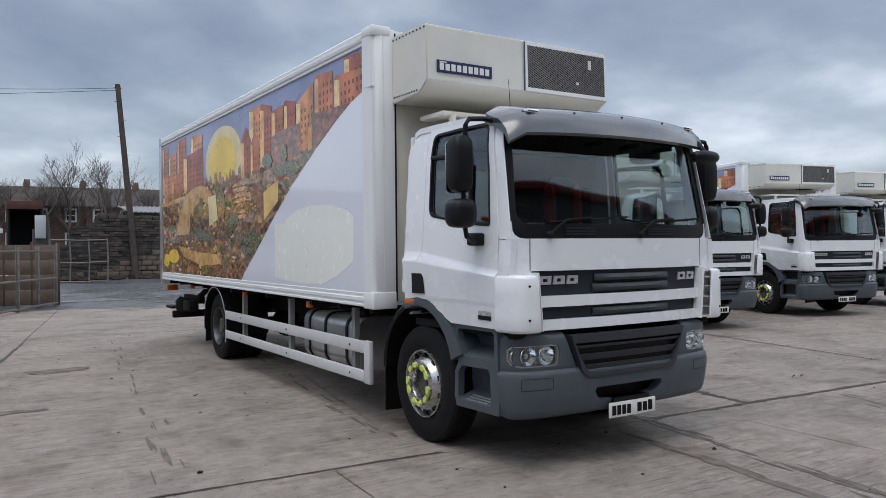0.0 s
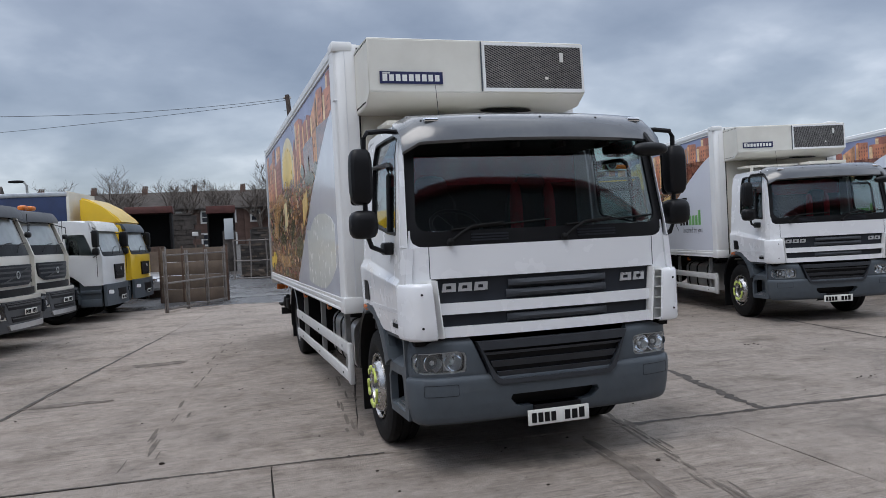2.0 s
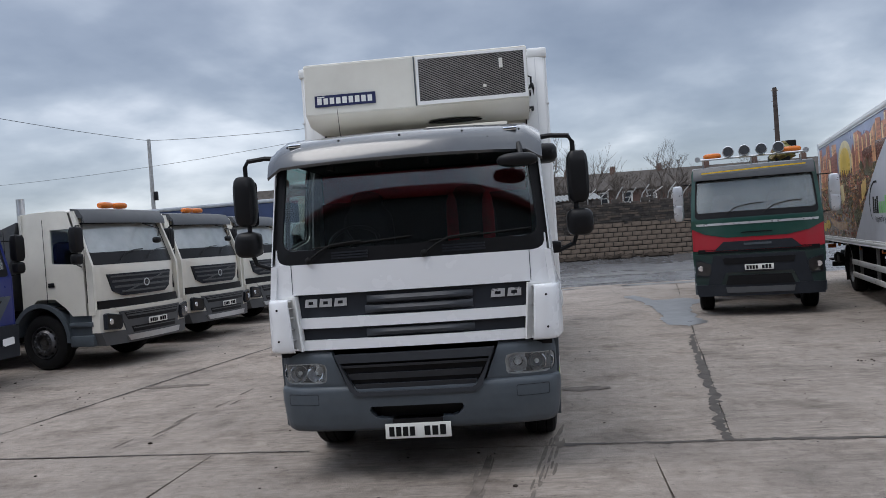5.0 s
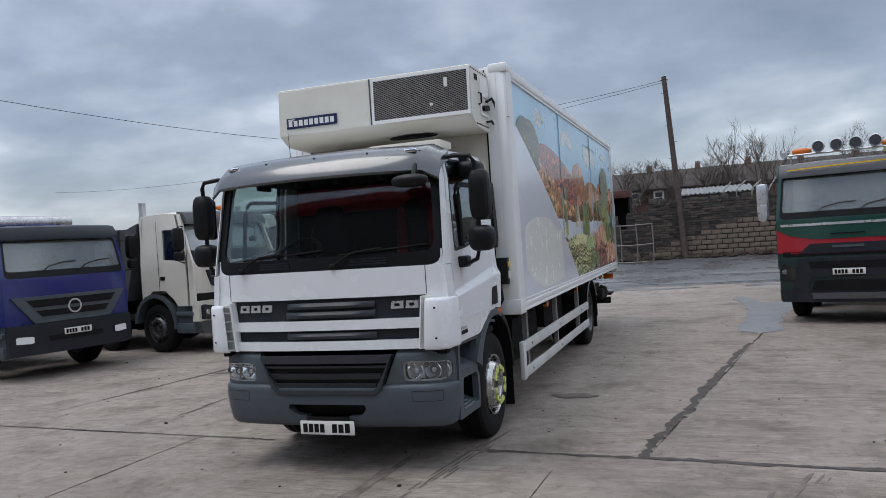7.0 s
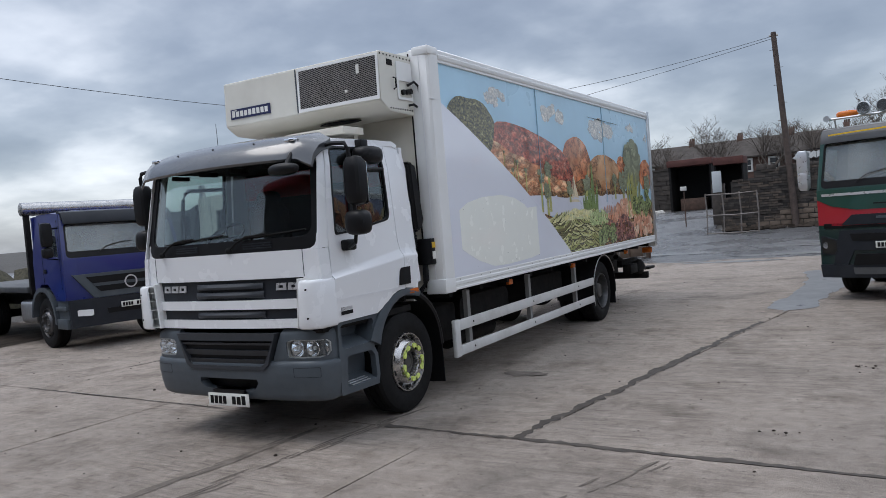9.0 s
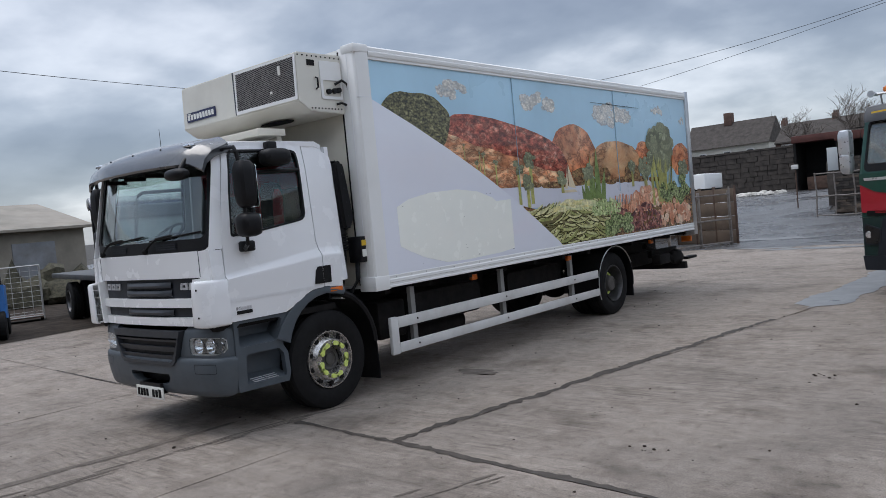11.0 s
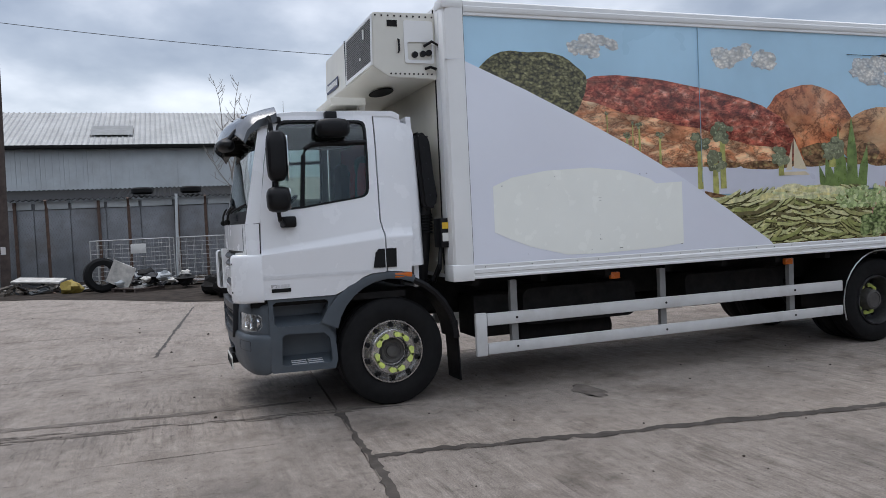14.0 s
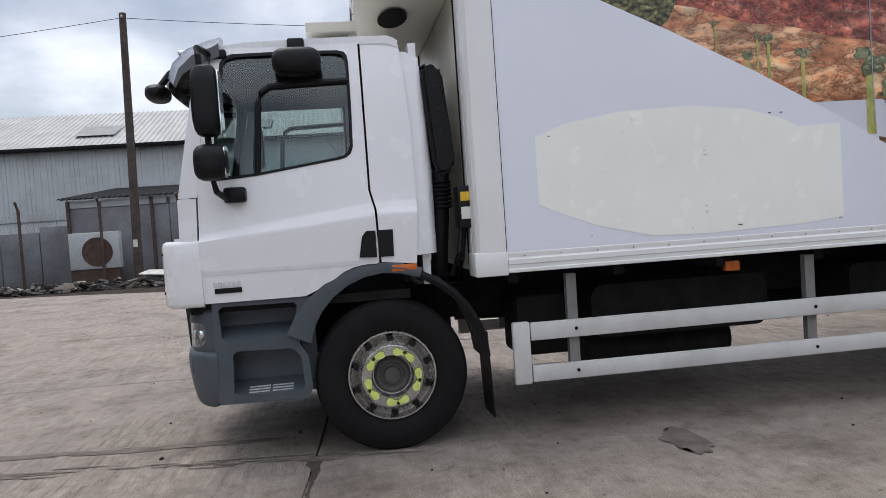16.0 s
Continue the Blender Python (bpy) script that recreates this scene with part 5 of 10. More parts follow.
        bm = plate(bm_new(), po, [h1, h2], 0.06, lambda u, v, w, s=s: Vector((s * (cab_x(v) - 0.012 - w), u, v)))
        bx(bm, min(s * 0.86, s * 0.94), max(s * 0.86, s * 0.94), 0.2, 0.9, 0.43, 1.085)
        prism(bm, [(s * 0.93, 0.765), (s * 1.135, 0.765), (s * 1.14, 0.838), (s * 1.10, 0.858), (s * 0.93, 0.915)], "y", 0.30, 0.775)
        prism(bm, [(s * 0.93, 0.425), (s * 1.13, 0.425), (s * 1.138, 0.476), (s * 0.93, 0.545)], "y", 0.335, 0.835)
        st = part("cab_step", bm, M_GREY, T, "grey moulded cab step")
        for k in range(2):
            for j in range(3):
                part("step_tread", box(min(s * (1.03 + j * 0.033), s * (1.052 + j * 0.033)), max(s * (1.03 + j * 0.033), s * (1.052 + j * 0.033)), 0.45 + k * 0.15, 0.585 + k * 0.15, 0.478 + (2 - j) * 0.011, 0.488 + (2 - j) * 0.011), M_ALU, st, "ribbed metal step tread")
                # wheel arch: grey ahead, black behind
        for i0, i1, mt, nm in ((2, 10, M_GREY, "grey plastic wheel arch"), (10, 16, M_BLACK, "black rear half of the wheel arch")):
            bm = bm_new()
            rows = []
            for i in range(i0, i1 + 1):
                a = radians(178 - 11.0 * i)
                ro, ri = (0.71, 0.642 - 0.10 * (max(0, math.degrees(a) - 90) / 66) ** 1.5) if i0 == 2 else (0.69, 0.635)
                w2 = 1.172 + 0.02 * max(0, math.sin(a))
                c, sn = math.cos(a), math.sin(a)
                rows.append([bm.verts.new((s * xx, 1.368 + rr * c, 0.56 + rr * sn)) for xx, rr in ((w2 - 0.01, ro), (w2, (ro + ri) / 2), (w2 - 0.01, ri), (0.8, ri), (0.8, ro - 0.02))])
            for a, b in zip(rows, rows[1:]):
                for i in range(5):
                    j = (i + 1) % 5
                    bm.faces.new((a[i], a[j], b[j], b[i]))
            bm.faces.new(rows[0]); bm.faces.new(list(reversed(rows[-1])))
            part("wheel_arch", bm, mt, T, nm)
        bm = plate(bm_new(), [(0.80, 0.15), (1.14, 0.16), (1.15, 0.75), (0.80, 0.75)], [], 0.012, lambda u, v, w, s=s: Vector((s * u, 2.035 + w + 0.04 * (0.75 - v), v)))
        part("mudflap", bm, M_BLACK, T, "black rubber mudflap")
        part("side_marker", box(min(s * 1.17, s * 1.19), max(s * 1.17, s * 1.19), 1.43, 1.60, 1.205, 1.25, 0.006), M_ORANGE, T, "orange side marker lamp")
        mirror(T, s)
    # lower grille
    fl = lambda u, v, w: Vector((u, -0.018 + bumper_plan(u)[1] + w, v))
    lo = [(-0.64, 1.03), (0.64, 1.03), (0.60, 0.93), (0.53, 0.74), (0.47, 0.695), (-0.47, 0.695), (-0.53, 0.74), (-0.60, 0.93)]
    li = [(-0.60, 0.965), (0.60, 0.965), (0.55, 0.86), (0.485, 0.75), (0.45, 0.73), (-0.45, 0.73), (-0.485, 0.75), (-0.55, 0.86)]
    bm = plate(bm_new(), lo, [li], 0.08, fl, XC)
    lg = part("lower_grille", bm, M_SLAT, T, "dark lower grille")
    bm = plate(bm_new(), li, [], 0.01, lambda u, v, w: fl(u, v, w + 0.05), XC)
    part("grille_back", bm, M_BLACK, lg)
    for z, h, wd in ((0.945, 0.022, 0.585), (0.875, 0.05, 0.52), (0.79, 0.05, 0.47)):
        bm = plate(bm_new(), [(-wd, z - h), (wd, z - h), (wd + 0.02, z), (-wd - 0.02, z)], [], 0.03, lambda u, v, w, z=z, h=h: fl(u, v, w + 0.008 + 0.4 * max(0, z - v)), XC)
        part("grille_slat", bm, M_SLAT, lg, "dark moulded slat")
    # plate
    bm = box(-0.262, 0.262, -0.014, -0.004, 0.348, 0.468, 0.003)
    npl = part("number_plate", bm, M_PLATE, T, "white front number plate")
    bm = bm_new()
    bars(bm, -0.0145, -0.232, -0.012, 0.368, 0.45, 4, rng)
    bars(bm, -0.0145, 0.05, 0.236, 0.368, 0.45, 3, rng)
    stuffed(part("plate_print", bm, M_INK, npl))
    part("plate_bracket", box(-0.2, 0.2, -0.004, 0.12, 0.40, 0.50), M_BLACK, T)
    # ---- visor
    bm = bm_new()
    rows = []
    for i in range(19):
        x = -1.12 + 2.24 * i / 18
        dx = nose(x, 0.15) + 0.1 * max(0, abs(x) - 0.98)
        zz = 0.02 * (1 - (x / 1.12) ** 2) - 0.12 * max(0, abs(x) - 1.0)
        prof = ((0.36, 2.812), (0.22, 2.79), (0.09, 2.742), (0.0, 2.66), (-0.04, 2.56), (-0.025, 2.54), (0.02, 2.62), (0.12, 2.685), (0.24, 2.72), (0.34, 2.73))
        zz -= 0.55 * max(0, abs(x) - 1.03)
        rows.append([bm.verts.new((x, min(0.43, a + dx), b + zz)) for a, b in prof])
    for a, b in zip(rows, rows[1:]):
        for i in range(len(a)):
            j = (i + 1) % len(a)
            bm.faces.new((a[i], a[j], b[j], b[i]))
    bm.faces.new(rows[0]); bm.faces.new(list(reversed(rows[-1])))
    vz = part("sun_visor", bm, M_VISOR, T, "dark smoked sun visor")
    for x in (-0.88, 0.88):
        bm = box(x - 0.055, x + 0.055, 0.14, 0.20, 2.728, 2.758, 0.008)
        part("marker_lamp", bm, M_CHROME, vz, "small clear marker lamp")
    for x in (-0.95, -0.5, 0.0, 0.5, 0.95):
        part("visor_screw", blob(bm_new(), (x, 0.085 + nose(x, 0.15), 2.735 + 0.02 * (1 - x * x)), (0.011, 0.011, 0.009), 8, 6), M_INK, vz)
    for x in (-0.6, -0.2, 0.2, 0.6):
        part("visor_bracket", box(x - 0.012, x + 0.012, 0.075 + nose(x, 0.1), 0.3, 2.52, 2.56), M_INK, vz)
        part("visor_screw", lathe(bm_new(), [(0, 0.012), (0.014, 0.012)], (x + 0.1, 0.026 + nose(x, 0.15), 2.675), axis="y", seg=8), M_INK, vz)
    # kerb mirror and nearside door-top mirror
    bm = blob(bm_new(), (0.92, -0.005, 2.475), (0.16, 0.075, 0.055), 16, 10, power=2.6)
    tube(bm, [(0.95, 0.0, 2.50), (0.94, 0.08, 2.60), (0.92, 0.2, 2.68)], 0.022, 8)
    part("front_mirror", bm, M_BLACK, T, "black front mirror on the visor")
    bm = blob(bm_new(), (1.17, 0.915, 2.60), (0.11, 0.155, 0.085), 18, 12, power=3.6)
    bx(bm, 1.06, 1.15, 0.86, 0.97, 2.64, 2.76, 0.015)
    part("kerb_mirror", bm, M_BLACK, T, "black kerb mirror over the door")
    # roof spoiler tray and aerial
    bm = bm_new()
    bx(bm, 0.12, 0.86, 0.98, 1.32, 2.86, 2.93, 0.008)
    bx(bm, -0.95, 0.08, 1.3, 1.7, 2.88, 2.92, 0.008)
    for x in (-0.85, -0.1, 0.3, 0.75):
        bx(bm, x - 0.02, x + 0.02, 1.27, 1.33, 2.76, 2.9)
    part("roof_tray", bm, M_CREAMWHITE, T, "cream roof tray on brackets")
    bm = tube(bm_new(), [(-0.62, 0.75, 2.78), (-0.64, 0.76, 3.13)], 0.004, 6, 0.002)
    part("aerial", bm, M_BLACK, T, "thin roof aerial")
    # intake stack behind the cab
    bm = prism(bm_new(), [(1.715, 2.50), (1.725, 2.56), (1.76, 2.575), (1.84, 2.55), (1.862, 2.51), (1.91, 1.95), (1.905, 1.86), (1.86, 1.825), (1.79, 1.825), (1.765, 1.88)], "x", 0.88, 1.12)
    bmesh.ops.bevel(bm, geom=bm.edges[:], offset=0.03, segments=3, affect="EDGES")
    ai = part("air_intake", bm, M_BLACK, T, "black rounded air intake")
    bm = bm_new()
    for k in range(4):
        lathe(bm, [(0, 0.008), (0.005, 0.007), (0.0051, 0.0001)], (1.119, 1.80 + 0.014 * k, 2.42 - 0.15 * k), seg=8)
    stuffed(part("intake_screws", bm, M_DARK, ai))
    bm = bm_new()
    for k in range(7):
        lathe(bm, [(-0.01, 0.066), (0, 0.075), (0.01, 0.066)], (1.0, 1.815, 1.78 - 0.028 * k), axis="z", seg=12)
    stuffed(part("hose_ribs", bm, M_BLACK, ai, "ribbed black intake hose"))
    part("intake_pipe", tube(bm_new(), [(1.0, 1.82, 1.86), (0.98, 1.80, 1.5), (0.9, 1.78, 1.15)], 0.06, 12), M_BLACK, ai, "black intake pipe")
    # ---- box body
    bm = box(-1.27, 1.27, 1.99, 10.66, 1.16, 3.77)
    body = part("box_body", bm, M_BODY, T, "white insulated box body with printed sides")
    for s in (-1, 1):
        sec = [(1.25, 1.145), (1.296, 1.145), (1.3, 1.15), (1.3, 1.166), (1.292, 1.172), (1.292, 1.196), (1.3, 1.202), (1.3, 1.232), (1.294, 1.238), (1.292, 1.246), (1.294, 1.254), (1.294, 1.276), (1.286, 1.282), (1.25, 1.282)]
        part("lower_rail", prism(bm_new(), [(s * a, b) for a, b in sec], "y", 2.19, 10.585), M_BODY, body, "white ribbed lower body rail")
        sec = [(1.2, 3.64), (1.288, 3.64), (1.292, 3.645), (1.292, 3.668), (1.298, 3.675), (1.302, 3.682), (1.302, 3.724), (1.294, 3.731), (1.294, 3.77), (1.28, 3.785), (1.2, 3.785)]
        part("upper_rail", prism(bm_new(), [(s * a, b) for a, b in sec], "y", 2.19, 10.585), M_BODY, body, "white upper body rail")
        # rounded front post
        bm = bm_new()
        pts = [(1.05, 1.975), (1.2, 1.975), (1.26, 1.985), (1.29, 2.01), (1.302, 2.06), (1.302, 2.18), (1.24, 2.18), (1.05, 2.1)]
        prism(bm, [(s * a, b) for a, b in pts], "z", 1.155, 3.775)
        bmesh.ops.bevel(bm, geom=[e for e in bm.edges if abs(e.verts[0].co.z - e.verts[1].co.z) < 0.01], offset=0.01, segments=1, affect="EDGES")
        part("corner_post", bm, M_BODY, body, "white rounded corner post")
        part("post_cap", box(min(s * 1.1, s * 1.308), max(s * 1.1, s * 1.308), 1.968, 2.19, 3.7, 3.80, 0.02), M_BODY, body, "grey white corner cap")
        part("post_foot", box(min(s * 1.05, s * 1.306), max(s * 1.05, s * 1.306), 1.968, 2.19, 1.13, 1.29, 0.012), M_BODY, body)
        part("rear_post", box(min(s * 1.2, s * 1.305), max(s * 1.2, s * 1.305), 10.585, 10.72, 1.13, 3.80, 0.012), M_ALU, body, "metal rear frame post")
    for s in (-1, 1):
        part("post_seal", box(min(s * 1.05, s * 1.064), max(s * 1.05, s * 1.064), 1.966, 1.985, 1.2, 3.74), M_CHASSIS, body, "dark sealant line")
        part("post_seam", box(min(s * 1.18, s * 1.186), max(s * 1.18, s * 1.186), 1.9715, 1.976, 1.2, 3.72), M_STRIP, body)
        part("vinyl_edge", box(min(s * 1.2905, s * 1.293), max(s * 1.2905, s * 1.293), 2.18, 2.187, 1.285, 3.64), M_CHASSIS, body)
        part("post_joint", box(min(s * 1.15, s * 1.3035), max(s * 1.15, s * 1.3035), 1.99, 2.181, 3.225, 3.231), M_STRIP, body)
    part("front_wall_panel", box(-1.05, 1.05, 1.98, 2.0, 1.2, 3.1, 0.003), M_CREAMWHITE, body, "cream front bulkhead")
    vegetable_mural(body, 1.27)
    city_mural(body, 1.27)
    for s, dg in ((1, DIAG_L), (-1, DIAG_R)):
        poly = [(2.18, 1.28)] + [(p[0], p[1]) for p in reversed(dg)]
        bm = prism(bm_new(), poly, "x", s * 1.272, s * 1.2895)
        v = part("vinyl_panel", bm, M_VINYL, body, "plain pale blue vinyl below a curved edge")
        if own:
            pt = [(2.42, 2.02), (2.62, 2.1), (3.0, 2.16), (3.5, 2.18), (3.9, 2.14), (4.2, 2.05), (4.28, 2.0), (4.6, 2.01), (4.6, 1.36), (4.3, 1.33), (3.6, 1.31), (3.2, 1.32), (2.8, 1.42), (2.55, 1.52), (2.42, 1.58)]
            bm = prism(bm_new(), pt, "x", s * 1.2895, s * 1.2915)
            part("patch", bm, M_PATCH, body, "cream patch where lettering was removed")
            bm = bm_new()
            for i in range(14):
                y0, z0 = rng.choice([(rng.uniform(2.5, 4.6), rng.choice((1.35, 2.1, 2.02))), (3.58, rng.uniform(1.35, 1.9))])
                bx(bm, min(s * 1.29, s * 1.2925), max(s * 1.29, s * 1.2925), y0, y0 + rng.uniform(0.004, 0.035), z0, z0 + rng.uniform(0.002, 0.006))
            stuffed(part("scuffs", bm, M_INK, body))
        else:
            bm = bm_new()
            ring = [(3.62 - s * -0.0 + 0.62 * (1 if s < 0 else -1) * math.cos(a), 2.02 + 0.42 * math.sin(a)) for a in [radians(-50 + 9 * k) for k in range(18)]]
            inn = [(3.62 + (0.55 + 0.06 * abs(k - 9) / 9) * (1 if s < 0 else -1) * math.cos(a), 2.01 + 0.39 * math.sin(a)) for k, a in [(k, radians(-50 + 9 * k)) for k in range(18)]]
            for k in range(17):
                prism(bm, [ring[k], ring[k + 1], inn[k + 1], inn[k]], "x", s * 1.2895, s * 1.2925)
            part("logo_arc", bm, M_INK, body, "dark curved logo arc")
            bm = bm_new()
            sg = -1 if s < 0 else 1
            for k in range(3):
                a = 3.86 - k * 0.17 if s < 0 else 3.3 + k * 0.17
                bx(bm, min(s * 1.2895, s * 1.2925), max(s * 1.2895, s * 1.2925), a - 0.06, a + 0.06, 1.82, 2.14 - 0.05 * (k == 1))
            part("logo_dark_blocks", bm, M_INK, body)
            bm = bm_new()
            for k in range(4):
                a = 3.34 - k * 0.17 if s < 0 else 3.82 + k * 0.17
                bx(bm, min(s * 1.2895, s * 1.2925), max(s * 1.2895, s * 1.2925), a - 0.06, a + 0.06, 1.82, 2.03 + 0.11 * (k == 3))
            part("logo_green_blocks", bm, M_LOGO, body)
            bm = bm_new()
            txt = bpy.data.curves.new("slogan", "FONT")
            txt.body, txt.size, txt.align_x = "inspired by you", 0.17, "CENTER"
            tob = bpy.data.objects.new("slogan", txt)
            tme = bpy.data.meshes.new_from_object(tob)
            bpy.data.objects.remove(tob)
            tme.transform(Matrix.Translation((s * 1.2925, 3.22, 1.66)) @ Matrix(((0, 0, s, 0), (s, 0, 0, 0), (0, 1, 0, 0), (0, 0, 0, 1))))
            tme.materials.append(M_INK)
            sl = new("slogan", tme)
            sl.parent = body
            sl["label"] = "dark slogan lettering"
    # rivets along the lower rail
    bm = bm_new()
    for s in (-1, 1):
        for k in range(34):
            lathe(bm, [(0, 0.006), (s * 0.004, 0.005)], (s * 1.2985, 2.3 + k * 0.25, 1.255), seg=6)
    stuffed(part("rivets", bm, M_STEEL, body))
    # ---- fridge unit
    pr = [(1.345, 3.19), (1.36, 3.675), (1.38, 3.69), (1.975, 3.70), (1.975, 3.07), (1.5, 3.09)]
    bm = prism(bm_new(), pr, "x", -1.085, 1.085)
    bmesh.ops.bevel(bm, geom=bm.edges[:], offset=0.008, segments=2, affect="EDGES")
    fr = part("fridge_unit", bm, M_UNIT, T, "white front-mounted fridge unit")
    bm = plate(bm_new(), [(0.02, 3.2), (1.08, 3.2), (1.08, 3.665), (0.02, 3.665)], [[(0.045, 3.235), (1.055, 3.235), (1.055, 3.64), (0.045, 3.64)]], 0.012, lambda u, v, w: Vector((u, 1.334 + 0.03 * (v - 3.19) + w, v)))
    part("mesh_frame", bm, M_BODY, fr)
    part("mesh_back", plate(bm_new(), [(0.04, 3.23), (1.06, 3.23), (1.06, 3.645), (0.04, 3.645)], [], 0.01, lambda u, v, w: Vector((u, 1.3405 + 0.03 * (v - 3.19) + w, v))), M_BLACK, fr, "black condenser opening")
    bm = bm_new()
    gx0, gx1, gz0, gz1 = 0.045, 1.055, 3.235, 3.64
    for slope, off, dy in ((-0.52, 0.0052, 0.0), (0.52, 0.0018, 0.002)):
        span = abs(slope) * (gx1 - gx0)
        for k in range(40):
            z = gz0 - span + k * 0.0232 if slope > 0 else gz0 + k * 0.0232
            ends = []
            for xx in (gx0, gx1):
                zz = z + slope * (xx - gx0)
                cut = min(gz1, max(gz0, zz))
                ends.append((xx + (cut - zz) / slope, cut))
            if ends[1][0] - ends[0][0] > 0.02:
                bm.faces.new([bm.verts.new((xx, 1.333 + dy + 0.03 * (zz - 3.19), zz + o)) for xx, zz, o in ((*ends[0], -off), (*ends[1], -off), (*ends[1], off), (*ends[0], off))])
    stuffed(part("mesh_guard", bm, M_MESHWIRE, fr, "expanded metal guard"))
    for q in ((0.82, 0.855, 3.49, 3.58), (0.66, 0.69, 3.32, 3.345)):
        part("paper_scrap", box(q[0], q[1], 1.326, 1.335, q[2], q[3]), M_PLATE, fr, "white scrap caught on the guard")
    bm = box(-0.985, -0.385, 1.335, 1.342, 3.262, 3.372)
    lab = part("maker_label", bm, M_NAVY, fr, "navy maker's label with white blocks")
    bm = bm_new()
    bars(bm, 1.3348, -0.96, -0.40, 3.285, 3.35, 9, rng, 0.3)
    bars(bm, 1.3348, -0.96, -0.88, 3.352, 3.362, 1, rng, 0.1)
    stuffed(part("label_print", bm, M_PLATE, fr))
    part("panel_seam", box(0.0, 0.012, 1.336, 1.345, 3.2, 3.67), M_GREY, fr)
    bm = ellipse(0.35, 1.62, 0.27, 0.11, 20)
    b2 = prism(bm_new(), bm, "z", 3.063, 3.069)
    part("underside_hole", b2, M_INK, fr, "dark hole under the fridge unit")
    # nearside controls
    bm = plate(bm_new(), rounded(1.66, 1.95, 3.22, 3.62, 0.02), [rounded(1.69, 1.93, 3.25, 3.42, 0.02)], 0.012, lambda u, v, w: Vector((1.086 + w, u, v)))
    ct = part("control_panel", bm, M_BODY, fr, "white hinged control panel")
    bm = bm_new()
    for yy, zz in ((1.76, 3.3), (1.84, 3.31), (1.90, 3.32)):
        part("socket", lathe(bm_new(), [(0, 0.03), (0.03, 0.028), (0.031, 0.0001)], (1.086, yy, zz), seg=14), M_BLACK, fr, "black round socket")
    part("unit_handle", tube(bm, [(1.09, 1.6, 3.32), (1.12, 1.6, 3.33), (1.12, 1.6, 3.43), (1.09, 1.6, 3.44)], 0.01, 6), M_BLACK, fr, "black handle")
    part("unit_cable", tube(bm_new(), [(1.1, 1.85, 3.38), (1.14, 1.92, 3.42), (1.15, 1.985, 3.38), (1.15, 2.0, 3.1), (1.1, 2.0, 3.05)], 0.014, 8), M_BLACK, fr, "black hanging cable")
    part("unit_latch", tube(bm_new(), [(1.09, 1.86, 3.17), (1.13, 1.9, 3.18), (1.13, 1.96, 3.16)], 0.014, 6), M_BLACK, fr)
    bm = box(1.085, 1.09, 1.5, 1.6, 3.56, 3.62)
    part("unit_sticker", bm, M_CHASSIS, fr)
    bm = bm_new()
    for k in range(10):
        for x in (-1.087, 1.087):
            lathe(bm, [(-0.004, 0.009), (0.004, 0.009)], (x, 1.39 + 0.062 * k, 3.66), seg=6)
            lathe(bm, [(-0.004, 0.009), (0.004, 0.009)], (x, 1.52 + 0.045 * k, 3.12), seg=6)
    stuffed(part("case_bolts", bm, M_CHASSIS, fr))
    # switch box by the front post
    bm = box(1.0, 1.2, 1.9, 1.99, 1.46, 1.74, 0.008)
    sb = part("switch_box", bm, M_BLACK, T, "black switch box on the bulkhead")
    bm = box(1.2, 1.206, 1.915, 1.975, 1.64, 1.7)
    part("warning_sticker", bm, M_YELLOWLAB, sb, "yellow warning sticker")
    part("dial_sticker", box(1.2, 1.206, 1.915, 1.975, 1.52, 1.6), M_PLATE, sb)
    bm = tube(bm_new(), [(1.1, 1.93, 1.47), (1.12, 1.9, 1.3), (1.05, 1.85, 1.15), (0.9, 1.8, 1.1)], 0.02, 8)
    part("cable", bm, M_BLACK, sb)
    part("cable", tube(bm_new(), [(1.06, 1.95, 1.47), (1.07, 1.92, 1.25), (0.95, 1.9, 1.12)], 0.018, 8), M_BLACK, sb)
    # ---- chassis
    ch = part("chassis", box(-0.45, 0.45, 0.6, 1.9, 0.6, 1.05), M_CHASSIS, T, "dirty black ladder chassis and engine")
    for s in (-1, 1):
        part("chassis_rail", box(min(s * 0.38, s * 0.46), max(s * 0.38, s * 0.46), 0.5, 10.6, 0.78, 1.04), M_CHASSIS, ch)
        part("body_bearer", box(min(s * 0.5, s * 0.6), max(s * 0.5, s * 0.6), 2.0, 10.6, 1.04, 1.16), M_CHASSIS, ch)
    for k in range(12):
        part("cross_member", box(-1.2, 1.2, 2.2 + k * 0.74, 2.27 + k * 0.74, 1.07, 1.16), M_CHASSIS, ch)
    part("front_axle", box(-0.9, 0.9, 1.31, 1.47, 0.42, 0.56), M_CHASSIS, ch)
    bm = tube(bm_new(), [(-0.9, 7.5, 0.5), (0.9, 7.5, 0.5)], 0.11, 12)
    blob(bm, (0, 7.5, 0.52), (0.25, 0.3, 0.25), 14, 10)
    part("rear_axle", bm, M_CHASSIS, ch)
    part("drive_shaft", tube(bm_new(), [(0, 2, 0.75), (0, 7.3, 0.6)], 0.06, 8), M_CHASSIS, ch)
    bm = prism(bm_new(), rounded(2.85, 4.2, 0.60, 0.98, 0.1), "x", 0.5, 0.95)
    part("equipment_box", bm, M_CHASSIS, T)
    part("battery_box", box(0.5, 0.95, 2.3, 2.75, 0.52, 0.95, 0.03), M_CHASSIS, T, "black battery box")
    part("air_tank", lathe(bm_new(), [(0, 0.14), (1.1, 0.14)], (0.72, 2.85, 0.5), axis="y", seg=18), M_CHASSIS, T, "black air tank")
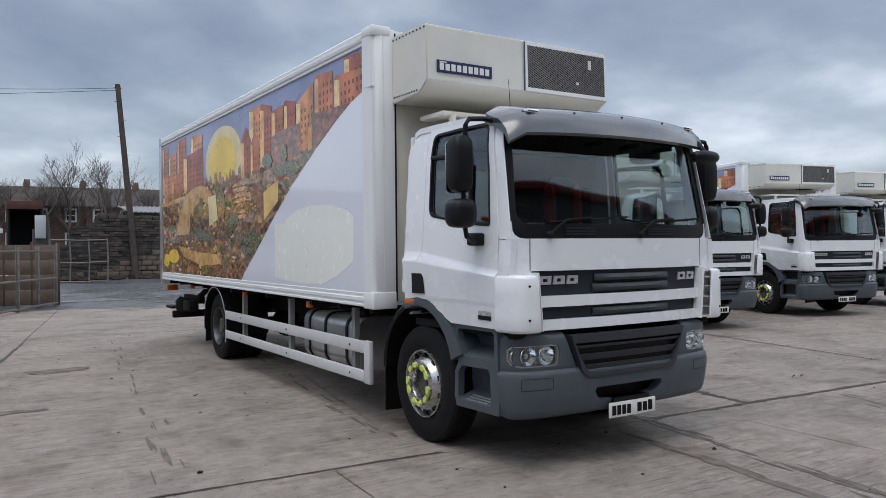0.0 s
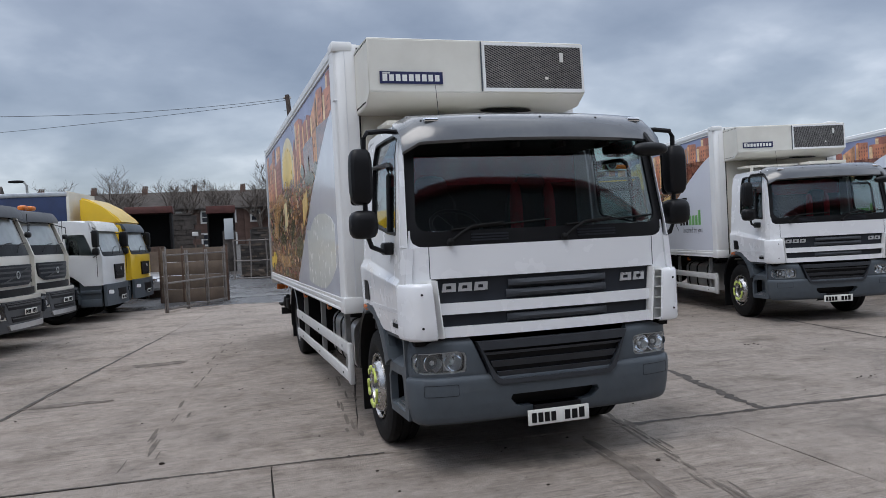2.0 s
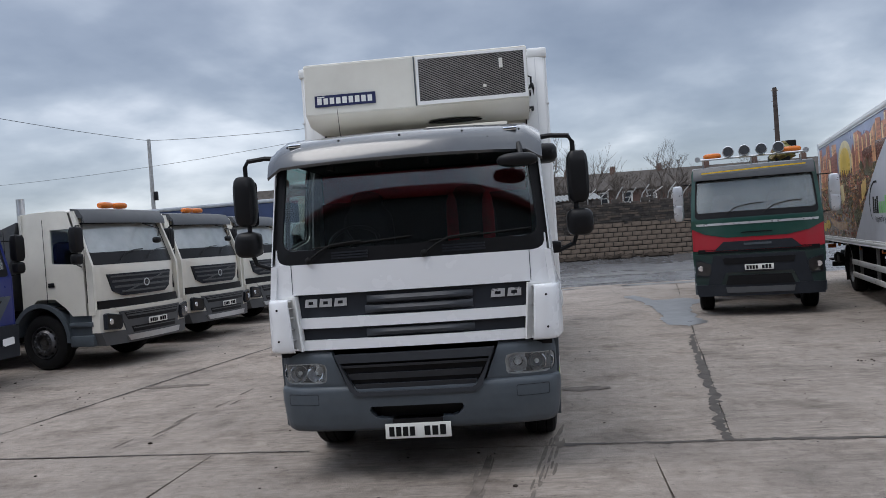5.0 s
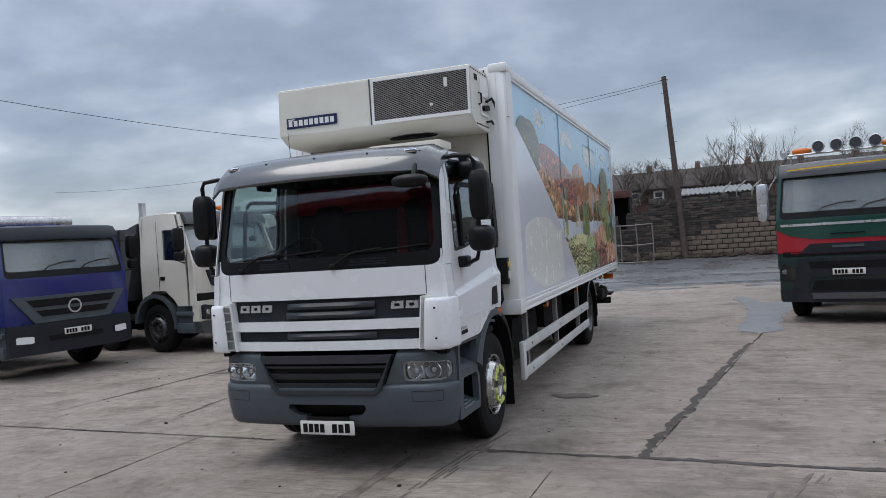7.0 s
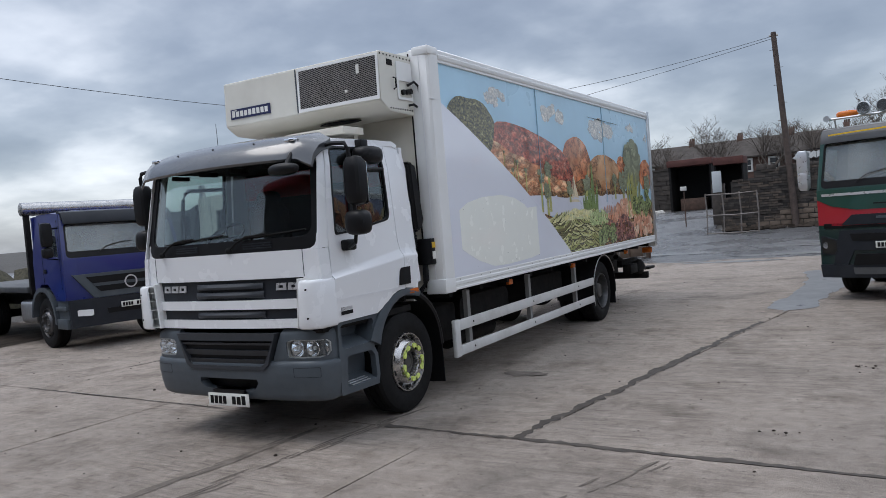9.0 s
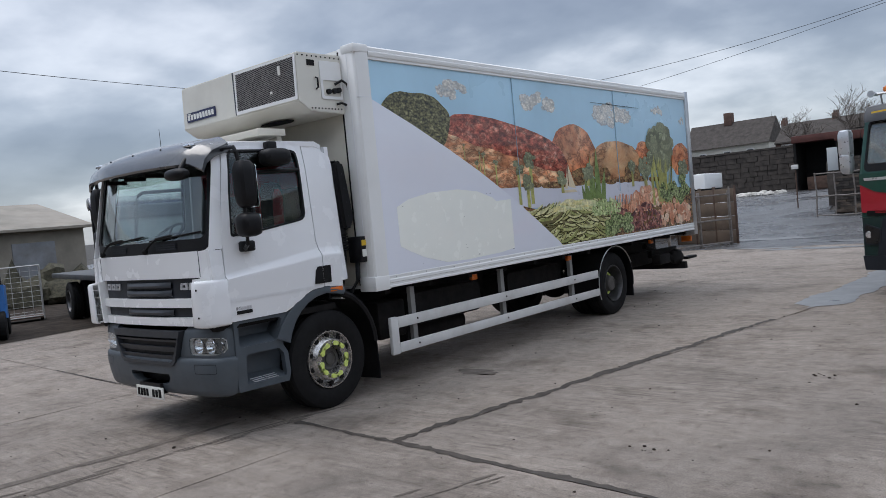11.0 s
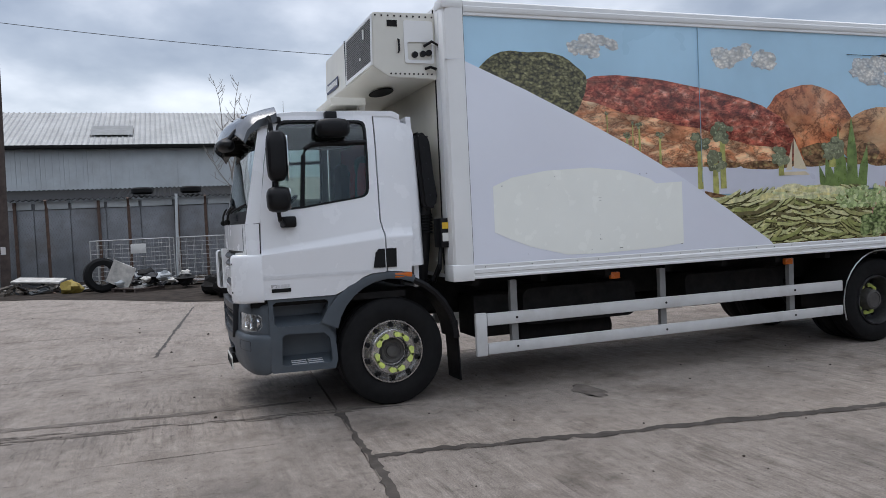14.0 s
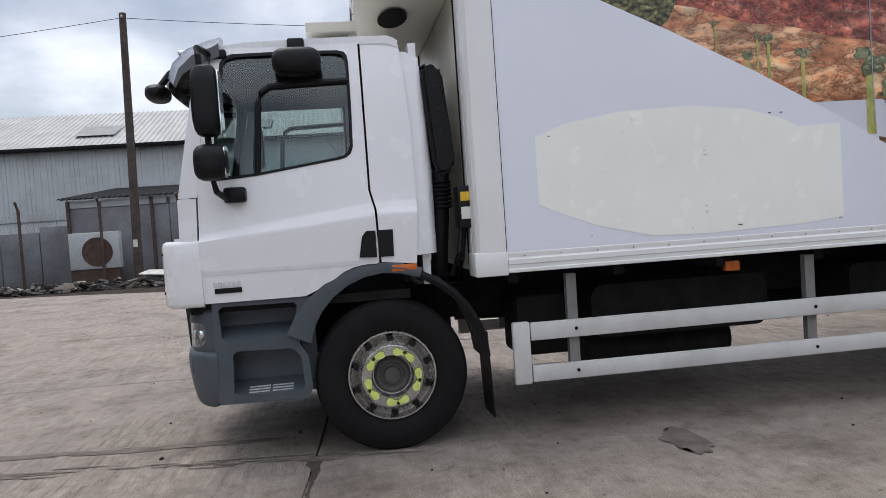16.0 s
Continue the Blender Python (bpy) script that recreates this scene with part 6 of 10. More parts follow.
    bm = prism(bm_new(), rounded(4.9, 6.3, 0.62, 0.98, 0.06), "x", -0.3, 0.9)
    part("equipment_box", bm, M_CHASSIS, T)
    bm = prism(bm_new(), rounded(-1.08, -0.5, 0.42, 0.98, 0.13, 5), "y", 2.75, 4.2)
    ft = part("fuel_tank", bm, M_ALU, T, "aluminium fuel tank with straps")
    for y in (3.0, 3.55, 4.0):
        part("tank_strap", prism(bm_new(), rounded(-1.09, -0.49, 0.41, 0.99, 0.135, 5), "y", y, y + 0.05), M_BLACK, ft, "black tank strap")
    lathe_c = lathe(bm_new(), [(0, 0.05), (0.06, 0.05), (0.061, 0.0001)], (-0.9, 2.95, 0.98), axis="z", seg=16)
    part("tank_cap", lathe_c, M_BLACK, ft)
    # side guards
    for s in (-1, 1):
        sg = part("side_guard", box(min(s * 1.2, s * 1.235), max(s * 1.2, s * 1.235), 2.325, 6.86, 0.675, 0.795, 0.008), M_RAIL, T, "white painted side guard rails")
        part("guard_rail", box(min(s * 1.2, s * 1.235), max(s * 1.2, s * 1.235), 2.325, 6.86, 0.395, 0.505, 0.008), M_RAIL, sg)
        bm = box(min(s * 1.19, s * 1.243), max(s * 1.19, s * 1.243), 2.2, 2.32, 0.385, 0.805, 0.015)
        part("guard_end", bm, M_RAIL, sg, "white rail end piece")
        for y in (2.6, 4.35, 6.1):
            part("guard_post", box(min(s * 1.14, s * 1.195), max(s * 1.14, s * 1.195), y, y + 0.07, 0.42, 1.1), M_POST, sg, "grey guard post")
        for y in (2.64, 4.39, 6.14):
            for z in (0.735, 0.45):
                part("guard_bolt", lathe(bm_new(), [(0, 0.012), (s * 0.006, 0.012)], (s * 1.235, y, z), seg=8), M_CHASSIS, sg)
        for y in (3.75, 6.05, 8.85):
            part("side_marker", box(min(s * 1.15, s * 1.2), max(s * 1.15, s * 1.2), y, y + 0.11, 1.03, 1.10, 0.01), M_ORANGE, T, "orange side marker lamp")
        # rear mudguard
        bm = bm_new()
        rows = []
        for i in range(17):
            a = radians(190 - 12.5 * i)
            rows.append([bm.verts.new((s * xx, 7.5 + rr * math.cos(a), 0.52 + rr * math.sin(a))) for xx, rr in ((1.2, 0.58), (1.2, 0.595), (0.55, 0.595), (0.55, 0.58))])
        for a, b in zip(rows, rows[1:]):
            for i in range(4):
                bm.faces.new((a[i], a[(i + 1) % 4], b[(i + 1) % 4], b[i]))
        bx(bm, min(s * 0.6, s * 1.18), max(s * 0.6, s * 1.18), 8.08, 8.1, 0.22, 0.6)
        part("rear_mudguard", bm, M_BLACK, T, "black rear mudguard")
        bm = bm_new()
        tube(bm, [(s * 1.205, 7.5 + 0.597 * math.cos(radians(200 - 11.5 * i)), 0.52 + 0.597 * math.sin(radians(200 - 11.5 * i))) for i in range(16)], 0.008, 6)
        part("mudguard_trim", bm, M_ALU, T)
        wheel(T, s * 1.135, 1.39, 0.511, s)
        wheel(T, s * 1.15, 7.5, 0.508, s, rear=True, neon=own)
    # rear underrun and folded tail lift
    bm = bm_new()
    bx(bm, -1.15, 1.15, 10.35, 10.47, 0.42, 0.55, 0.01)
    for s in (-1, 1):
        bx(bm, min(s * 0.4, s * 0.5), max(s * 0.4, s * 0.5), 9.3, 10.5, 0.55, 0.8)
        bx(bm, min(s * 0.8, s * 0.9), max(s * 0.8, s * 0.9), 9.5, 10.6, 0.72, 0.85, 0.01)
        tube(bm, [(s * 0.85, 9.3, 0.95), (s * 0.85, 10.3, 0.65)], 0.05, 10)
        blob(bm, (s * 1.0, 10.3, 0.66), (0.12, 0.25, 0.14), 12, 8, 0.3, 3)
        bx(bm, min(s * 0.95, s * 1.12), max(s * 0.95, s * 1.12), 9.35, 9.8, 0.6, 0.78, 0.02)
        bx(bm, min(s * 1.0, s * 1.15), max(s * 1.0, s * 1.15), 10.5, 10.95, 0.58, 0.63, 0.01)
    part("tail_lift", bm, M_CHASSIS, T, "folded dark metal tail lift")
    part("rear_sill", box(-1.28, 1.28, 10.62, 10.78, 1.05, 1.2, 0.01), M_ALU, T)
    for x in (-1.1, 1.1):
        part("tail_lamp", box(x - 0.1, x + 0.1, 10.6, 10.66, 0.92, 1.03, 0.01), M_ORANGE, T, "rear lamp cluster")
    return T


LORRY = fridge_lorry(pose(4.443, 4.54, 0), "white refrigerated box lorry with printed vegetable murals parked on concrete")


# ---- other lorries ----
def hgv(m, name, label, paint, style, roof=2.95, w=1.2, group=""):
    """A working lorry with a high cab; its nose at the origin looks to -y."""
    T = thing(name, m, label, "lorry", group)
    ws0, ws1 = style["screen"]
    low = style["low"]
    p1, p2 = paint

    def hx(z):
        return w - 0.05 * max(0, (z - ws0)) / (roof - ws0) * 1.6

    rake = style["rake"]

    def fr(u, v, d):
        k = max(0, v - ws0)
        return Vector((u * hx(v) / w, 0.02 + nose(u * 1.1 / w, style.get("bow", 0.12)) + k * rake + d, v))
    XX = tuple(-w + 0.2 * w * i for i in range(1, 10))
    # front with its screen opening
    scr = rounded(-w + 0.07, w - 0.07, ws0 + 0.03, ws1, 0.08, 3)
    bm = plate(bm_new(), [(-w, low), (w, low), (w, roof - 0.1), (-w, roof - 0.1)], [scr], 0.05, fr, XX, (ws0, ws0 + 0.3, ws0 + 0.6))
    part("cab_front", bm, p1, T, style["front_label"])
    bm = plate(bm_new(), scr, [], 0.006, lambda u, v, d: fr(u, v, d + 0.012), XX)
    g = part("windscreen", bm, style.get("glass", M_SHEENGLASS), T, "tinted windscreen"); g.visible_shadow = False
    inner = rounded(-w + 0.10, w - 0.10, ws0 + style.get("sill", 0.17), ws1 - 0.03, 0.06, 3)
    bm = plate(bm_new(), scr, [inner], 0.008, lambda u, v, d: fr(u, v, d - 0.006), XX)
    part("screen_border", bm, M_BLACK, T, "black screen border")
    depth = style.get("depth", 1.75)
    for s in (-1, 1):
        q = [(0.13, low), (0.62, low), (0.75, 1.12), (1.0, 1.3), (depth - 0.35, 1.3), (depth - 0.1, 1.12), (depth, 1.12), (depth, roof - 0.06), (0.13 + (roof - ws0) * rake, roof - 0.08), (0.13, ws0)]
        win = [(0.34, ws0 + 0.06), (1.02, ws0 + 0.10), (1.06, ws1 - 0.1), (0.36 + rake * 0.7, ws1 - 0.1)]
        bm = plate(bm_new(), q, [win], 0.05, lambda u, v, d, s=s: Vector((s * (hx(v) - d - 0.15 * max(0, 0.25 - u)), u, v)), (0.25,), (ws0, ws0 + 0.3, ws0 + 0.6))
        part("cab_side", bm, p1, T)
        bm = plate(bm_new(), win, [], 0.005, lambda u, v, d, s=s: Vector((s * (hx(v) - d - 0.02), u, v)))
        g = part("side_window", bm, M_SIDEGLASS, T, "tinted side window"); g.visible_shadow = False
        fx = s * (hx(1.5) + 0.002)
        bm = bm_new()
        for y in (1.16, 0.26):
            prism(bm, [(y, 1.2), (y + 0.012, 1.2), (y + 0.012, roof - 0.2), (y, roof - 0.2)], "x", fx, fx + s * 0.002)
        bx(bm, min(fx, fx + s * 0.02), max(fx, fx + s * 0.02), 0.98, 1.12, 1.52, 1.6, 0.01)
        part("door_seam", bm, M_BLACK, T, "door gap and handle")
        # arch and front wheel
        bm = bm_new()
        rows = []
        for i in range(13):
            a = radians(185 - 15 * i)
            rows.append([bm.verts.new((s * xx, 1.38 + rr * math.cos(a), 0.56 + rr * math.sin(a))) for xx, rr in ((w + 0.01, 0.68), (w + 0.01, 0.60), (w - 0.35, 0.60), (w - 0.35, 0.66))])
        for a, b in zip(rows, rows[1:]):
            for i in range(4):
                bm.faces.new((a[i], a[(i + 1) % 4], b[(i + 1) % 4], b[i]))
        bm.faces.new(rows[0]); bm.faces.new(list(reversed(rows[-1])))
        part("wheel_arch", bm, style["plastic"], T)
        bm = bm_new()
        bx(bm, min(s * (w - 0.2), s * w), max(s * (w - 0.2), s * w), 0.2, 0.72, 0.42, 0.62, 0.02)
        bx(bm, min(s * (w - 0.3), s * (w - 0.06)), max(s * (w - 0.3), s * (w - 0.06)), 0.2, 0.75, 0.6, 1.1)
        bx(bm, min(s * (w - 0.15), s * w), max(s * (w - 0.15), s * w), 0.2, 0.72, 0.78, 0.86, 0.01)
        part("cab_step", bm, style["plastic"], T, "plastic cab steps")
        wheel(T, s * (w - 0.05), 1.38, 0.51, s, neon=False, dull=True)
        # mirrors
        if s in style.get("mirror_sides", (-1, 1)):
            bm = tube(bm_new(), [(s * (w - 0.06), 0.4, roof - 0.35), (s * (w + 0.2), 0.22, roof - 0.36), (s * (w + 0.22), 0.22, ws0 + 0.05), (s * (w - 0.02), 0.36, ws0 + 0.02)], 0.017, 6)
            arm = part("mirror_arm", bm, M_BLACK, T)
            bm = blob(bm_new(), (s * (w + 0.22), 0.22, ws0 + 0.5), (0.1, 0.08, 0.23), 16, 12, power=6)
            blob(bm, (s * (w + 0.22), 0.22, ws0 + (0.16 if style.get("mirror") is None else 0.22)), (0.1, 0.08, 0.1 if style.get("mirror") is None else 0.2), 14, 10, power=4)
            part("mirror", bm, style.get("mirror", M_BLACK), arm, "door mirror housings")
        # headlamp
        za, zb, xa, xb = style["lamp"]
        lp = style.get("lamp_out", 0.075)
        tilt = style.get("lamp_tilt", 0.02)
        hb = [(s * xa, za + tilt), (s * (xa + 0.05), za), (s * xb, za + 0.02), (s * xb, zb - 0.02), (s * (xb - 0.04), zb), (s * xa, zb - tilt)]
        bm = plate(bm_new(), hb, [], 0.07, lambda u, v, d: Vector((u, -lp + nose(u, 0.13) + d, v)), XX)
        h = part("headlight", bm, M_DARK, T, "headlight in a dark bezel")
        mu, mv = s * (xa + xb) / 2, (za + zb) / 2
        bm = plate(bm_new(), [(u + (mu - u) * 0.16, v + (mv - v) * 0.16) for u, v in hb], [], 0.01, lambda u, v, d: Vector((u, -lp - 0.006 + nose(u, 0.13) + d, v)), XX)
        part("lamp_lens", bm, style.get("lens", M_CHROME), h, "lamp lens")
        for k in (0.7,) if style.get("lens") else ():
            cx = s * (xa + (xb - xa) * k)
            part("reflector", lathe(bm_new(), [(-0.004, 0.05), (0.004, 0.055), (0.01, 0.05)], (cx, -lp - 0.008 + nose(cx, 0.13), mv), axis="y", seg=16), M_CHROME, h, "round lamp reflector")
    # roof, back, floor
    bm = bm_new()
    rows = []
    y0 = 0.1 + (roof - ws0) * rake
    for y, z in ((y0, roof - 0.11), (y0 + 0.12, roof - 0.02), (y0 + 0.5, roof), (depth - 0.2, roof), (depth, roof - 0.06)):
        rows.append([bm.verts.new((hx(roof) * (-1 + 2 * i / 10), y + 0.1 * (abs(i - 5) / 5) ** 3 * (y < 0.6), z - 0.05 * (abs(i - 5) / 5) ** 5)) for i in range(11)])
    for a, b in zip(rows, rows[1:]):
        for i in range(10):
            bm.faces.new((a[i], a[i + 1], b[i + 1], b[i]))
    r = bmesh.ops.extrude_face_region(bm, geom=bm.faces[:])
    for v in [q for q in r["geom"] if isinstance(q, bmesh.types.BMVert)]:
        v.co.z -= 0.05
    part("roof", bm, p1, T)
    part("cab_back", box(-w + 0.03, w - 0.03, depth - 0.06, depth, 1.12, roof - 0.08), p1, T)
    part("cab_floor", box(-w + 0.06, w - 0.06, 0.2, depth, 1.1, 1.16), M_CHASSIS, T)
    bm = prism(bm_new(), [(0.2, 1.3), (0.6, 1.3), (0.62, ws0 - 0.02), (0.24, ws0 + 0.06)], "x", -w + 0.08, w - 0.08)
    part("dashboard", bm, M_CHARCOAL, T)
    for cx in (-0.55, 0.55):
        bm = blob(bm_new(), (cx, 1.35, ws0 + 0.1), (0.25, 0.1, 0.42), 12, 8, power=4)
        blob(bm, (cx, 1.1, ws0 - 0.28), (0.26, 0.26, 0.1), 12, 8, power=4)
        part("seat", bm, M_CHARCOAL, T, "dark cab seat")
    # visor
    vz = ws1
    bm = bm_new()
    rows = []
    for i in range(13):
        x = -w + 0.04 + (2 * w - 0.08) * i / 12
        dy = nose(x * 1.1 / w, 0.14)
        b0 = (vz - ws0) * rake
        rows.append([bm.verts.new((x * hx(vz) / w, a + dy + b0, b)) for a, b in ((0.2, roof - 0.03), (0.02, roof - 0.06), (-0.09, vz + 0.08), (-0.1, vz - 0.02), (-0.08, vz - 0.02), (-0.05, vz + 0.06), (0.2, roof - 0.12))])
    for a, b in zip(rows, rows[1:]):
        for i in range(7):
            bm.faces.new((a[i], a[(i + 1) % 7], b[(i + 1) % 7], b[i]))
    bm.faces.new(rows[0]); bm.faces.new(list(reversed(rows[-1])))
    part("sun_visor", bm, style["visor"], T, "dark sun visor")
    # wipers
    for x0 in (-0.55, 0.15):
        a, b = fr(x0, ws0 + 0.1, -0.03), fr(x0 + 0.45, ws0 + 0.28, -0.02)
        part("wiper", tube(bm_new(), [a, a.lerp(b, 0.4) + Vector((0, 0, 0.05)), b, b + Vector((0.25, 0.02, 0.01))], 0.01, 6), M_BLACK, T)
    # nose bands: (z0, z1, half width low, half width high, material, proud, label)
    for z0, z1, xa, xb, mt, pr, lb in style["bands"]:
        bm = plate(bm_new(), [(-xa, z0), (xa, z0), (xb, z1), (-xb, z1)], [], 0.07 + max(0, pr - 0.08), lambda u, v, d: Vector((u, 0.012 + nose(u * 1.1 / w, style.get("bow", 0.12)) + d - pr, v)), XX)
        part("nose_band", bm, mt, T, lb)
    for poly, mt, pr, lb in style.get("panels", ()):
        bm = plate(bm_new(), poly, [], 0.06, lambda u, v, d: Vector((u, 0.012 + nose(u * 1.1 / w, style.get("bow", 0.12)) + d - pr, v)), XX)
        part("nose_panel", bm, mt, T, lb)
    for z, xa, h, mt in style["slats"]:
        bm = plate(bm_new(), [(-xa, z), (xa, z), (xa, z + h), (-xa, z + h)], [], 0.04, lambda u, v, d: Vector((u, 0.012 + nose(u * 1.1 / w, style.get("bow", 0.12)) + d - 0.045, v)), XX)
        part("grille_slat", bm, mt, T)
    for z, xa, h, mt in style.get("proud_slats", ()):
        bm = plate(bm_new(), [(-xa, z), (xa, z), (xa, z + h), (-xa, z + h)], [], 0.02, lambda u, v, d: Vector((u, 0.012 + nose(u * 1.1 / w, style.get("bow", 0.12)) + d - style.get("slat_out", 0.135), v)), XX)
        part("grille_slat", bm, mt, T)
    if style.get("emblem"):
        ez, er = style["emblem"]
        bm = lathe(bm_new(), [(-0.062, er), (-0.05, er), (-0.05, er * 0.78), (-0.062, er * 0.78)], (0, 0.012, ez), axis="y", seg=24, closed=True)
        em = part("emblem", bm, M_LETTER, T, "round chrome emblem")
        if style.get("bar"):
            bm = plate(bm_new(), [(-0.55, 1.36), (-0.50, 1.35), (0.5, 1.61), (0.45, 1.62)], [], 0.012, lambda u, v, d: Vector((u, -0.045 + nose(u * 1.1 / w, 0.12) + d, v)), XX)
            part("emblem_bar", bm, P_GREYV, em, "slanting grey bar")
    # plate
    pz = style["plate"]
    py = -0.035 + 0.012 - style.get("bumper_out", 0.06)
    npl = part("number_plate", box(-0.26, 0.26, py - 0.008, py, pz - 0.055, pz + 0.055, 0.003), M_PLATE, T, "white number plate")
    bm = bm_new()
    rr = random.Random(3)
    bars(bm, py - 0.009, -0.23, -0.01, pz - 0.038, pz + 0.038, 4, rr)
    bars(bm, py - 0.009, 0.05, 0.23, pz - 0.038, pz + 0.038, 3, rr)
    stuffed(part("plate_print", bm, M_INK, npl))
    # chassis and rear wheels
    L = style["length"]
    bm = bm_new()
    for s in (-1, 1):
        bx(bm, min(s * 0.38, s * 0.46), max(s * 0.38, s * 0.46), 0.5, L, 0.75, 1.0)
    bx(bm, -0.9, 0.9, 1.3, 1.46, 0.42, 0.56)
    bx(bm, -0.5, 0.5, 0.5, 1.8, 0.6, 1.1)
    for y in style["axles"]:
        tube(bm, [(-0.9, y, 0.5), (0.9, y, 0.5)], 0.1, 10)
    part("chassis", bm, M_CHASSIS, T, "dark ladder chassis")
    for y in style["axles"]:
        for s in (-1, 1):
            wheel(T, s * (w - 0.03), y, 0.51, s, rear=y > 3.2, neon=False, dull=True)
    for s in (-1, 1):
        bm = prism(bm_new(), rounded(min(s * 0.55, s * 1.1), max(s * 0.55, s * 1.1), 0.45, 0.95, 0.1, 3), "y", 2.1 if len(style["axles"]) < 3 else 4.0, 3.0 if len(style["axles"]) < 3 else 4.7)
        part("side_tank", bm, M_ALU, T, "metal side tank")
    return T


def paint(name, c, dirt=0.2):
    return mat(name, c, 0.32, var=0.04, scale=1.8, dirt=dirt, dirt_color=(0.2, 0.17, 0.14), coat=0.4)


P_CREAM = paint("cream_paint", (0.66, 0.635, 0.565))
P_BLUE = paint("deep_blue_paint", (0.009, 0.018, 0.14), 0.08)
P_GREEN = paint("dark_green_paint", (0.008, 0.055, 0.042), 0.1)
P_GREEN2 = paint("shaded_green_plastic", (0.012, 0.03, 0.028), 0.15)
P_REDP = paint("red_paint", (0.36, 0.012, 0.025), 0.08)
P_WHITE2 = paint("white_cab_paint", (0.66, 0.67, 0.67))
P_YELLOW = paint("yellow_paint", (0.72, 0.46, 0.015), 0.12)
P_CURTAIN = mat("navy_curtain", (0.015, 0.03, 0.09), 0.5, var=0.2, scale=3.0)
P_TIP = mat("tipper_steel", (0.06, 0.063, 0.067), 0.55, var=0.25, scale=3.0, dirt=0.4)
P_GREYV = mat("grey_visor", (0.07, 0.073, 0.078), 0.45, var=0.1, scale=4.0)
P_AMBER = mat("amber_beacon", (0.62, 0.16, 0.02), 0.25, var=0.1)

M_SMOKE = mat("smoked_lens", (0.03, 0.028, 0.027), 0.12, var=0.2, coat=0.6)
cream_style = dict(screen=(1.84, 2.66), low=0.98, rake=0.34, bow=0.24, plastic=M_GREY, visor=P_GREYV, glass=M_BRIGHTSHEENGLASS, mirror_sides=(-1,), front_label="cream cab front", lamp=(0.69, 1.0, 0.83, 1.14), plate=0.775,
                   bands=[(0.42, 0.66, 1.10, 1.17, P_GREYV, 0.20, "grey lower bumper"), (0.66, 1.07, 1.18, 1.17, P_CREAM, 0.18, "cream bumper corner"), (0.60, 1.0, 0.70, 0.84, P_GREYV, 0.205, "grey bumper middle"), (0.84, 0.975, 0.68, 0.76, M_BLACK, 0.208, "black grille slot"), (0.60, 0.71, 0.58, 0.62, M_BLACK, 0.209, ""), (0.46, 0.56, 0.68, 0.74, M_ALU, 0.235, "metal bumper lip"), (1.01, 1.075, 0.86, 0.90, P_CREAM, 0.19, "cream bumper top"), (1.07, 1.22, 1.12, 1.06, M_BLACK, 0.06, "black gap under the cab"), (1.28, 1.38, 0.58, 0.78, M_DARK, 0.03, "dark upper grille"), (1.38, 1.69, 0.78, 0.87, M_DARK, 0.03, "dark upper grille")],
                   slat_out=0.215,
                   slats=[(1.335, 0.60, 0.035, P_GREYV), (1.43, 0.76, 0.04, P_GREYV), (1.53, 0.80, 0.04, P_GREYV), (1.625, 0.82, 0.03, P_GREYV)], proud_slats=[(0.895, 0.7, 0.03, P_GREYV), (0.945, 0.72, 0.018, P_GREYV), (0.66, 0.58, 0.018, P_GREYV)], lens=M_SMOKE, lamp_out=0.205, lamp_tilt=0.05, sill=0.26, bumper_out=0.22, emblem=(1.49, 0.075), length=8.2, axles=(3.1, 6.0, 7.3), depth=1.75, bar=True)
green_style = dict(cream_style, slat_out=0.135, bow=0.12, rake=0.20, glass=M_SHEENGLASS, mirror_sides=(-1, 1), bar=False, proud_slats=(), lens=M_SMOKE, lamp_out=0.085, lamp_tilt=0.08, sill=0.15, screen=(1.9, 2.72), low=1.0, front_label="dark green cab front", plate=0.95, lamp=(0.78, 1.12, 0.86, 1.15), visor=P_GREYV, mirror=M_LETTER,
                   bands=[(0.40, 0.62, 1.14, 1.17, M_DARK, 0.10, "dark bumper"), (0.62, 1.22, 1.17, 1.17, P_GREEN2, 0.05, "dark green bumper corner"), (0.62, 0.80, 0.62, 0.56, M_BLACK, 0.115, ""), (0.46, 0.57, 0.60, 0.62, P_GREYV, 0.12, "grey skid plate"), (1.02, 1.14, 0.62, 0.66, M_BLACK, 0.085, "black grille slot"), (1.24, 1.32, 1.1, 1.1, M_BLACK, 0.02, ""),
                          (1.79, 1.835, 1.10, 1.11, M_LETTER, 0.038, "silver nose strip")],
                   panels=[([(-1.19, 1.30), (-0.85, 1.28), (0.85, 1.28), (1.19, 1.30), (1.19, 1.74), (-1.19, 1.74)], P_REDP, 0.02, "red nose panel"),
                           ([(-1.19, 1.74), (-0.95, 1.62), (-0.55, 1.54), (0.55, 1.54), (0.95, 1.62), (1.19, 1.74), (1.19, 1.9), (-1.19, 1.9)], P_GREEN, 0.03, "green upper nose panel"),
                           ([(-0.80, 1.29), (0.80, 1.29), (0.62, 1.46), (-0.62, 1.46)], M_DARK, 0.035, "dark nose vent"),
                           ([(-0.95, 0.60), (-0.72, 0.60), (-0.60, 0.86), (0.60, 0.86), (0.72, 0.60), (0.95, 0.60), (0.82, 1.2), (-0.82, 1.2)], M_DARK, 0.075, "dark grey bumper middle")],
                   slats=[(1.38, 0.25, 0.04, M_GREY), (1.62, 0.28, 0.02, M_BLACK)], emblem=None, axles=(3.1, 6.0, 7.3), length=8.4, bumper_out=0.075)
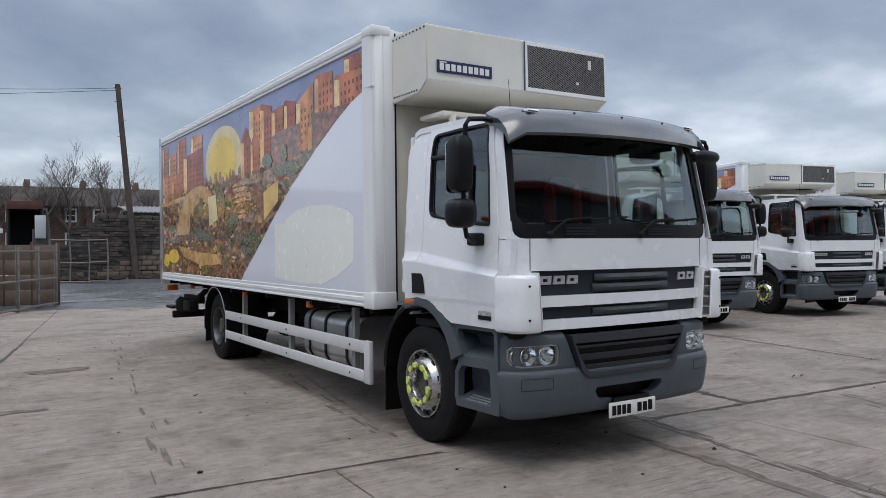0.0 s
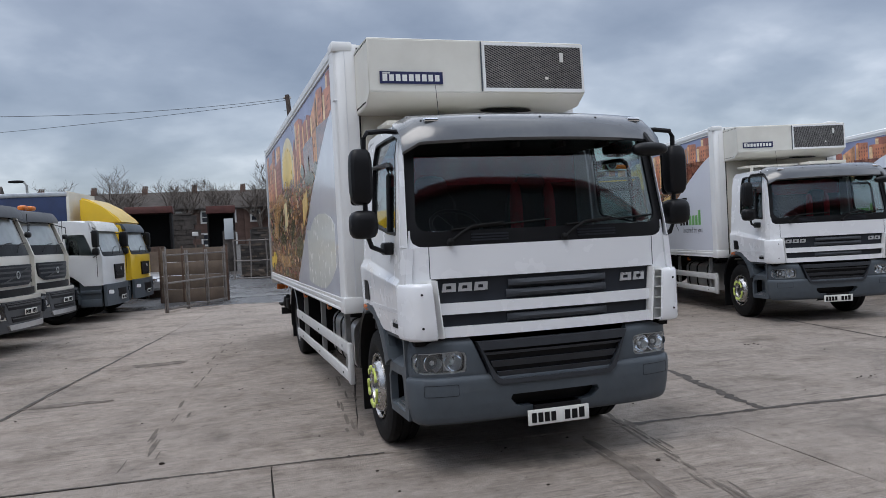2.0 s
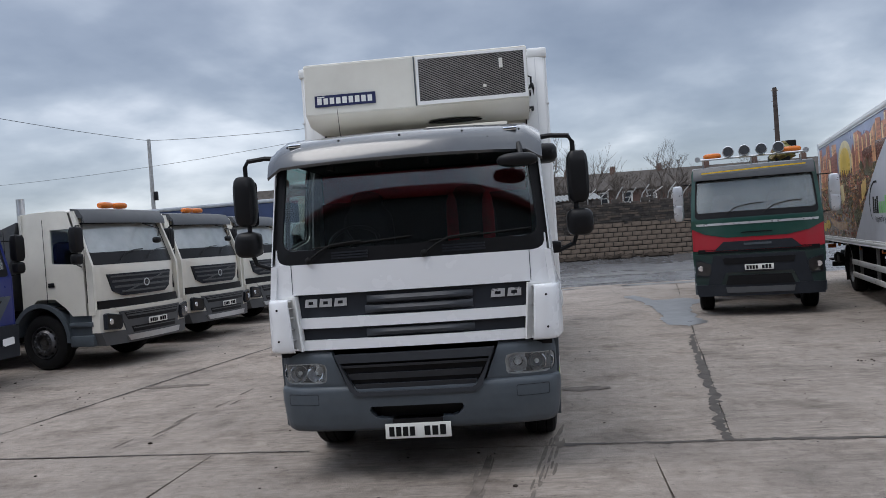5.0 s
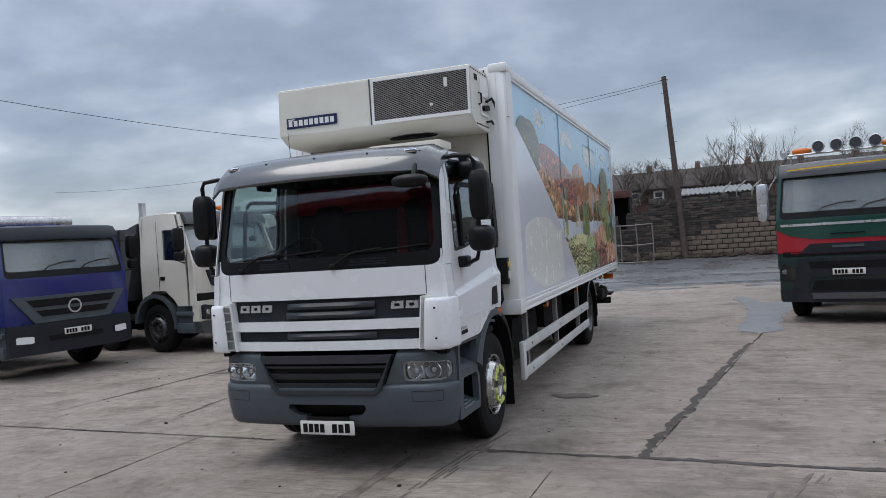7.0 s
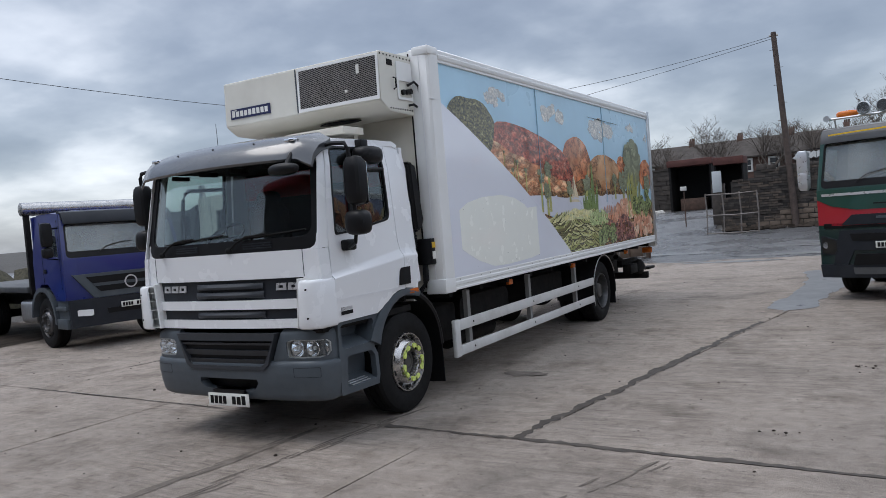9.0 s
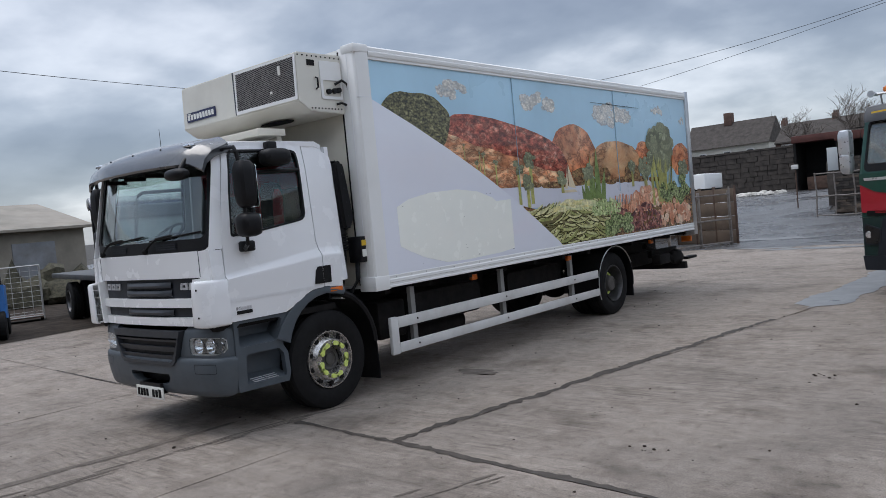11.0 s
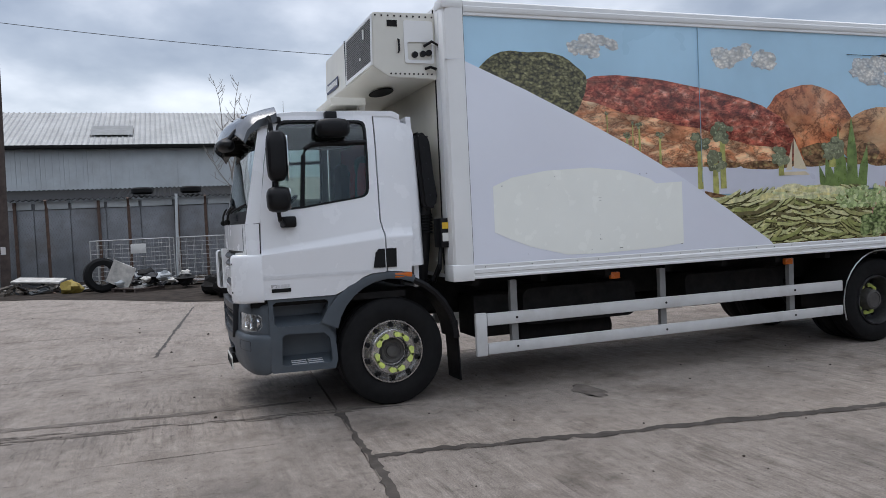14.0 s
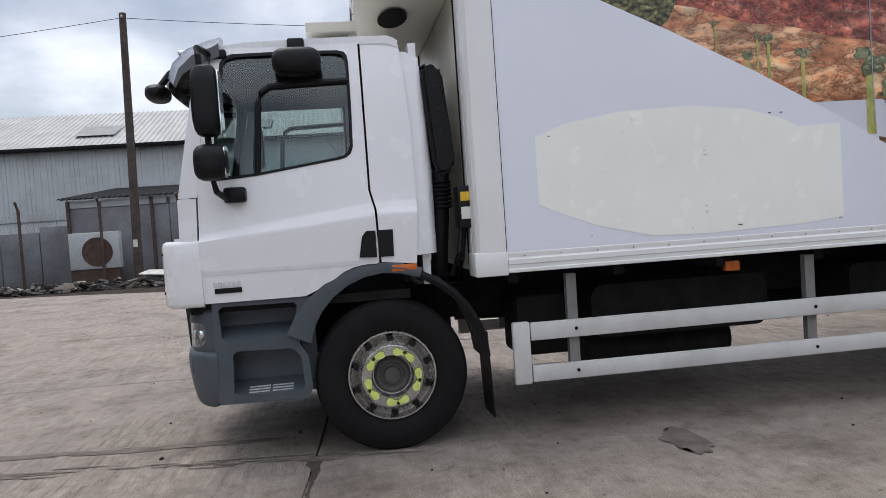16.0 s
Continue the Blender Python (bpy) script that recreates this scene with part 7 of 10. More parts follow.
blue_style = dict(cream_style, bow=0.12, glass=M_SHEENGLASS, mirror_sides=(-1, 1), bar=False, proud_slats=(), lens=None, lamp_out=0.085, lamp_tilt=0.02, sill=0.15, screen=(1.76, 2.47), low=0.98, rake=0.22, front_label="deep blue cab front", visor=M_DARK, plate=0.80, lamp=(0.64, 0.80, 0.75, 1.08),
                  bands=[(0.45, 0.98, 1.17, 1.18, M_DARK, 0.07, "dark bumper"), (0.66, 0.76, 0.5, 0.52, M_BLACK, 0.075, ""), (0.99, 1.46, 0.72, 1.08, M_GREY, 0.05, "grey V grille"), (1.10, 1.21, 0.6, 0.7, M_BLACK, 0.06, ""), (1.27, 1.40, 0.74, 0.85, M_BLACK, 0.06, "")],
                  slats=[(1.22, 0.76, 0.04, M_GREY)], emblem=(1.24, 0.13), axles=(6.0,), length=8.0, depth=1.7, bumper_out=0.07)
man_style = dict(cream_style, bow=0.12, mirror_sides=(-1, 1), bar=False, proud_slats=(), lens=None, lamp_out=0.085, lamp_tilt=0.02, sill=0.15, screen=(1.72, 2.45), low=0.98, rake=0.30, front_label="white cab front", visor=M_PLATE, plate=0.6, lamp=(0.72, 0.86, 0.8, 1.1),
                 bands=[(0.42, 1.0, 1.17, 1.18, M_GREY, 0.06, "grey bumper"), (0.62, 0.85, 0.4, 0.42, M_BLACK, 0.07, ""), (1.12, 1.52, 0.44, 0.5, M_BLACK, 0.03, "black grille")],
                 slats=[(1.3, 0.42, 0.03, M_DARK), (1.2, 0.42, 0.03, M_DARK)], emblem=(1.4, 0.05), bumper_out=0.06, axles=(6.0,), length=8.5, depth=1.75)
yellow_style = dict(man_style, front_label="yellow cab front", visor=M_GREY)


def tipper_body(T, mt, y0, y1, z0, z1, label):
    bm = prism(bm_new(), [(y0 + 0.15, z0), (y1, z0), (y1 + 0.1, z1), (y0, z1 - 0.1), (y0 - 0.35, z1)], "x", -1.22, 1.22)
    b = part("tipper_body", bm, mt, T, label)
    bm = bm_new()
    for s in (-1, 1):
        for k in range(7):
            y = y0 + 0.3 + k * (y1 - y0 - 0.4) / 6
            part("body_rib", box(min(s * 1.2, s * 1.27), max(s * 1.2, s * 1.27), y, y + 0.08, z0, z1 - 0.1), mt, b)


def beacons(T, z, xs, y=0.55):
    for x in xs:
        bm = blob(bm_new(), (x, y, z + 0.045), (0.17, 0.09, 0.06), 14, 8, power=3.5)
        part("beacon", bm, P_AMBER, T, "amber roof beacon")


C1 = hgv(pose(-1.83, 12.59, 0, 0, 0, 77.5), "tipper_lorry", "cream tipper lorry with dark grille and amber roof beacons", (P_CREAM, P_CREAM), cream_style, group="row of cream tippers")
tipper_body(C1, P_TIP, 2.1, 7.9, 1.1, 2.75, "dark steel tipper body")
beacons(C1, 2.95, (-0.28, 0.1))
bm = tube(bm_new(), [(-0.95, 1.9, 1.0), (-0.95, 1.9, 3.2)], 0.075, 12)
part("exhaust_stack", bm, M_ALU, C1, "upright exhaust stack")
bm = tube(bm_new(), [(0.35, 0.25, 2.63), (0.32, -0.16, 2.5), (0.25, -0.18, 2.36)], 0.012, 6)
blob(bm, (0.22, -0.17, 2.28), (0.1, 0.05, 0.06), 12, 8, power=3)
part("front_mirror", bm, M_BLACK, C1)
copy_thing(C1, pose(-1.72, 15.96, 0, 0, 0, 77.5))
copy_thing(C1, pose(-1.59, 19.38, 0, 0, 0, 78.5))

B1 = hgv(pose(-3.3, 9.45, 0, 0, 0, 77), "flatbed_lorry", "deep blue lorry cab with grey grille and a bare flat bed", (P_BLUE, P_BLUE), blue_style, roof=2.74)
bm = box(-1.2, 1.2, 2.2, 8.0, 1.12, 1.25, 0.02)
part("flat_bed", bm, P_TIP, B1, "worn flat bed")
bm = lathe(bm_new(), [(-1.25, 0.12), (-1.24, 0.14), (1.24, 0.14), (1.25, 0.12)], (0, 2.0, 2.86), seg=16)
part("sheet_roll", bm, M_STEEL, B1, "grey rolled sheet above the cab")
for s in (-1, 1):
    part("headboard_post", box(min(s * 1.1, s * 1.2), max(s * 1.1, s * 1.2), 1.95, 2.05, 1.1, 2.8), M_CHASSIS, B1)

G1 = hgv(pose(9.95, 13.86, 0, 0, 0, -14), "grab_lorry", "green and red lorry with roof lamps and a folded grab crane", (P_GREEN, P_GREEN), green_style, roof=3.0)
bm = bm_new()
tube(bm, [(-0.95, 0.35, 3.12), (0.95, 0.35, 3.12)], 0.02, 8)
for x in (-0.9, 0, 0.9):
    tube(bm, [(x, 0.4, 2.95), (x, 0.35, 3.12)], 0.015, 6)
lb = part("lamp_bar", bm, M_ALU, G1, "tubular roof lamp bar")
for x in (-0.42, -0.12, 0.19, 0.5):
    bm = lathe(bm_new(), [(-0.02, 0.10), (0.0, 0.112), (0.07, 0.10), (0.1, 0.04)], (x, 0.28, 3.24), axis="y", seg=20)
    part("spot_lamp", bm, M_ALU, lb, "round spot lamp")
    bm = lathe(bm_new(), [(-0.024, 0.092), (-0.018, 0.092)], (x, 0.28, 3.24), axis="y", seg=20)
    part("spot_glass", bm, M_CHROME, lb)
beacons(G1, 3.14, (-0.72, 0.75), 0.45)
for x, c in ((-1.0, 0.35), (0.98, 0.35)):
    bm = lathe(bm_new(), [(0, 0.03), (-0.08, 0.03), (-0.2, 0.055)], (x, c + 0.1, 3.13), axis="y", seg=12)
    part("air_horn", bm, M_ALU, G1)
bm = plate(bm_new(), [(-0.95, 2.82), (0.95, 2.86), (0.95, 2.885), (-0.95, 2.845)], [], 0.01, lambda u, v, d: Vector((u, 0.03 + nose(u, 0.14) + d, v)), XC)
part("visor_stripe", bm, P_YELLOW, G1, "yellow visor stripe")
tipper_body(G1, P_TIP, 3.0, 8.2, 1.1, 2.6, "dark tipper body")
bm = bm_new()
bx(bm, 0.6, 0.9, 2.4, 2.75, 1.0, 3.2, 0.03)
bx(bm, 0.75, 1.05, 2.5, 7.0, 3.25, 3.55, 0.03)
tube(bm, [(0.8, 2.6, 3.1), (1.0, 4.5, 3.3), (1.1, 7.2, 3.4)], 0.1, 8)
part("crane_arm", bm, M_INK, G1, "dark folded crane arm")
bm = bm_new()
blob(bm, (0.75, 2.6, 3.3), (0.25, 0.3, 0.22), 10, 8, 0.4, 2)
tube(bm, [(0.5, 2.4, 3.15), (0.8, 2.5, 3.5), (1.1, 2.7, 3.3)], 0.05, 6)
part("crane_hose", bm, mat("crane_paint", (0.16, 0.15, 0.04), 0.5, var=0.4, dirt=0.8, dirt_color=(0.25, 0.05, 0.03)), G1, "green and red crane fittings")
bm = prism(bm_new(), rounded(-1.15, -0.7, 2.9, 3.05, 0.05, 3), "y", 1.7, 5.0)
part("cab_sheet", bm, M_PLATE, G1)

W1 = hgv(pose(-0.46, 22.26, 0.0, 0, 0, 82), "white_lorry", "white cab lorry with a low dark load bed", (P_WHITE2, P_WHITE2), man_style, roof=2.75)
part("load_bed", box(-1.2, 1.2, 2.1, 8.4, 1.1, 1.6, 0.02), P_TIP, W1, "low dark load bed")

Y1 = hgv(pose(0.03, 24.97, 0.0, 0, 0, 81), "curtain_lorry", "yellow lorry with a curved roof deflector and navy curtain sides", (P_YELLOW, P_YELLOW), yellow_style, roof=2.75)
bm = prism(bm_new(), [(0.36, 2.70), (1.55, 2.70), (1.55, 3.52), (1.35, 3.5), (0.9, 3.24), (0.42, 2.84)], "x", -1.1, 1.1)
bmesh.ops.bevel(bm, geom=bm.edges[:], offset=0.06, segments=3, affect="EDGES")
part("roof_deflector", bm, P_YELLOW, Y1, "yellow curved roof deflector")
cb = part("curtain_body", box(-1.25, 1.25, 1.85, 11.0, 1.15, 3.67, 0.02), P_CURTAIN, Y1, "navy curtain sides")
for s in (-1, 1):
    part("body_rail", box(min(s * 1.2, s * 1.27), max(s * 1.2, s * 1.27), 1.83, 11.0, 3.58, 3.71, 0.01), M_ALU, cb)
part("front_bulkhead", box(-1.26, 1.26, 1.78, 1.86, 1.15, 3.72, 0.01), M_CREAMWHITE, cb, "pale bulkhead")

W2 = fridge_lorry(pose(12.54, 9.92, 0, 0, 0, -13.5), "white refrigerated box lorry with a city mural and logo parked alongside", own=False)
W3 = copy_thing(W2, pose(17.3, 10.0, 0, 0, 0, -13.5))
W4 = copy_thing(W2, pose(21.6, 10.2, 0, 0, 0, -13.5))
for t in (LORRY, W2, W3, W4):
    tagged(t, group="white fridge lorries")


# ---- ground ----
def rise(y):
    """Height of the ground: level yard, climbing behind the road."""
    pts = ((-1e6, 0), (26, 0), (30, 0.14), (35, 0.4), (38, 0.75), (45, 1.1), (70, 1.6), (130, 3.0), (1e6, 3.0))
    for (a, p), (b, q) in zip(pts, pts[1:]):
        if y <= b:
            return p + (q - p) * max(0.0, y - a) / (b - a)
    return 3.0


def concrete_mat(name, base, wet=0.0, rnd=True):
    m = bpy.data.materials.new(name)
    m.use_nodes = True
    nt = m.node_tree
    b = nt.nodes["Principled BSDF"]
    co = nt.nodes.new("ShaderNodeTexCoord")
    out = co.outputs["Object"]
    cloud = node(nt, "ShaderNodeTexNoise", Scale=0.55, Detail=7.0, Roughness=0.62, Distortion=0.6)
    nt.links.new(out, cloud.inputs["Vector"])
    r1 = ramp(nt, [(0.28, tuple(c * 0.62 for c in base)), (0.46, tuple(c * 0.92 for c in base)), (0.62, base), (0.78, tuple(c * 1.22 for c in base))])
    nt.links.new(cloud.outputs["Fac"], r1.inputs[0])
    # dragged tracks and brush marks
    mp = nt.nodes.new("ShaderNodeMapping")
    mp.inputs["Scale"].default_value = (0.35, 2.6, 1)
    mp.inputs["Rotation"].default_value = (0, 0, radians(-8))
    nt.links.new(out, mp.inputs["Vector"])
    streak = node(nt, "ShaderNodeTexNoise", Scale=1.6, Detail=8.0, Roughness=0.7)
    nt.links.new(mp.outputs[0], streak.inputs["Vector"])
    r2 = ramp(nt, [(0.3, (0.84, 0.83, 0.82)), (0.5, (1, 1, 1)), (0.72, (1.10, 1.09, 1.07))])
    nt.links.new(streak.outputs["Fac"], r2.inputs[0])
    grit = node(nt, "ShaderNodeTexNoise", Scale=95.0, Detail=3.0, Roughness=0.7)
    nt.links.new(out, grit.inputs["Vector"])
    r3 = ramp(nt, [(0.3, (0.6, 0.6, 0.6)), (0.5, (1, 1, 1)), (0.7, (1.35, 1.35, 1.35))])
    nt.links.new(grit.outputs["Fac"], r3.inputs[0])
    spot = node(nt, "ShaderNodeTexNoise", Scale=1.15, Detail=9.0, Roughness=0.66)
    nt.links.new(out, spot.inputs["Vector"])
    r4 = ramp(nt, [(0.50, (1.04, 1.04, 1.04)), (0.58, (0.86, 0.85, 0.84)), (0.70, (0.52, 0.5, 0.48))])
    nt.links.new(spot.outputs["Fac"], r4.inputs[0])
    mott = node(nt, "ShaderNodeTexNoise", Scale=7.5, Detail=8.0, Roughness=0.75, Distortion=0.4)
    nt.links.new(out, mott.inputs["Vector"])
    r5 = ramp(nt, [(0.30, (0.52, 0.505, 0.49)), (0.43, (0.90, 0.895, 0.885)), (0.58, (1.07, 1.07, 1.07)), (0.72, (1.34, 1.33, 1.31))])
    nt.links.new(mott.outputs["Fac"], r5.inputs[0])
    # tamping ripples across the bay
    mp2 = nt.nodes.new("ShaderNodeMapping")
    mp2.inputs["Scale"].default_value = (1.5, 13.0, 1)
    mp2.inputs["Rotation"].default_value = (0, 0, radians(4))
    nt.links.new(out, mp2.inputs["Vector"])
    tamp = node(nt, "ShaderNodeTexNoise", Scale=1.7, Detail=6.0, Roughness=0.75, Distortion=0.5)
    nt.links.new(mp2.outputs[0], tamp.inputs["Vector"])
    r6b = ramp(nt, [(0.34, (0.56, 0.55, 0.54)), (0.44, (0.9, 0.895, 0.89)), (0.54, (1.06, 1.06, 1.06)), (0.68, (1.26, 1.26, 1.25))])
    nt.links.new(tamp.outputs["Fac"], r6b.inputs[0])
    # worn smooth in places
    worn = node(nt, "ShaderNodeTexNoise", Scale=0.42, Detail=4.0, Roughness=0.6)
    nt.links.new(out, worn.inputs["Vector"])
    wr = ramp(nt, [(0.42, (0.12, 0.12, 0.12)), (0.58, (1, 1, 1))])
    nt.links.new(worn.outputs["Fac"], wr.inputs[0])
    r6 = nt.nodes.new("ShaderNodeMix"); r6.data_type = "RGBA"; r6.inputs[6].default_value = (1, 1, 1, 1)
    nt.links.new(wr.outputs[0], r6.inputs[0]); nt.links.new(r6b.outputs[0], r6.inputs[7])
    # pits and specks
    pit = node(nt, "ShaderNodeTexVoronoi", Scale=9.0)
    nt.links.new(out, pit.inputs["Vector"])
    r7 = ramp(nt, [(0.0, (0.35, 0.33, 0.31)), (0.07, (0.55, 0.54, 0.52)), (0.11, (1, 1, 1))])
    nt.links.new(pit.outputs["Distance"], r7.inputs[0])
    cur = r1.outputs[0]
    for r in (r2, r3, r4, r5, r6, r7):
        mx = nt.nodes.new("ShaderNodeMix"); mx.data_type = "RGBA"; mx.blend_type = "MULTIPLY"; mx.inputs[0].default_value = 1.0
        nt.links.new(cur, mx.inputs[6]); nt.links.new(r.outputs[2] if r == r6 else r.outputs[0], mx.inputs[7])
        cur = mx.outputs[2]
    if rnd:
        oi = nt.nodes.new("ShaderNodeObjectInfo")
        ro = ramp(nt, [(0.0, (0.92, 0.92, 0.92)), (1.0, (1.07, 1.06, 1.05))])
        nt.links.new(oi.outputs["Random"], ro.inputs[0])
        mx = nt.nodes.new("ShaderNodeMix"); mx.data_type = "RGBA"; mx.blend_type = "MULTIPLY"; mx.inputs[0].default_value = 1.0
        nt.links.new(cur, mx.inputs[6]); nt.links.new(ro.outputs[0], mx.inputs[7])
        cur = mx.outputs[2]
    nt.links.new(cur, b.inputs["Base Color"])
    rr = nt.nodes.new("ShaderNodeMapRange")
    wn = node(nt, "ShaderNodeTexNoise", Scale=0.35, Detail=6.0, Roughness=0.6)
    nt.links.new(out, wn.inputs["Vector"])
    rr.inputs["From Min"].default_value, rr.inputs["From Max"].default_value = 0.38, 0.6
    rr.inputs["To Min"].default_value, rr.inputs["To Max"].default_value = 0.78 - wet, 0.8 - 0.5 * wet
    nt.links.new(wn.outputs["Fac"], rr.inputs["Value"])
    nt.links.new(rr.outputs[0], b.inputs["Roughness"])
    # brushed finish across the bays
    mp2 = nt.nodes.new("ShaderNodeMapping")
    mp2.inputs["Scale"].default_value = (3.5, 26, 1)
    mp2.inputs["Rotation"].default_value = (0, 0, radians(-4))
    nt.links.new(out, mp2.inputs["Vector"])
    brush = node(nt, "ShaderNodeTexNoise", Scale=1.0, Detail=5.0, Roughness=0.7)
    nt.links.new(mp2.outputs[0], brush.inputs["Vector"])
    ad = nt.nodes.new("ShaderNodeMath"); ad.operation = "MULTIPLY_ADD"; ad.inputs[1].default_value = 1.1
    nt.links.new(brush.outputs["Fac"], ad.inputs[0]); nt.links.new(grit.outputs["Fac"], ad.inputs[2])
    bp = node(nt, "ShaderNodeBump", Strength=0.8, Distance=0.02)
    nt.links.new(ad.outputs[0], bp.inputs["Height"])
    nt.links.new(bp.outputs[0], b.inputs["Normal"])
    return m


M_CONC = concrete_mat("worn_concrete", (0.306, 0.263, 0.228))
M_BASE = concrete_mat("joint_dirt", (0.06, 0.055, 0.05), rnd=False)
M_ROAD = concrete_mat("wet_asphalt", (0.10, 0.102, 0.108), wet=0.66, rnd=False)
M_MUD = mat("dark_mud", (0.042, 0.034, 0.028), 0.9, var=0.5, scale=2.5, bump=0.6, bscale=14, spec=0.08)
M_DAMP = mat("damp_concrete", (0.062, 0.053, 0.046), 0.7, var=0.4, scale=5.0, bump=0.3, bscale=40, rvar=0.15, spec=0.25)
M_STAIN = mat("faint_stain", (0.150, 0.128, 0.110), 0.85, var=0.35, scale=7.0, bump=0.3, bscale=60, spec=0.2)
M_WATER = mat("puddle_water", (0.15, 0.15, 0.15), 0.32, var=0.2, scale=1.6, rvar=0.12, spec=0.9)

bm = bm_new()
gx = [-1500, -400, -120, -60, -30, -10, 10, 30, 60, 120, 400, 1500]
gy = [-1500, -300, -60, -20, 0, 15, 24, 26, 28, 30, 32.5, 35, 38, 45, 70, 130, 400, 1500]
vs = [[bm.verts.new((x, y, rise(y) - 0.03)) for x in gx] for y in gy]
for a, b in zip(vs, vs[1:]):
    for i in range(len(gx) - 1):
        bm.faces.new((a[i], a[i + 1], b[i + 1], b[i]))
GROUND = solo("ground", bm, M_BASE, "dark dirt bed under the yard reaching the skyline", "ground", kind="structure")


def t_line(x):
    return 5.74 - 0.065 * x


def slab(poly, k):
    """One cast bay with slightly ragged edges."""
    c = Vector((sum(p[0] for p in poly) / len(poly), sum(p[1] for p in poly) / len(poly)))
    pts = []
    n = len(poly)
    for i in range(n):
        a, b = Vector(poly[i]), Vector(poly[(i + 1) % n])
        m = max(2, int((b - a).length / 0.35))
        nrm = Vector(((b - a).y, -(b - a).x)).normalized()
        for j in range(m):
            p = a.lerp(b, j / m)
            d = 0.012 * noise.noise(Vector((p.x * 3.1, p.y * 3.1, k))) + 0.02 * noise.noise(Vector((p.x * 0.7, p.y * 0.7, k + 9.0)))
            inw = (c - p).normalized() * 0.008
            pts.append(p + nrm * d + inw)
    b2 = bm_new()
    top = [b2.verts.new((p.x, p.y, 0.0)) for p in pts]
    bot = [b2.verts.new((p.x, p.y, -0.04)) for p in pts]
    b2.faces.new(top)
    for i in range(len(top)):
        j = (i + 1) % len(top)
        b2.faces.new((top[i], top[j], bot[j], bot[i]))
    bmesh.ops.triangulate(b2, faces=[f for f in b2.faces if len(f.verts) > 4])
    me = bpy.data.meshes.new("slab")
    b2.to_mesh(me); b2.free()
    me.materials.append(M_CONC)
    ob = new("slab", me)
    ob.parent = GROUND
    return ob


# back bays: strips fanning off the cross joint
def long_x(x0, y):
    return x0 + 0.178 * (y - 5.6)


k = 0
xs = [-13.15 + 4.05 * i for i in range(14)]
for a, b in zip(xs, xs[1:]):
    for y0, y1 in ((None, 16.5), (16.5, 24.5)):
        ya0 = t_line(a) if y0 is None else y0
        yb0 = t_line(b) if y0 is None else y0
        slab([(long_x(a, ya0), ya0), (long_x(b, yb0), yb0), (long_x(b, y1), y1), (long_x(a, y1), y1)], k)
        k += 1
xf = [-14.0, -9.9, -5.85, -1.75, 2.3, 6.36, 10.4, 14.5, 18.5, 26.5, 40.0]
for a, b in zip(xf, xf[1:]):
    for y0, y1 in ((-2.6, None), (-11.0, -2.6), (-20, -11.0)):
        sh = lambda x, y: x + 0.05 * (y - 5.6)
        ya1 = t_line(a) if y1 is None else y1
        yb1 = t_line(b) if y1 is None else y1
        slab([(sh(a, y0), y0), (sh(b, y0), y0), (sh(b, yb1), yb1), (sh(a, ya1), ya1)], k)
        k += 1


def flat_patch(name, pts, z, mt, label, cat, kind="structure"):
    b2 = bm_new()
    top = [b2.verts.new((p[0], p[1], z + rise(p[1]))) for p in pts]
    b2.faces.new(top)
    bmesh.ops.triangulate(b2, faces=b2.faces[:])
    return solo(name, b2, mt, label, cat, kind=kind)


def ragged_strip(path, w, seed):
    l, r = [], []
    for i in range(len(path) - 1):
        a, b = Vector(path[i]), Vector(path[i + 1])
        m = max(2, int((b - a).length / 0.045))
        nr = Vector((-(b - a).y, (b - a).x)).normalized()
        for j in range(m):
            p = a.lerp(b, j / m)
            u = w * (0.55 + 0.75 * noise.noise(Vector((p.x * 2.2, p.y * 2.2, seed))) + 0.75 * noise.noise(Vector((p.x * 11, p.y * 11, seed))))
            v = w * (0.55 + 0.75 * noise.noise(Vector((p.x * 2.2, p.y * 2.2, seed + 5))) + 0.75 * noise.noise(Vector((p.x * 11, p.y * 11, seed + 7))))
            l.append(p + nr * max(0.008, u)); r.append(p - nr * max(0.008, v))
    return [tuple(p) for p in l] + [tuple(p) for p in reversed(r)]


def ragged_loop(pts, amp, seed):
    out = []
    for i in range(len(pts)):
        a, b = Vector(pts[i]), Vector(pts[(i + 1) % len(pts)])
        m = max(2, int((b - a).length / 0.15))
        nr = Vector((-(b - a).y, (b - a).x)).normalized()
        for j in range(m):
            p = a.lerp(b, j / m)
            out.append(tuple(p + nr * amp * (noise.noise(Vector((p.x * 1.9, p.y * 1.9, seed))) + 0.5 * noise.noise(Vector((p.x * 6, p.y * 6, seed))))))
    return out


rng0 = random.Random(8)
flat_patch("damp_joint", ragged_strip([(7.0, 5.32), (7.38, 7.4), (7.75, 9.6), (8.15, 11.8)], 0.085, 1.0), 0.004, M_DAMP, "damp dark joint between concrete bays", "joint")
flat_patch("damp_joint", ragged_strip([(5.5, 5.40), (7.0, 5.31), (8.6, 5.2), (9.9, 5.1)], 0.05, 2.0), 0.0045, M_DAMP, "damp dark cross joint in the concrete", "joint")
flat_patch("damp_joint", ragged_strip([(-1.0, 5.81), (1.2, 5.68), (3.3, 5.54)], 0.025, 3.0), 0.004, M_DAMP, "dark cross joint in the concrete", "joint")
flat_patch("damp_joint", ragged_strip([(-0.7, 7.3), (-0.2, 10.3), (0.95, 16.4)], 0.04, 4.0), 0.004, M_DAMP, "dark joint between concrete bays", "joint")
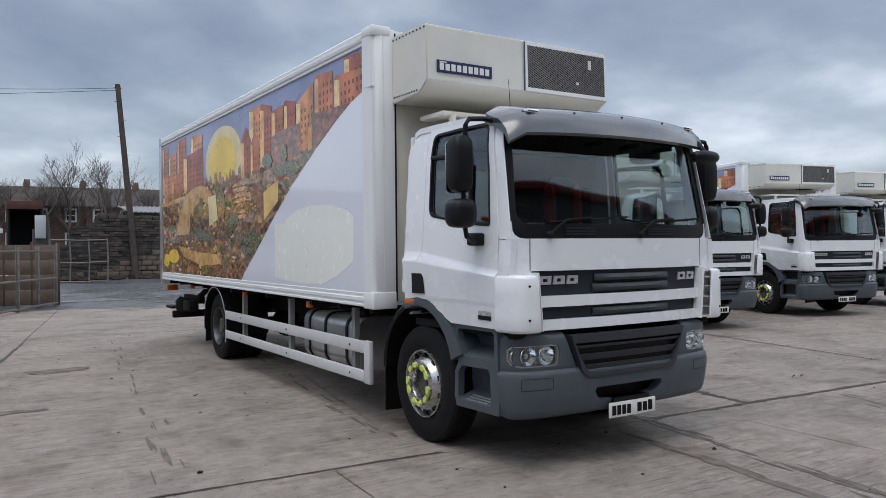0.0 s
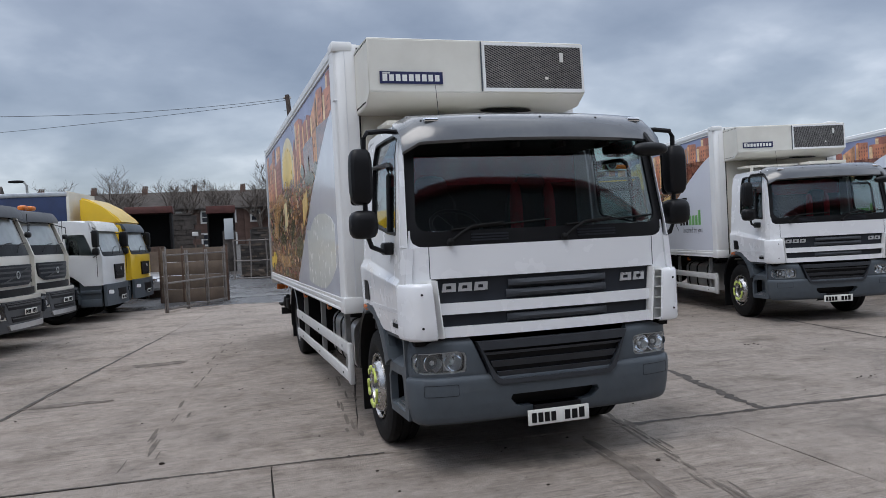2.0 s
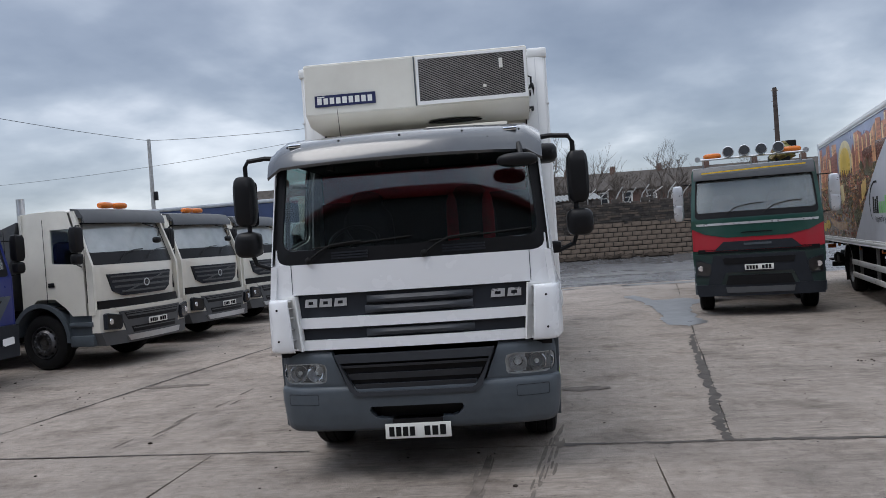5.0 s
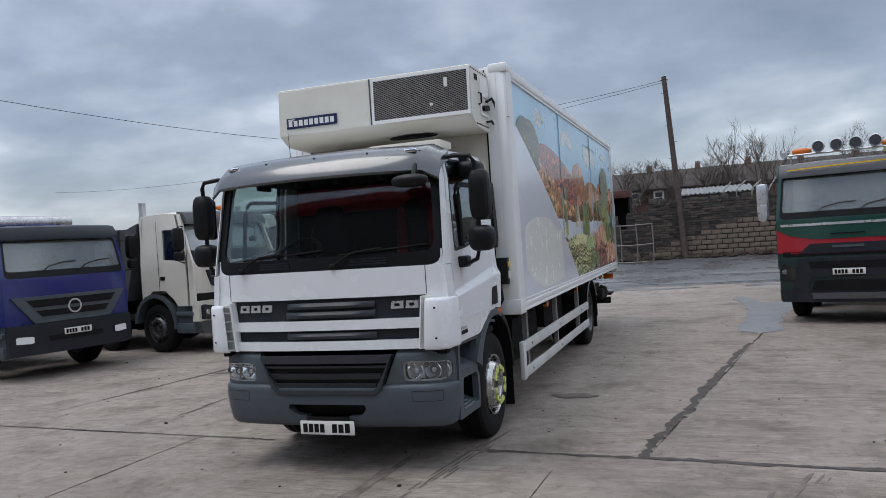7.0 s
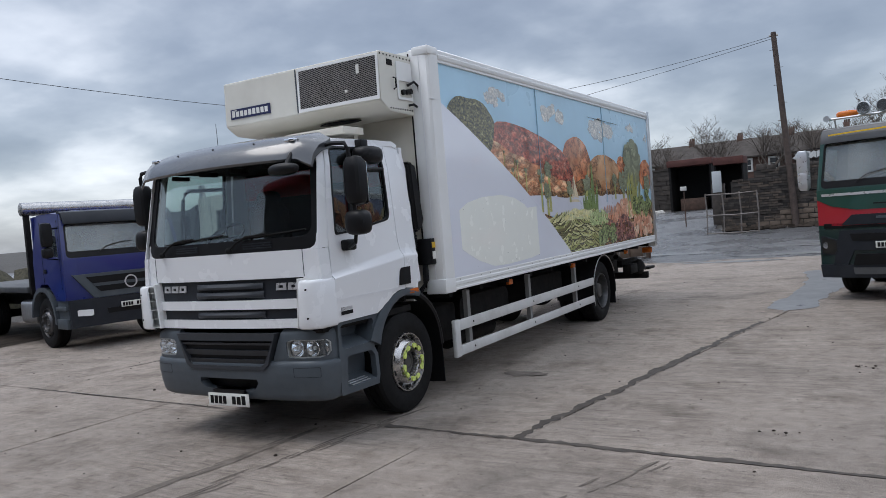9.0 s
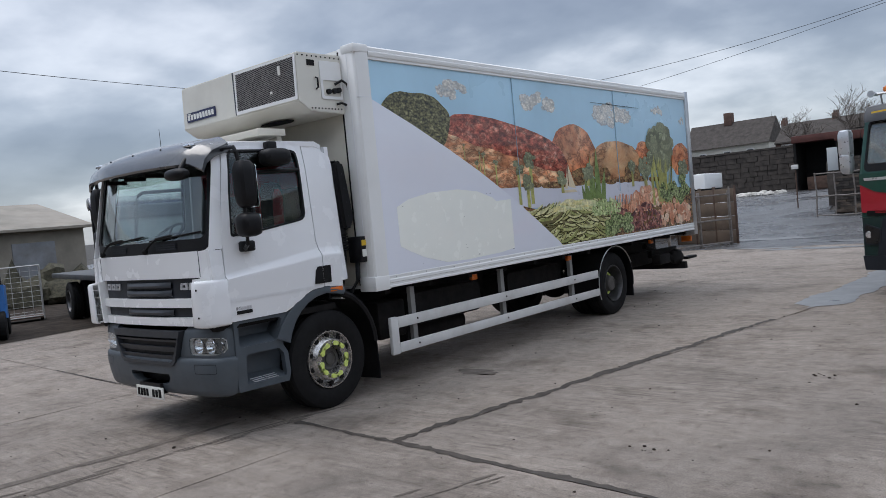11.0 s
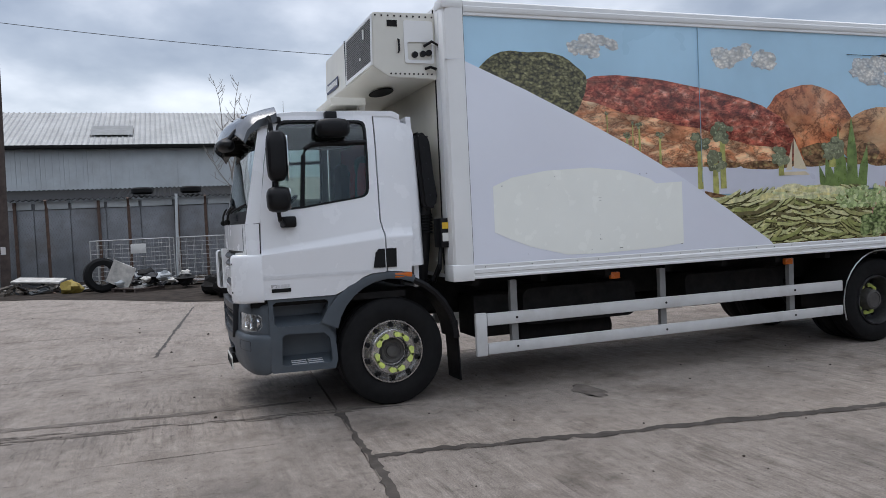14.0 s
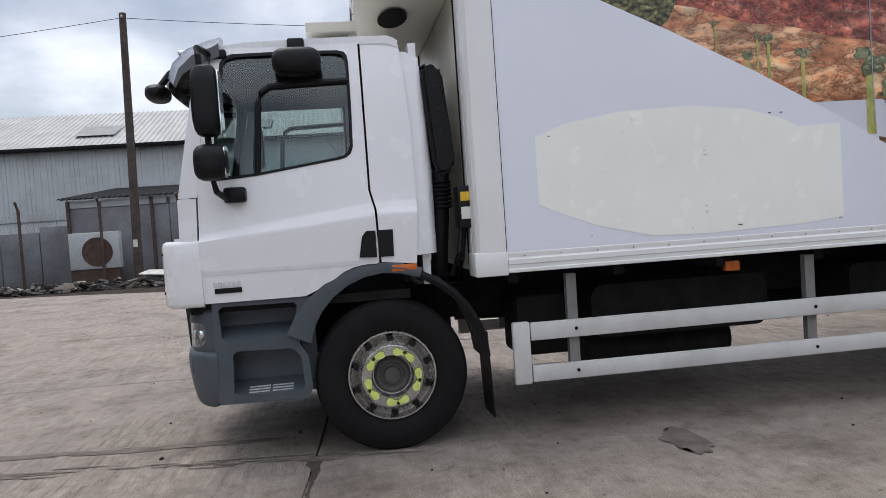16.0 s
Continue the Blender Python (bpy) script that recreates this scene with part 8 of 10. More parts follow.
flat_patch("damp_joint", ragged_strip([(11.15, 6.0), (11.7, 8.9), (12.6, 14.0)], 0.03, 4.5), 0.004, M_DAMP, "dark joint between concrete bays", "joint")
flat_patch("damp_joint", ragged_strip([(1.2, 3.75), (-0.78, 3.95), (-5.86, 4.49)], 0.035, 6.5), 0.004, M_DAMP, "dark cross joint in the concrete", "joint")
b2 = bm_new()


def track(path, band, count, lo, hi):
    """Broken streaks left by a tyre along a path."""
    pts = [Vector(p) for p in path]
    for i in range(count):
        k = rng0.randrange(len(pts) - 1)
        w = (pts[k + 1] - pts[k]).normalized()
        side = Vector((-w.y, w.x))
        p = pts[k].lerp(pts[k + 1], rng0.random()) + side * rng0.gauss(0, band)
        l, h = rng0.uniform(lo, hi), rng0.uniform(0.006, 0.02)
        z = 0.0040 + 0.000004 * len(b2.faces)
        ring = []
        for j in range(14):
            q = j * math.tau / 14
            f = 1 + 0.45 * noise.noise(Vector((math.cos(q) * 1.7, math.sin(q) * 1.7, i * 1.7)))
            ring.append(p + w * (l * f * math.cos(q)) + side * (h * f * math.sin(q)))
        b2.faces.new([b2.verts.new((v.x, v.y, z)) for v in ring])


# streaks left by tyres turning in front of the lorry and along its nearside
track([(4.50, 1.98), (4.68, 2.54), (4.75, 3.23), (4.88, 4.08), (4.94, 5.0)], 0.03, 110, 0.06, 0.32)
track([(4.98, 2.2), (5.22, 3.35), (5.59, 5.91)], 0.05, 70, 0.05, 0.25)
track([(6.6, 1.6), (7.6, 3.2), (8.3, 5.0)], 0.08, 40, 0.04, 0.2)
track([(1.2, 5.9), (1.6, 9.4), (2.3, 15.4)], 0.06, 22, 0.08, 0.3)
track([(3.1, 5.9), (3.5, 9.4), (4.2, 15.4)], 0.06, 22, 0.08, 0.3)
track([(7.6, 3.3), (9.6, 3.75), (11.4, 4.4), (13.2, 5.2)], 0.07, 60, 0.05, 0.25)
track([(7.4, 3.65), (9.5, 4.1), (11.3, 4.75), (13.0, 5.6)], 0.07, 60, 0.05, 0.25)
solo("tyre_marks", b2, M_STAIN, "faint broken tyre marks on the concrete", "stain", kind="stuff")
for i, (x, y, a, b) in enumerate(((6.0, 7.75, 0.28, 0.12), (0.1, 9.4, 0.5, 0.1), (1.1, 12.2, 0.4, 0.2))):
    flat_patch("oil_stain", ellipse(x, y, a, b, 40, 0.5, i * 3.3), 0.0062, M_STAIN, "dark oil stain on the concrete", "stain")
PUD = [(8.05, 13.2), (8.35, 12.7), (8.7, 13.2), (8.85, 14.6), (9.0, 15.9), (9.8, 17.4), (9.4, 18.2), (8.75, 18.1), (8.4, 19.8), (8.1, 19.6), (8.35, 17.5), (8.3, 16.1), (8.12, 14.5)]
flat_patch("puddle", ragged_loop(PUD, 0.14, 3.0), 0.0062, M_WATER, "shallow puddle beside the green lorry", "puddle")
for i, (x, y, a, b) in enumerate(((6.0, 23.4, 1.3, 0.28), (4.2, 24.0, 1.0, 0.2), (10.6, 23.6, 1.6, 0.4), (7.4, 25.6, 2.4, 0.35), (3.0, 27.2, 2.0, 0.3), (9.0, 28.4, 3.0, 0.35))):
    flat_patch("puddle", ellipse(x, y, a, b, 44, 0.9, i * 2.9 + 1.0), 0.0064 if y < 24.2 else 0.0105, M_WATER, "thin film of water on the wet ground", "puddle")
b2 = bm_new()
ry = [24.3, 26, 28, 30, 32.5, 34.8, 36]
va = [b2.verts.new((-60, y, rise(y) + 0.004)) for y in ry]
vb = [b2.verts.new((60, y, rise(y) + 0.004)) for y in ry]
for i in range(len(ry) - 1):
    b2.faces.new((va[i], vb[i], vb[i + 1], va[i + 1]))
solo("road", b2, M_ROAD, "wet grey asphalt road beyond the yard", "road", kind="structure")
b2 = bm_new()
ly = [36, 38, 41, 45, 52]
va = [b2.verts.new((-6.5 - 0.1 * (y - 36), y, rise(y) + 0.006)) for y in ly]
vb = [b2.verts.new((3.0 - 0.1 * (y - 36), y, rise(y) + 0.006)) for y in ly]
for i in range(len(ly) - 1):
    b2.faces.new((va[i], vb[i], vb[i + 1], va[i + 1]))
solo("lane", b2, M_ROAD, "wet lane climbing between walls", "road", kind="structure")
VERGE = [(-13.3, -3.4), (-12.4, -1.4), (-11.4, 0.7), (-9.9, 2.2), (-8.5, 3.3), (-7.2, 4.4), (-6.2, 5.8), (-6.6, 9.5), (-9.0, 12.0), (-26, 12.5), (-26, -30), (-19.0, -18.0), (-15.6, -9.0), (-14.2, -6.0)]
flat_patch("mud_verge", VERGE, 0.010, M_MUD, "dark muddy verge along the fence", "ground")
# loose grit and crumbs
rng = random.Random(12)
b2 = bm_new()
for i in range(420):
    x, y = rng.uniform(-6, 16), rng.uniform(-2, 18)
    r = rng.uniform(0.005, 0.013) * (1.7 if rng.random() < 0.05 else 1)
    blob(b2, (x, y, r * 0.4), (r * 1.3, r, r * 0.6), 5, 3, 0.4, i)
for cx, cy in ((9.0, 6.0), (9.6, 8.6)):
    for i in range(7):
        r = rng.uniform(0.004, 0.013)
        blob(b2, (cx + rng.gauss(0, 0.07), cy + rng.gauss(0, 0.05), r * 0.5), (r * 1.4, r, r * 0.7), 5, 3, 0.4, i)
solo("grit", b2, M_MUD, "dark grit and crumbs of earth on the concrete", "grit", kind="stuff")

# ---- behind the road: walls, fence, gate ----
M_STONE = mat("dark_stone", (0.062, 0.052, 0.045), 0.85, var=0.45, scale=3.0, bump=0.5, bscale=18)
M_BLOCK = mat("brown_block", (0.15, 0.115, 0.088), 0.85, var=0.35, scale=3.0, bump=0.4, bscale=25)
M_MORTAR = mat("mortar", (0.042, 0.037, 0.033), 0.9, var=0.2, scale=4.0)
M_GALV = mat("galvanised_steel", (0.42, 0.42, 0.41), 0.5, metal=0.5, var=0.2, scale=8.0, dirt=0.5, dirt_color=(0.2, 0.14, 0.1))
M_DULLGALV = mat("dull_rusted_tube", (0.20, 0.18, 0.165), 0.6, metal=0.3, var=0.3, scale=8.0, dirt=0.6, dirt_color=(0.1, 0.06, 0.04))
M_SHEET = mat("brown_sheet", (0.125, 0.092, 0.068), 0.7, var=0.3, scale=2.0, dirt=0.5, dirt_color=(0.09, 0.06, 0.045), bump=0.2, bscale=6)
M_BRICK = mat("terrace_brick", (0.115, 0.07, 0.055), 0.9, var=0.3, scale=1.2)
M_SLATE = mat("slate_roof", (0.075, 0.066, 0.06), 0.85, var=0.3, scale=1.5, spec=0.2)
M_RENDER = mat("cream_render", (0.52, 0.50, 0.44), 0.85, var=0.12, scale=0.8)
M_TRIM = mat("white_window_trim", (0.62, 0.61, 0.58), 0.5, var=0.05)
M_PANE = mat("dark_window_pane", (0.03, 0.033, 0.04), 0.12, var=0.2, scale=1.0)
M_WOODPOLE = mat("weathered_pole", (0.062, 0.045, 0.038), 0.85, var=0.35, scale=5.0, bump=0.4, bscale=40)
M_CABLE = mat("black_cable", (0.02, 0.02, 0.022), 0.6)
M_BARK = mat("winter_bark", (0.12, 0.10, 0.085), 0.9, var=0.3, scale=6.0)
M_PALEBARK = mat("pale_sapling_bark", (0.24, 0.215, 0.19), 0.85, var=0.25, scale=8.0)
M_CLAD = mat("pale_cladding", (0.50, 0.53, 0.54), 0.5, var=0.08, scale=1.2, dirt=0.35, dirt_color=(0.24, 0.22, 0.2))
M_ROOFS = mat("grey_roof_sheet", (0.36, 0.36, 0.35), 0.6, var=0.15, scale=1.0, dirt=0.4, dirt_color=(0.2, 0.19, 0.17))
M_SKYLIGHT = mat("dull_skylight", (0.16, 0.165, 0.16), 0.5, var=0.2, scale=2.0)
M_SCREENP = mat("grey_blue_panel", (0.20, 0.21, 0.225), 0.5, var=0.25, scale=1.0, dirt=0.75, dirt_color=(0.11, 0.09, 0.072))
M_RUST = mat("rusty_brown_steel", (0.085, 0.05, 0.035), 0.75, var=0.4, scale=6.0)
M_REDSHED = mat("dull_red_steel", (0.085, 0.028, 0.022), 0.7, var=0.3, scale=2.0)
M_BLUEB = mat("bright_blue_plastic", (0.03, 0.17, 0.50), 0.4)
M_CARD = mat("pale_rubbish", (0.5, 0.48, 0.44), 0.7, var=0.3, scale=5.0)

WALL = thing("wall_road", pose(0, 0, 0), "brown block and dark stone wall along the road", "wall", kind="structure")
bm = bm_new()
bx(bm, 3.42, 3.9, 35.44, 35.66, 0.2, 1.9)
bx(bm, 3.9, 4.9, 35.44, 35.66, 0.2, 2.6)
bx(bm, 4.9, 14.0, 35.44, 35.66, 0.2, 3.0)
part("wall_core", bm, M_MORTAR, WALL)
block_mesh = finish("block", bx(bm_new(), -0.215, 0.215, -0.03, 0.03, -0.1, 0.1, 0.012), M_BLOCK)
rng = random.Random(2)
for r in range(13):
    z = 0.42 + 0.225 * r
    for c in range(24):
        x = 3.6 + 0.45 * c + (0.225 if r % 2 else 0)
        top = 1.95 if x < 3.95 else (2.65 if x < 4.9 else 3.05)
        if z > top or x > 13.9:
            continue
        if z > min(2.2, 0.72 + 0.225 * int(max(0, x - 4.6) / 0.62)):
            continue
        ob = new("block", block_mesh)
        ob.location = (x, 35.42 + rng.uniform(-0.02, 0.01), z)
        ob.scale = (rng.uniform(0.94, 1.0), 1, rng.uniform(0.9, 1.0))
        ob.parent = WALL
bm = bm_new()
for r in range(25):
    z, x = 0.32 + 0.108 * r, 3.42
    while x < 13.9:
        w2 = rng.uniform(0.18, 0.62)
        top = 1.9 if x < 3.95 else (2.6 if x < 4.9 else 3.0)
        if z < top and z + 0.12 > min(2.2, 0.72 + 0.225 * int(max(0, x - 4.6) / 0.62)) - 0.1:
            d = rng.uniform(-0.035, 0.02)
            bx(bm, x, x + w2 - rng.uniform(0.012, 0.03), 35.40 + d, 35.46, z, z + 0.108 - rng.uniform(0.012, 0.03))
        x += w2
stuffed(part("stone_course", bm, island_mat("rubble_stone", [(0.05, 0.042, 0.036), (0.075, 0.062, 0.052), (0.035, 0.031, 0.028), (0.095, 0.075, 0.06), (0.06, 0.052, 0.047)], 0.85, 5.0), WALL, "thin dark rubble stone courses"))
bm = bm_new()
for i in range(20):
    x = 5.0 + i * 0.45
    bx(bm, x, x + rng.uniform(0.3, 0.44), 35.4, 35.7, 3.0, 3.0 + rng.uniform(0.05, 0.3), 0.02)
part("wall_top", bm, M_STONE, WALL, "broken dark stones on the wall top")


def corrugated(x0, x1, y0, y1, z0, z1, amp=0.03, pitch=0.2):
    """A sloping sheet from (y0, z0) to (y1, z1), waved along x."""
    b2 = bm_new()
    n = int((x1 - x0) / pitch * 4)
    va = [b2.verts.new((x0 + (x1 - x0) * i / n, y0, z0 + amp * math.sin(i * math.pi / 2))) for i in range(n + 1)]
    vb = [b2.verts.new((x0 + (x1 - x0) * i / n, y1, z1 + amp * math.sin(i * math.pi / 2))) for i in range(n + 1)]
    for i in range(n):
        b2.faces.new((va[i], va[i + 1], vb[i + 1], vb[i]))
    r = bmesh.ops.extrude_face_region(b2, geom=b2.faces[:])
    for v in [q for q in r["geom"] if isinstance(q, bmesh.types.BMVert)]:
        v.co.z -= 0.02
    return b2


for k in range(9):
    x = 8.2 + k * 0.62
    b2 = tube(bm_new(), [(x, 35.5, 3.0), (x + 0.1 + 0.1 * math.sin(k * 5), 35.4, 3.4), (x + 0.42, 35.35, 3.75 + 0.1 * math.sin(k * 3))], 0.03, 6)
    solo("bent_rail", b2, M_GALV, "bent grey rail standing on the wall top", "rail", "bent rails on the wall")

SH = thing("lean_to_shed", pose(0, 0, 0), "low grey-roofed shed behind the stone wall", "shed")
part("roof", corrugated(6.4, 9.6, 35.9, 39.0, 3.35, 3.75), M_SKYLIGHT, SH, "grey corrugated roof")
part("wall", box(6.5, 9.5, 36.0, 38.9, 0.5, 3.3), M_STONE, SH)

TF = thing("tube_fence", pose(0, 0, 0), "bent dull tube fence standing before the wall", "fence")
for x in (3.05, 3.75, 4.45, 5.15):
    part("upright", tube(bm_new(), [(x, 34.0, 0.33), (x + 0.05 * math.sin(x * 9), 34.0, 1.3), (x, 34.0, 2.15)], 0.03, 8), M_DULLGALV, TF)
for z in (0.42, 1.2, 2.1):
    part("rail", tube(bm_new(), [(3.05, 34.0, z), (4.2, 33.97, z - 0.03), (5.15, 34.0, z)], 0.026, 8), M_DULLGALV, TF)

GA = thing("yard_gate", pose(0, 0, 0), "open gate of bare galvanised tube", "gate")
g0, g1 = Vector((0.72, 22.7, 0)), Vector((2.45, 26.05, 0))
gd = (g1 - g0).normalized()
gm = Matrix.Translation(g0) @ Matrix.Rotation(math.atan2(gd.y, gd.x), 4, "Z")
gl = (g1 - g0).length
for i in range(4):
    bm = box(i * gl / 3 - 0.025, i * gl / 3 + 0.025, -0.045, 0.0, 0.0, 1.8 if i % 3 else 1.92, 0.01, gm)
    bx(bm, i * gl / 3 - 0.025, i * gl / 3 + 0.025, 0.025, 0.06, 0.0, 1.8, 0.01, gm)
    part("gate_post", bm, M_DULLGALV, GA)
for z in (0.1, 0.86, 1.68):
    bm = box(0, gl, -0.075, -0.045, z - 0.022, z + 0.022, 0.008, gm)
    bx(bm, 0, gl, 0.06, 0.085, z - 0.022, z + 0.022, 0.008, gm)
    part("gate_rail", bm, M_DULLGALV, GA)
PF = thing("panel_fence", pose(0.36, 26.62, 0.0, 0, 0, -9), "brown sheet fence behind the open gate", "fence")
for i in range(3):
    for j in range(4):
        part("fence_panel", box(i * 0.74 + 0.03, i * 0.74 + 0.715, 0.0, 0.025, 0.03 + j * 0.46, 0.482 + j * 0.46, 0.004), M_SHEET, PF)
for i in range(4):
    part("fence_post", box(i * 0.74 - 0.03, i * 0.74 + 0.03, 0.0, 0.08, 0.0, 1.95, 0.008), M_RUST, PF)
bm = bm_new()
for i in range(12):
    bx(bm, -7.0 + i * 0.62, -6.42 + i * 0.62, 29.0, 29.05, 0.02, 1.85 + 0.06 * math.sin(i * 5), 0.005)
for i in range(5):
    bx(bm, -7.0 + i * 1.8, -6.9 + i * 1.8, 29.05, 29.15, 0, 1.95, 0.01)
solo("sheet_fence", bm, M_SHEET, "tall brown sheet fence behind the lorries", "fence", kind="structure")
solo("flood_lamp", box(1.3, 1.58, 37.1, 37.22, 2.42, 2.62, 0.02), M_TRIM, "small white flood lamp on a bracket", "lamp")
solo("lamp_bracket", tube(bm_new(), [(1.44, 37.24, rise(37)), (1.44, 37.24, 2.6)], 0.03, 8), M_RUST, "rusty post holding a flood lamp", "post")

# red open bay
BAY = thing("open_bay", pose(-1.6, 53.0, rise(53)), "dark open-fronted bay with a dull red steel frame", "shed")
part("back", box(-0.95, 0.85, 1.8, 1.9, 0, 2.9), M_INK, BAY)
for s in (-1, 1):
    part("side", box(min(s * 0.85, s * 0.95), max(s * 0.85, s * 0.95), 0, 1.9, 0, 2.9), M_CHASSIS, BAY)
part("header", box(-1.0, 1.0, -0.08, 1.9, 2.62, 3.0, 0.02), M_REDSHED, BAY, "dull red header")
part("skip", box(-0.55, 0.55, 0.3, 1.5, 0.0, 0.7, 0.03), M_RUST, BAY)
bm = tube(bm_new(), [(0.7, -0.05, 2.6), (0.1, -0.05, 2.9)], 0.03, 6)
part("brace", bm, M_RUST, BAY)
small_bay = copy_thing(BAY, pose(2.75, 42.0, rise(42)))
BAY.scale = (1.5, 1.2, 1.16)
small_bay.scale = (0.76, 0.76, 1.04)
bm = box(2.78, 3.2, 37.2, 37.25, 2.2, 3.2, 0.01)
solo("hanging_sheet", bm, M_CLAD, "pale sheet hung beside the bay", "sheet")
bm = box(2.7, 3.3, 37.3, 37.5, rise(37.3), 2.6, 0.02)
solo("wall_pier", bm, M_STONE, "dark stone pier beside the bay", "wall", kind="structure")
bm = bm_new()
rng = random.Random(21)
for i in range(90):
    s = rng.uniform(0.1, 0.28)
    x, y = rng.uniform(3.6, 12.5), rng.uniform(34.9, 35.35)
    blob(bm, (x, y, rise(y) + s * 0.25), (s, s * 0.7, s * 0.5), 6, 4, 0.5, i)
solo("rubble_strip", bm, M_MUD, "strip of rubble and weeds at the wall foot", "rubble", kind="stuff")

# long dark wall up the lane, white trailer, car
bm = bm_new()
rng = random.Random(31)
for r in range(9):
    x = -13.6
    while x < 1.0:
        w2 = rng.uniform(0.5, 1.1)
        bx(bm, x, x + w2 - 0.03, 57.9 + rng.uniform(-0.04, 0.04), 58.3, rise(58) - 0.3 + r * 0.36, rise(58) - 0.3 + (r + 1) * 0.36 - 0.03)
        x += w2
bx(bm, -13.6, 1, 58.02, 58.26, rise(58) - 0.3, rise(58) + 2.95)
bx(bm, -13.6, 1, 57.85, 58.35, rise(58) + 2.95, rise(58) + 3.08)
solo("wall_lane", bm, M_STONE, "long dark stone wall beside the lane", "wall", kind="structure")
TR = thing("white_trailer", pose(-2.6, 33.0, rise(33)), "long white trailer body behind the gate", "trailer")
part("body", box(-0.85, 1.95, -1.0, 1.0, 1.62, 2.26, 0.05), M_BODY, TR)
part("chassis", box(-0.8, 1.9, -0.95, 0.95, 0.5, 1.62, 0.02), M_CHASSIS, TR, "dark lower body")
for x in (-0.4, 1.4):
    for s in (-1, 1):
        part("wheel", lathe(bm_new(), [(-0.12, 0.3), (-0.1, 0.35), (0.1, 0.35), (0.12, 0.3)], (x, s * 0.9, 0.35), axis="y", seg=20), M_RUBBER, TR)
CAR = thing("parked_car", pose(0.62, 28.4, 0.05, 0, 0, 23.5), "silver car parked behind the gate", "car")
bm = bm_new()
prof = [(-0.0, 0.35), (0.0, 0.75), (0.25, 0.92), (1.0, 1.02), (1.7, 1.5), (3.2, 1.55), (4.1, 1.05), (4.3, 0.9), (4.3, 0.35)]
prism(bm, prof, "x", -0.88, 0.88)
bmesh.ops.bevel(bm, geom=bm.edges[:], offset=0.08, segments=3, affect="EDGES")
part("body", bm, M_ALU, CAR, "silver body")
bm = prism(bm_new(), [(1.1, 1.06), (1.7, 1.46), (3.1, 1.5), (3.8, 1.1)], "x", -0.885, 0.885)
part("windows", bm, M_PANE, CAR)
for y in (0.8, 3.45):
    for s in (-1, 1):
        part("wheel", lathe(bm_new(), [(-0.1, 0.27), (-0.08, 0.31), (0.08, 0.31), (0.1, 0.27)], (s * 0.8, y, 0.31), seg=20), M_RUBBER, CAR)
for s in (-1, 1):
    part("headlight", box(min(s * 0.5, s * 0.8), max(s * 0.5, s * 0.8), -0.04, 0.05, 0.66, 0.8, 0.02), M_CHROME, CAR)
bm = bm_new()
rng = random.Random(41)
for i in range(60):
    s = rng.uniform(0.1, 0.3)
    blob(bm, (-5.0 + rng.gauss(0, 1.0), 50 + rng.gauss(0, 0.6), rise(50) + s * 0.3), (s, s, s * 0.7), 6, 4, 0.5, i)
solo("stone_heap", bm, M_CARD, "heap of pale stones by the lane", "rubble", kind="stuff")

# ---- houses ----
def terrace_house(x, y, z0):
    H = thing("terrace_house", pose(x, y, z0), "brown brick terraced house with a slate roof", "house", "terrace")
    part("wall", box(-2.75, 2.75, 0, 7, 0, 5.4), M_BRICK, H, "brown brick wall")
    bm = prism(bm_new(), [(-0.35, 5.25), (3.5, 7.5), (7.35, 5.25), (7.35, 5.1), (-0.35, 5.1)], "x", -2.76, 2.76)
    part("roof", bm, M_SLATE, H, "dark slate roof")
    part("chimney", box(-2.9, -2.3, 3.1, 3.9, 6.6, 7.95, 0.04), M_BRICK, H, "brick chimney stack")
    bm = bm_new()
    for k in range(3):
        lathe(bm, [(0, 0.1), (0.3, 0.08)], (-2.75 + k * 0.2, 3.5, 7.95), axis="z", seg=8)
    part("chimney_pot", bm, M_RUST, H)
    for wx in (-1.5, 1.3):
        for wz in (0.9, 3.5):
            bm = plate(bm_new(), [(wx - 0.6, wz), (wx + 0.6, wz), (wx + 0.6, wz + 1.5), (wx - 0.6, wz + 1.5)], [[(wx - 0.4, wz + 0.2), (wx + 0.4, wz + 0.2), (wx + 0.4, wz + 1.3), (wx - 0.4, wz + 1.3)]], 0.1, lambda u, v, d: Vector((u, -0.08 + d, v)))
            bx(bm, wx - 0.4, wx + 0.4, -0.06, 0, wz + 0.7, wz + 0.78)
            w = part("window", bm, M_TRIM, H, "white-framed window")
            part("pane", box(wx - 0.4, wx + 0.4, -0.03, -0.01, wz + 0.2, wz + 1.3), M_PANE, w)
    return H


H0 = terrace_house(-24.0 + 5.52 * 2, 91.5, 1.1)
for i in range(3, 16):
    copy_thing(H0, pose(-24.0 + 5.52 * i, 92 - 0.25 * i, 1.1))

WH = thing("white_house", pose(-35.3, 130, 2.4), "cream rendered house with a brown slate roof", "house")
part("wall", box(-7.0, 7.0, 0, 8, 0, 6.6), M_RENDER, WH, "cream rendered wall")
bm = prism(bm_new(), [(-0.6, 6.3), (4.0, 10.6), (8.6, 6.3)], "x", -7.2, 7.2)
part("roof", bm, M_SLATE, WH, "slate roof")
part("chimney", box(-1.2, 0.1, 3.3, 4.7, 10.0, 12.2, 0.05), M_BRICK, WH, "brick chimney")
for wx in (-4.0, 0.2, 4.0):
    b2 = box(wx - 0.7, wx + 0.7, -0.1, 0, 4.0, 5.6)
    w = part("window", b2, M_TRIM, WH)
    part("pane", box(wx - 0.5, wx + 0.5, -0.14, -0.1, 4.2, 5.4), M_PANE, w)
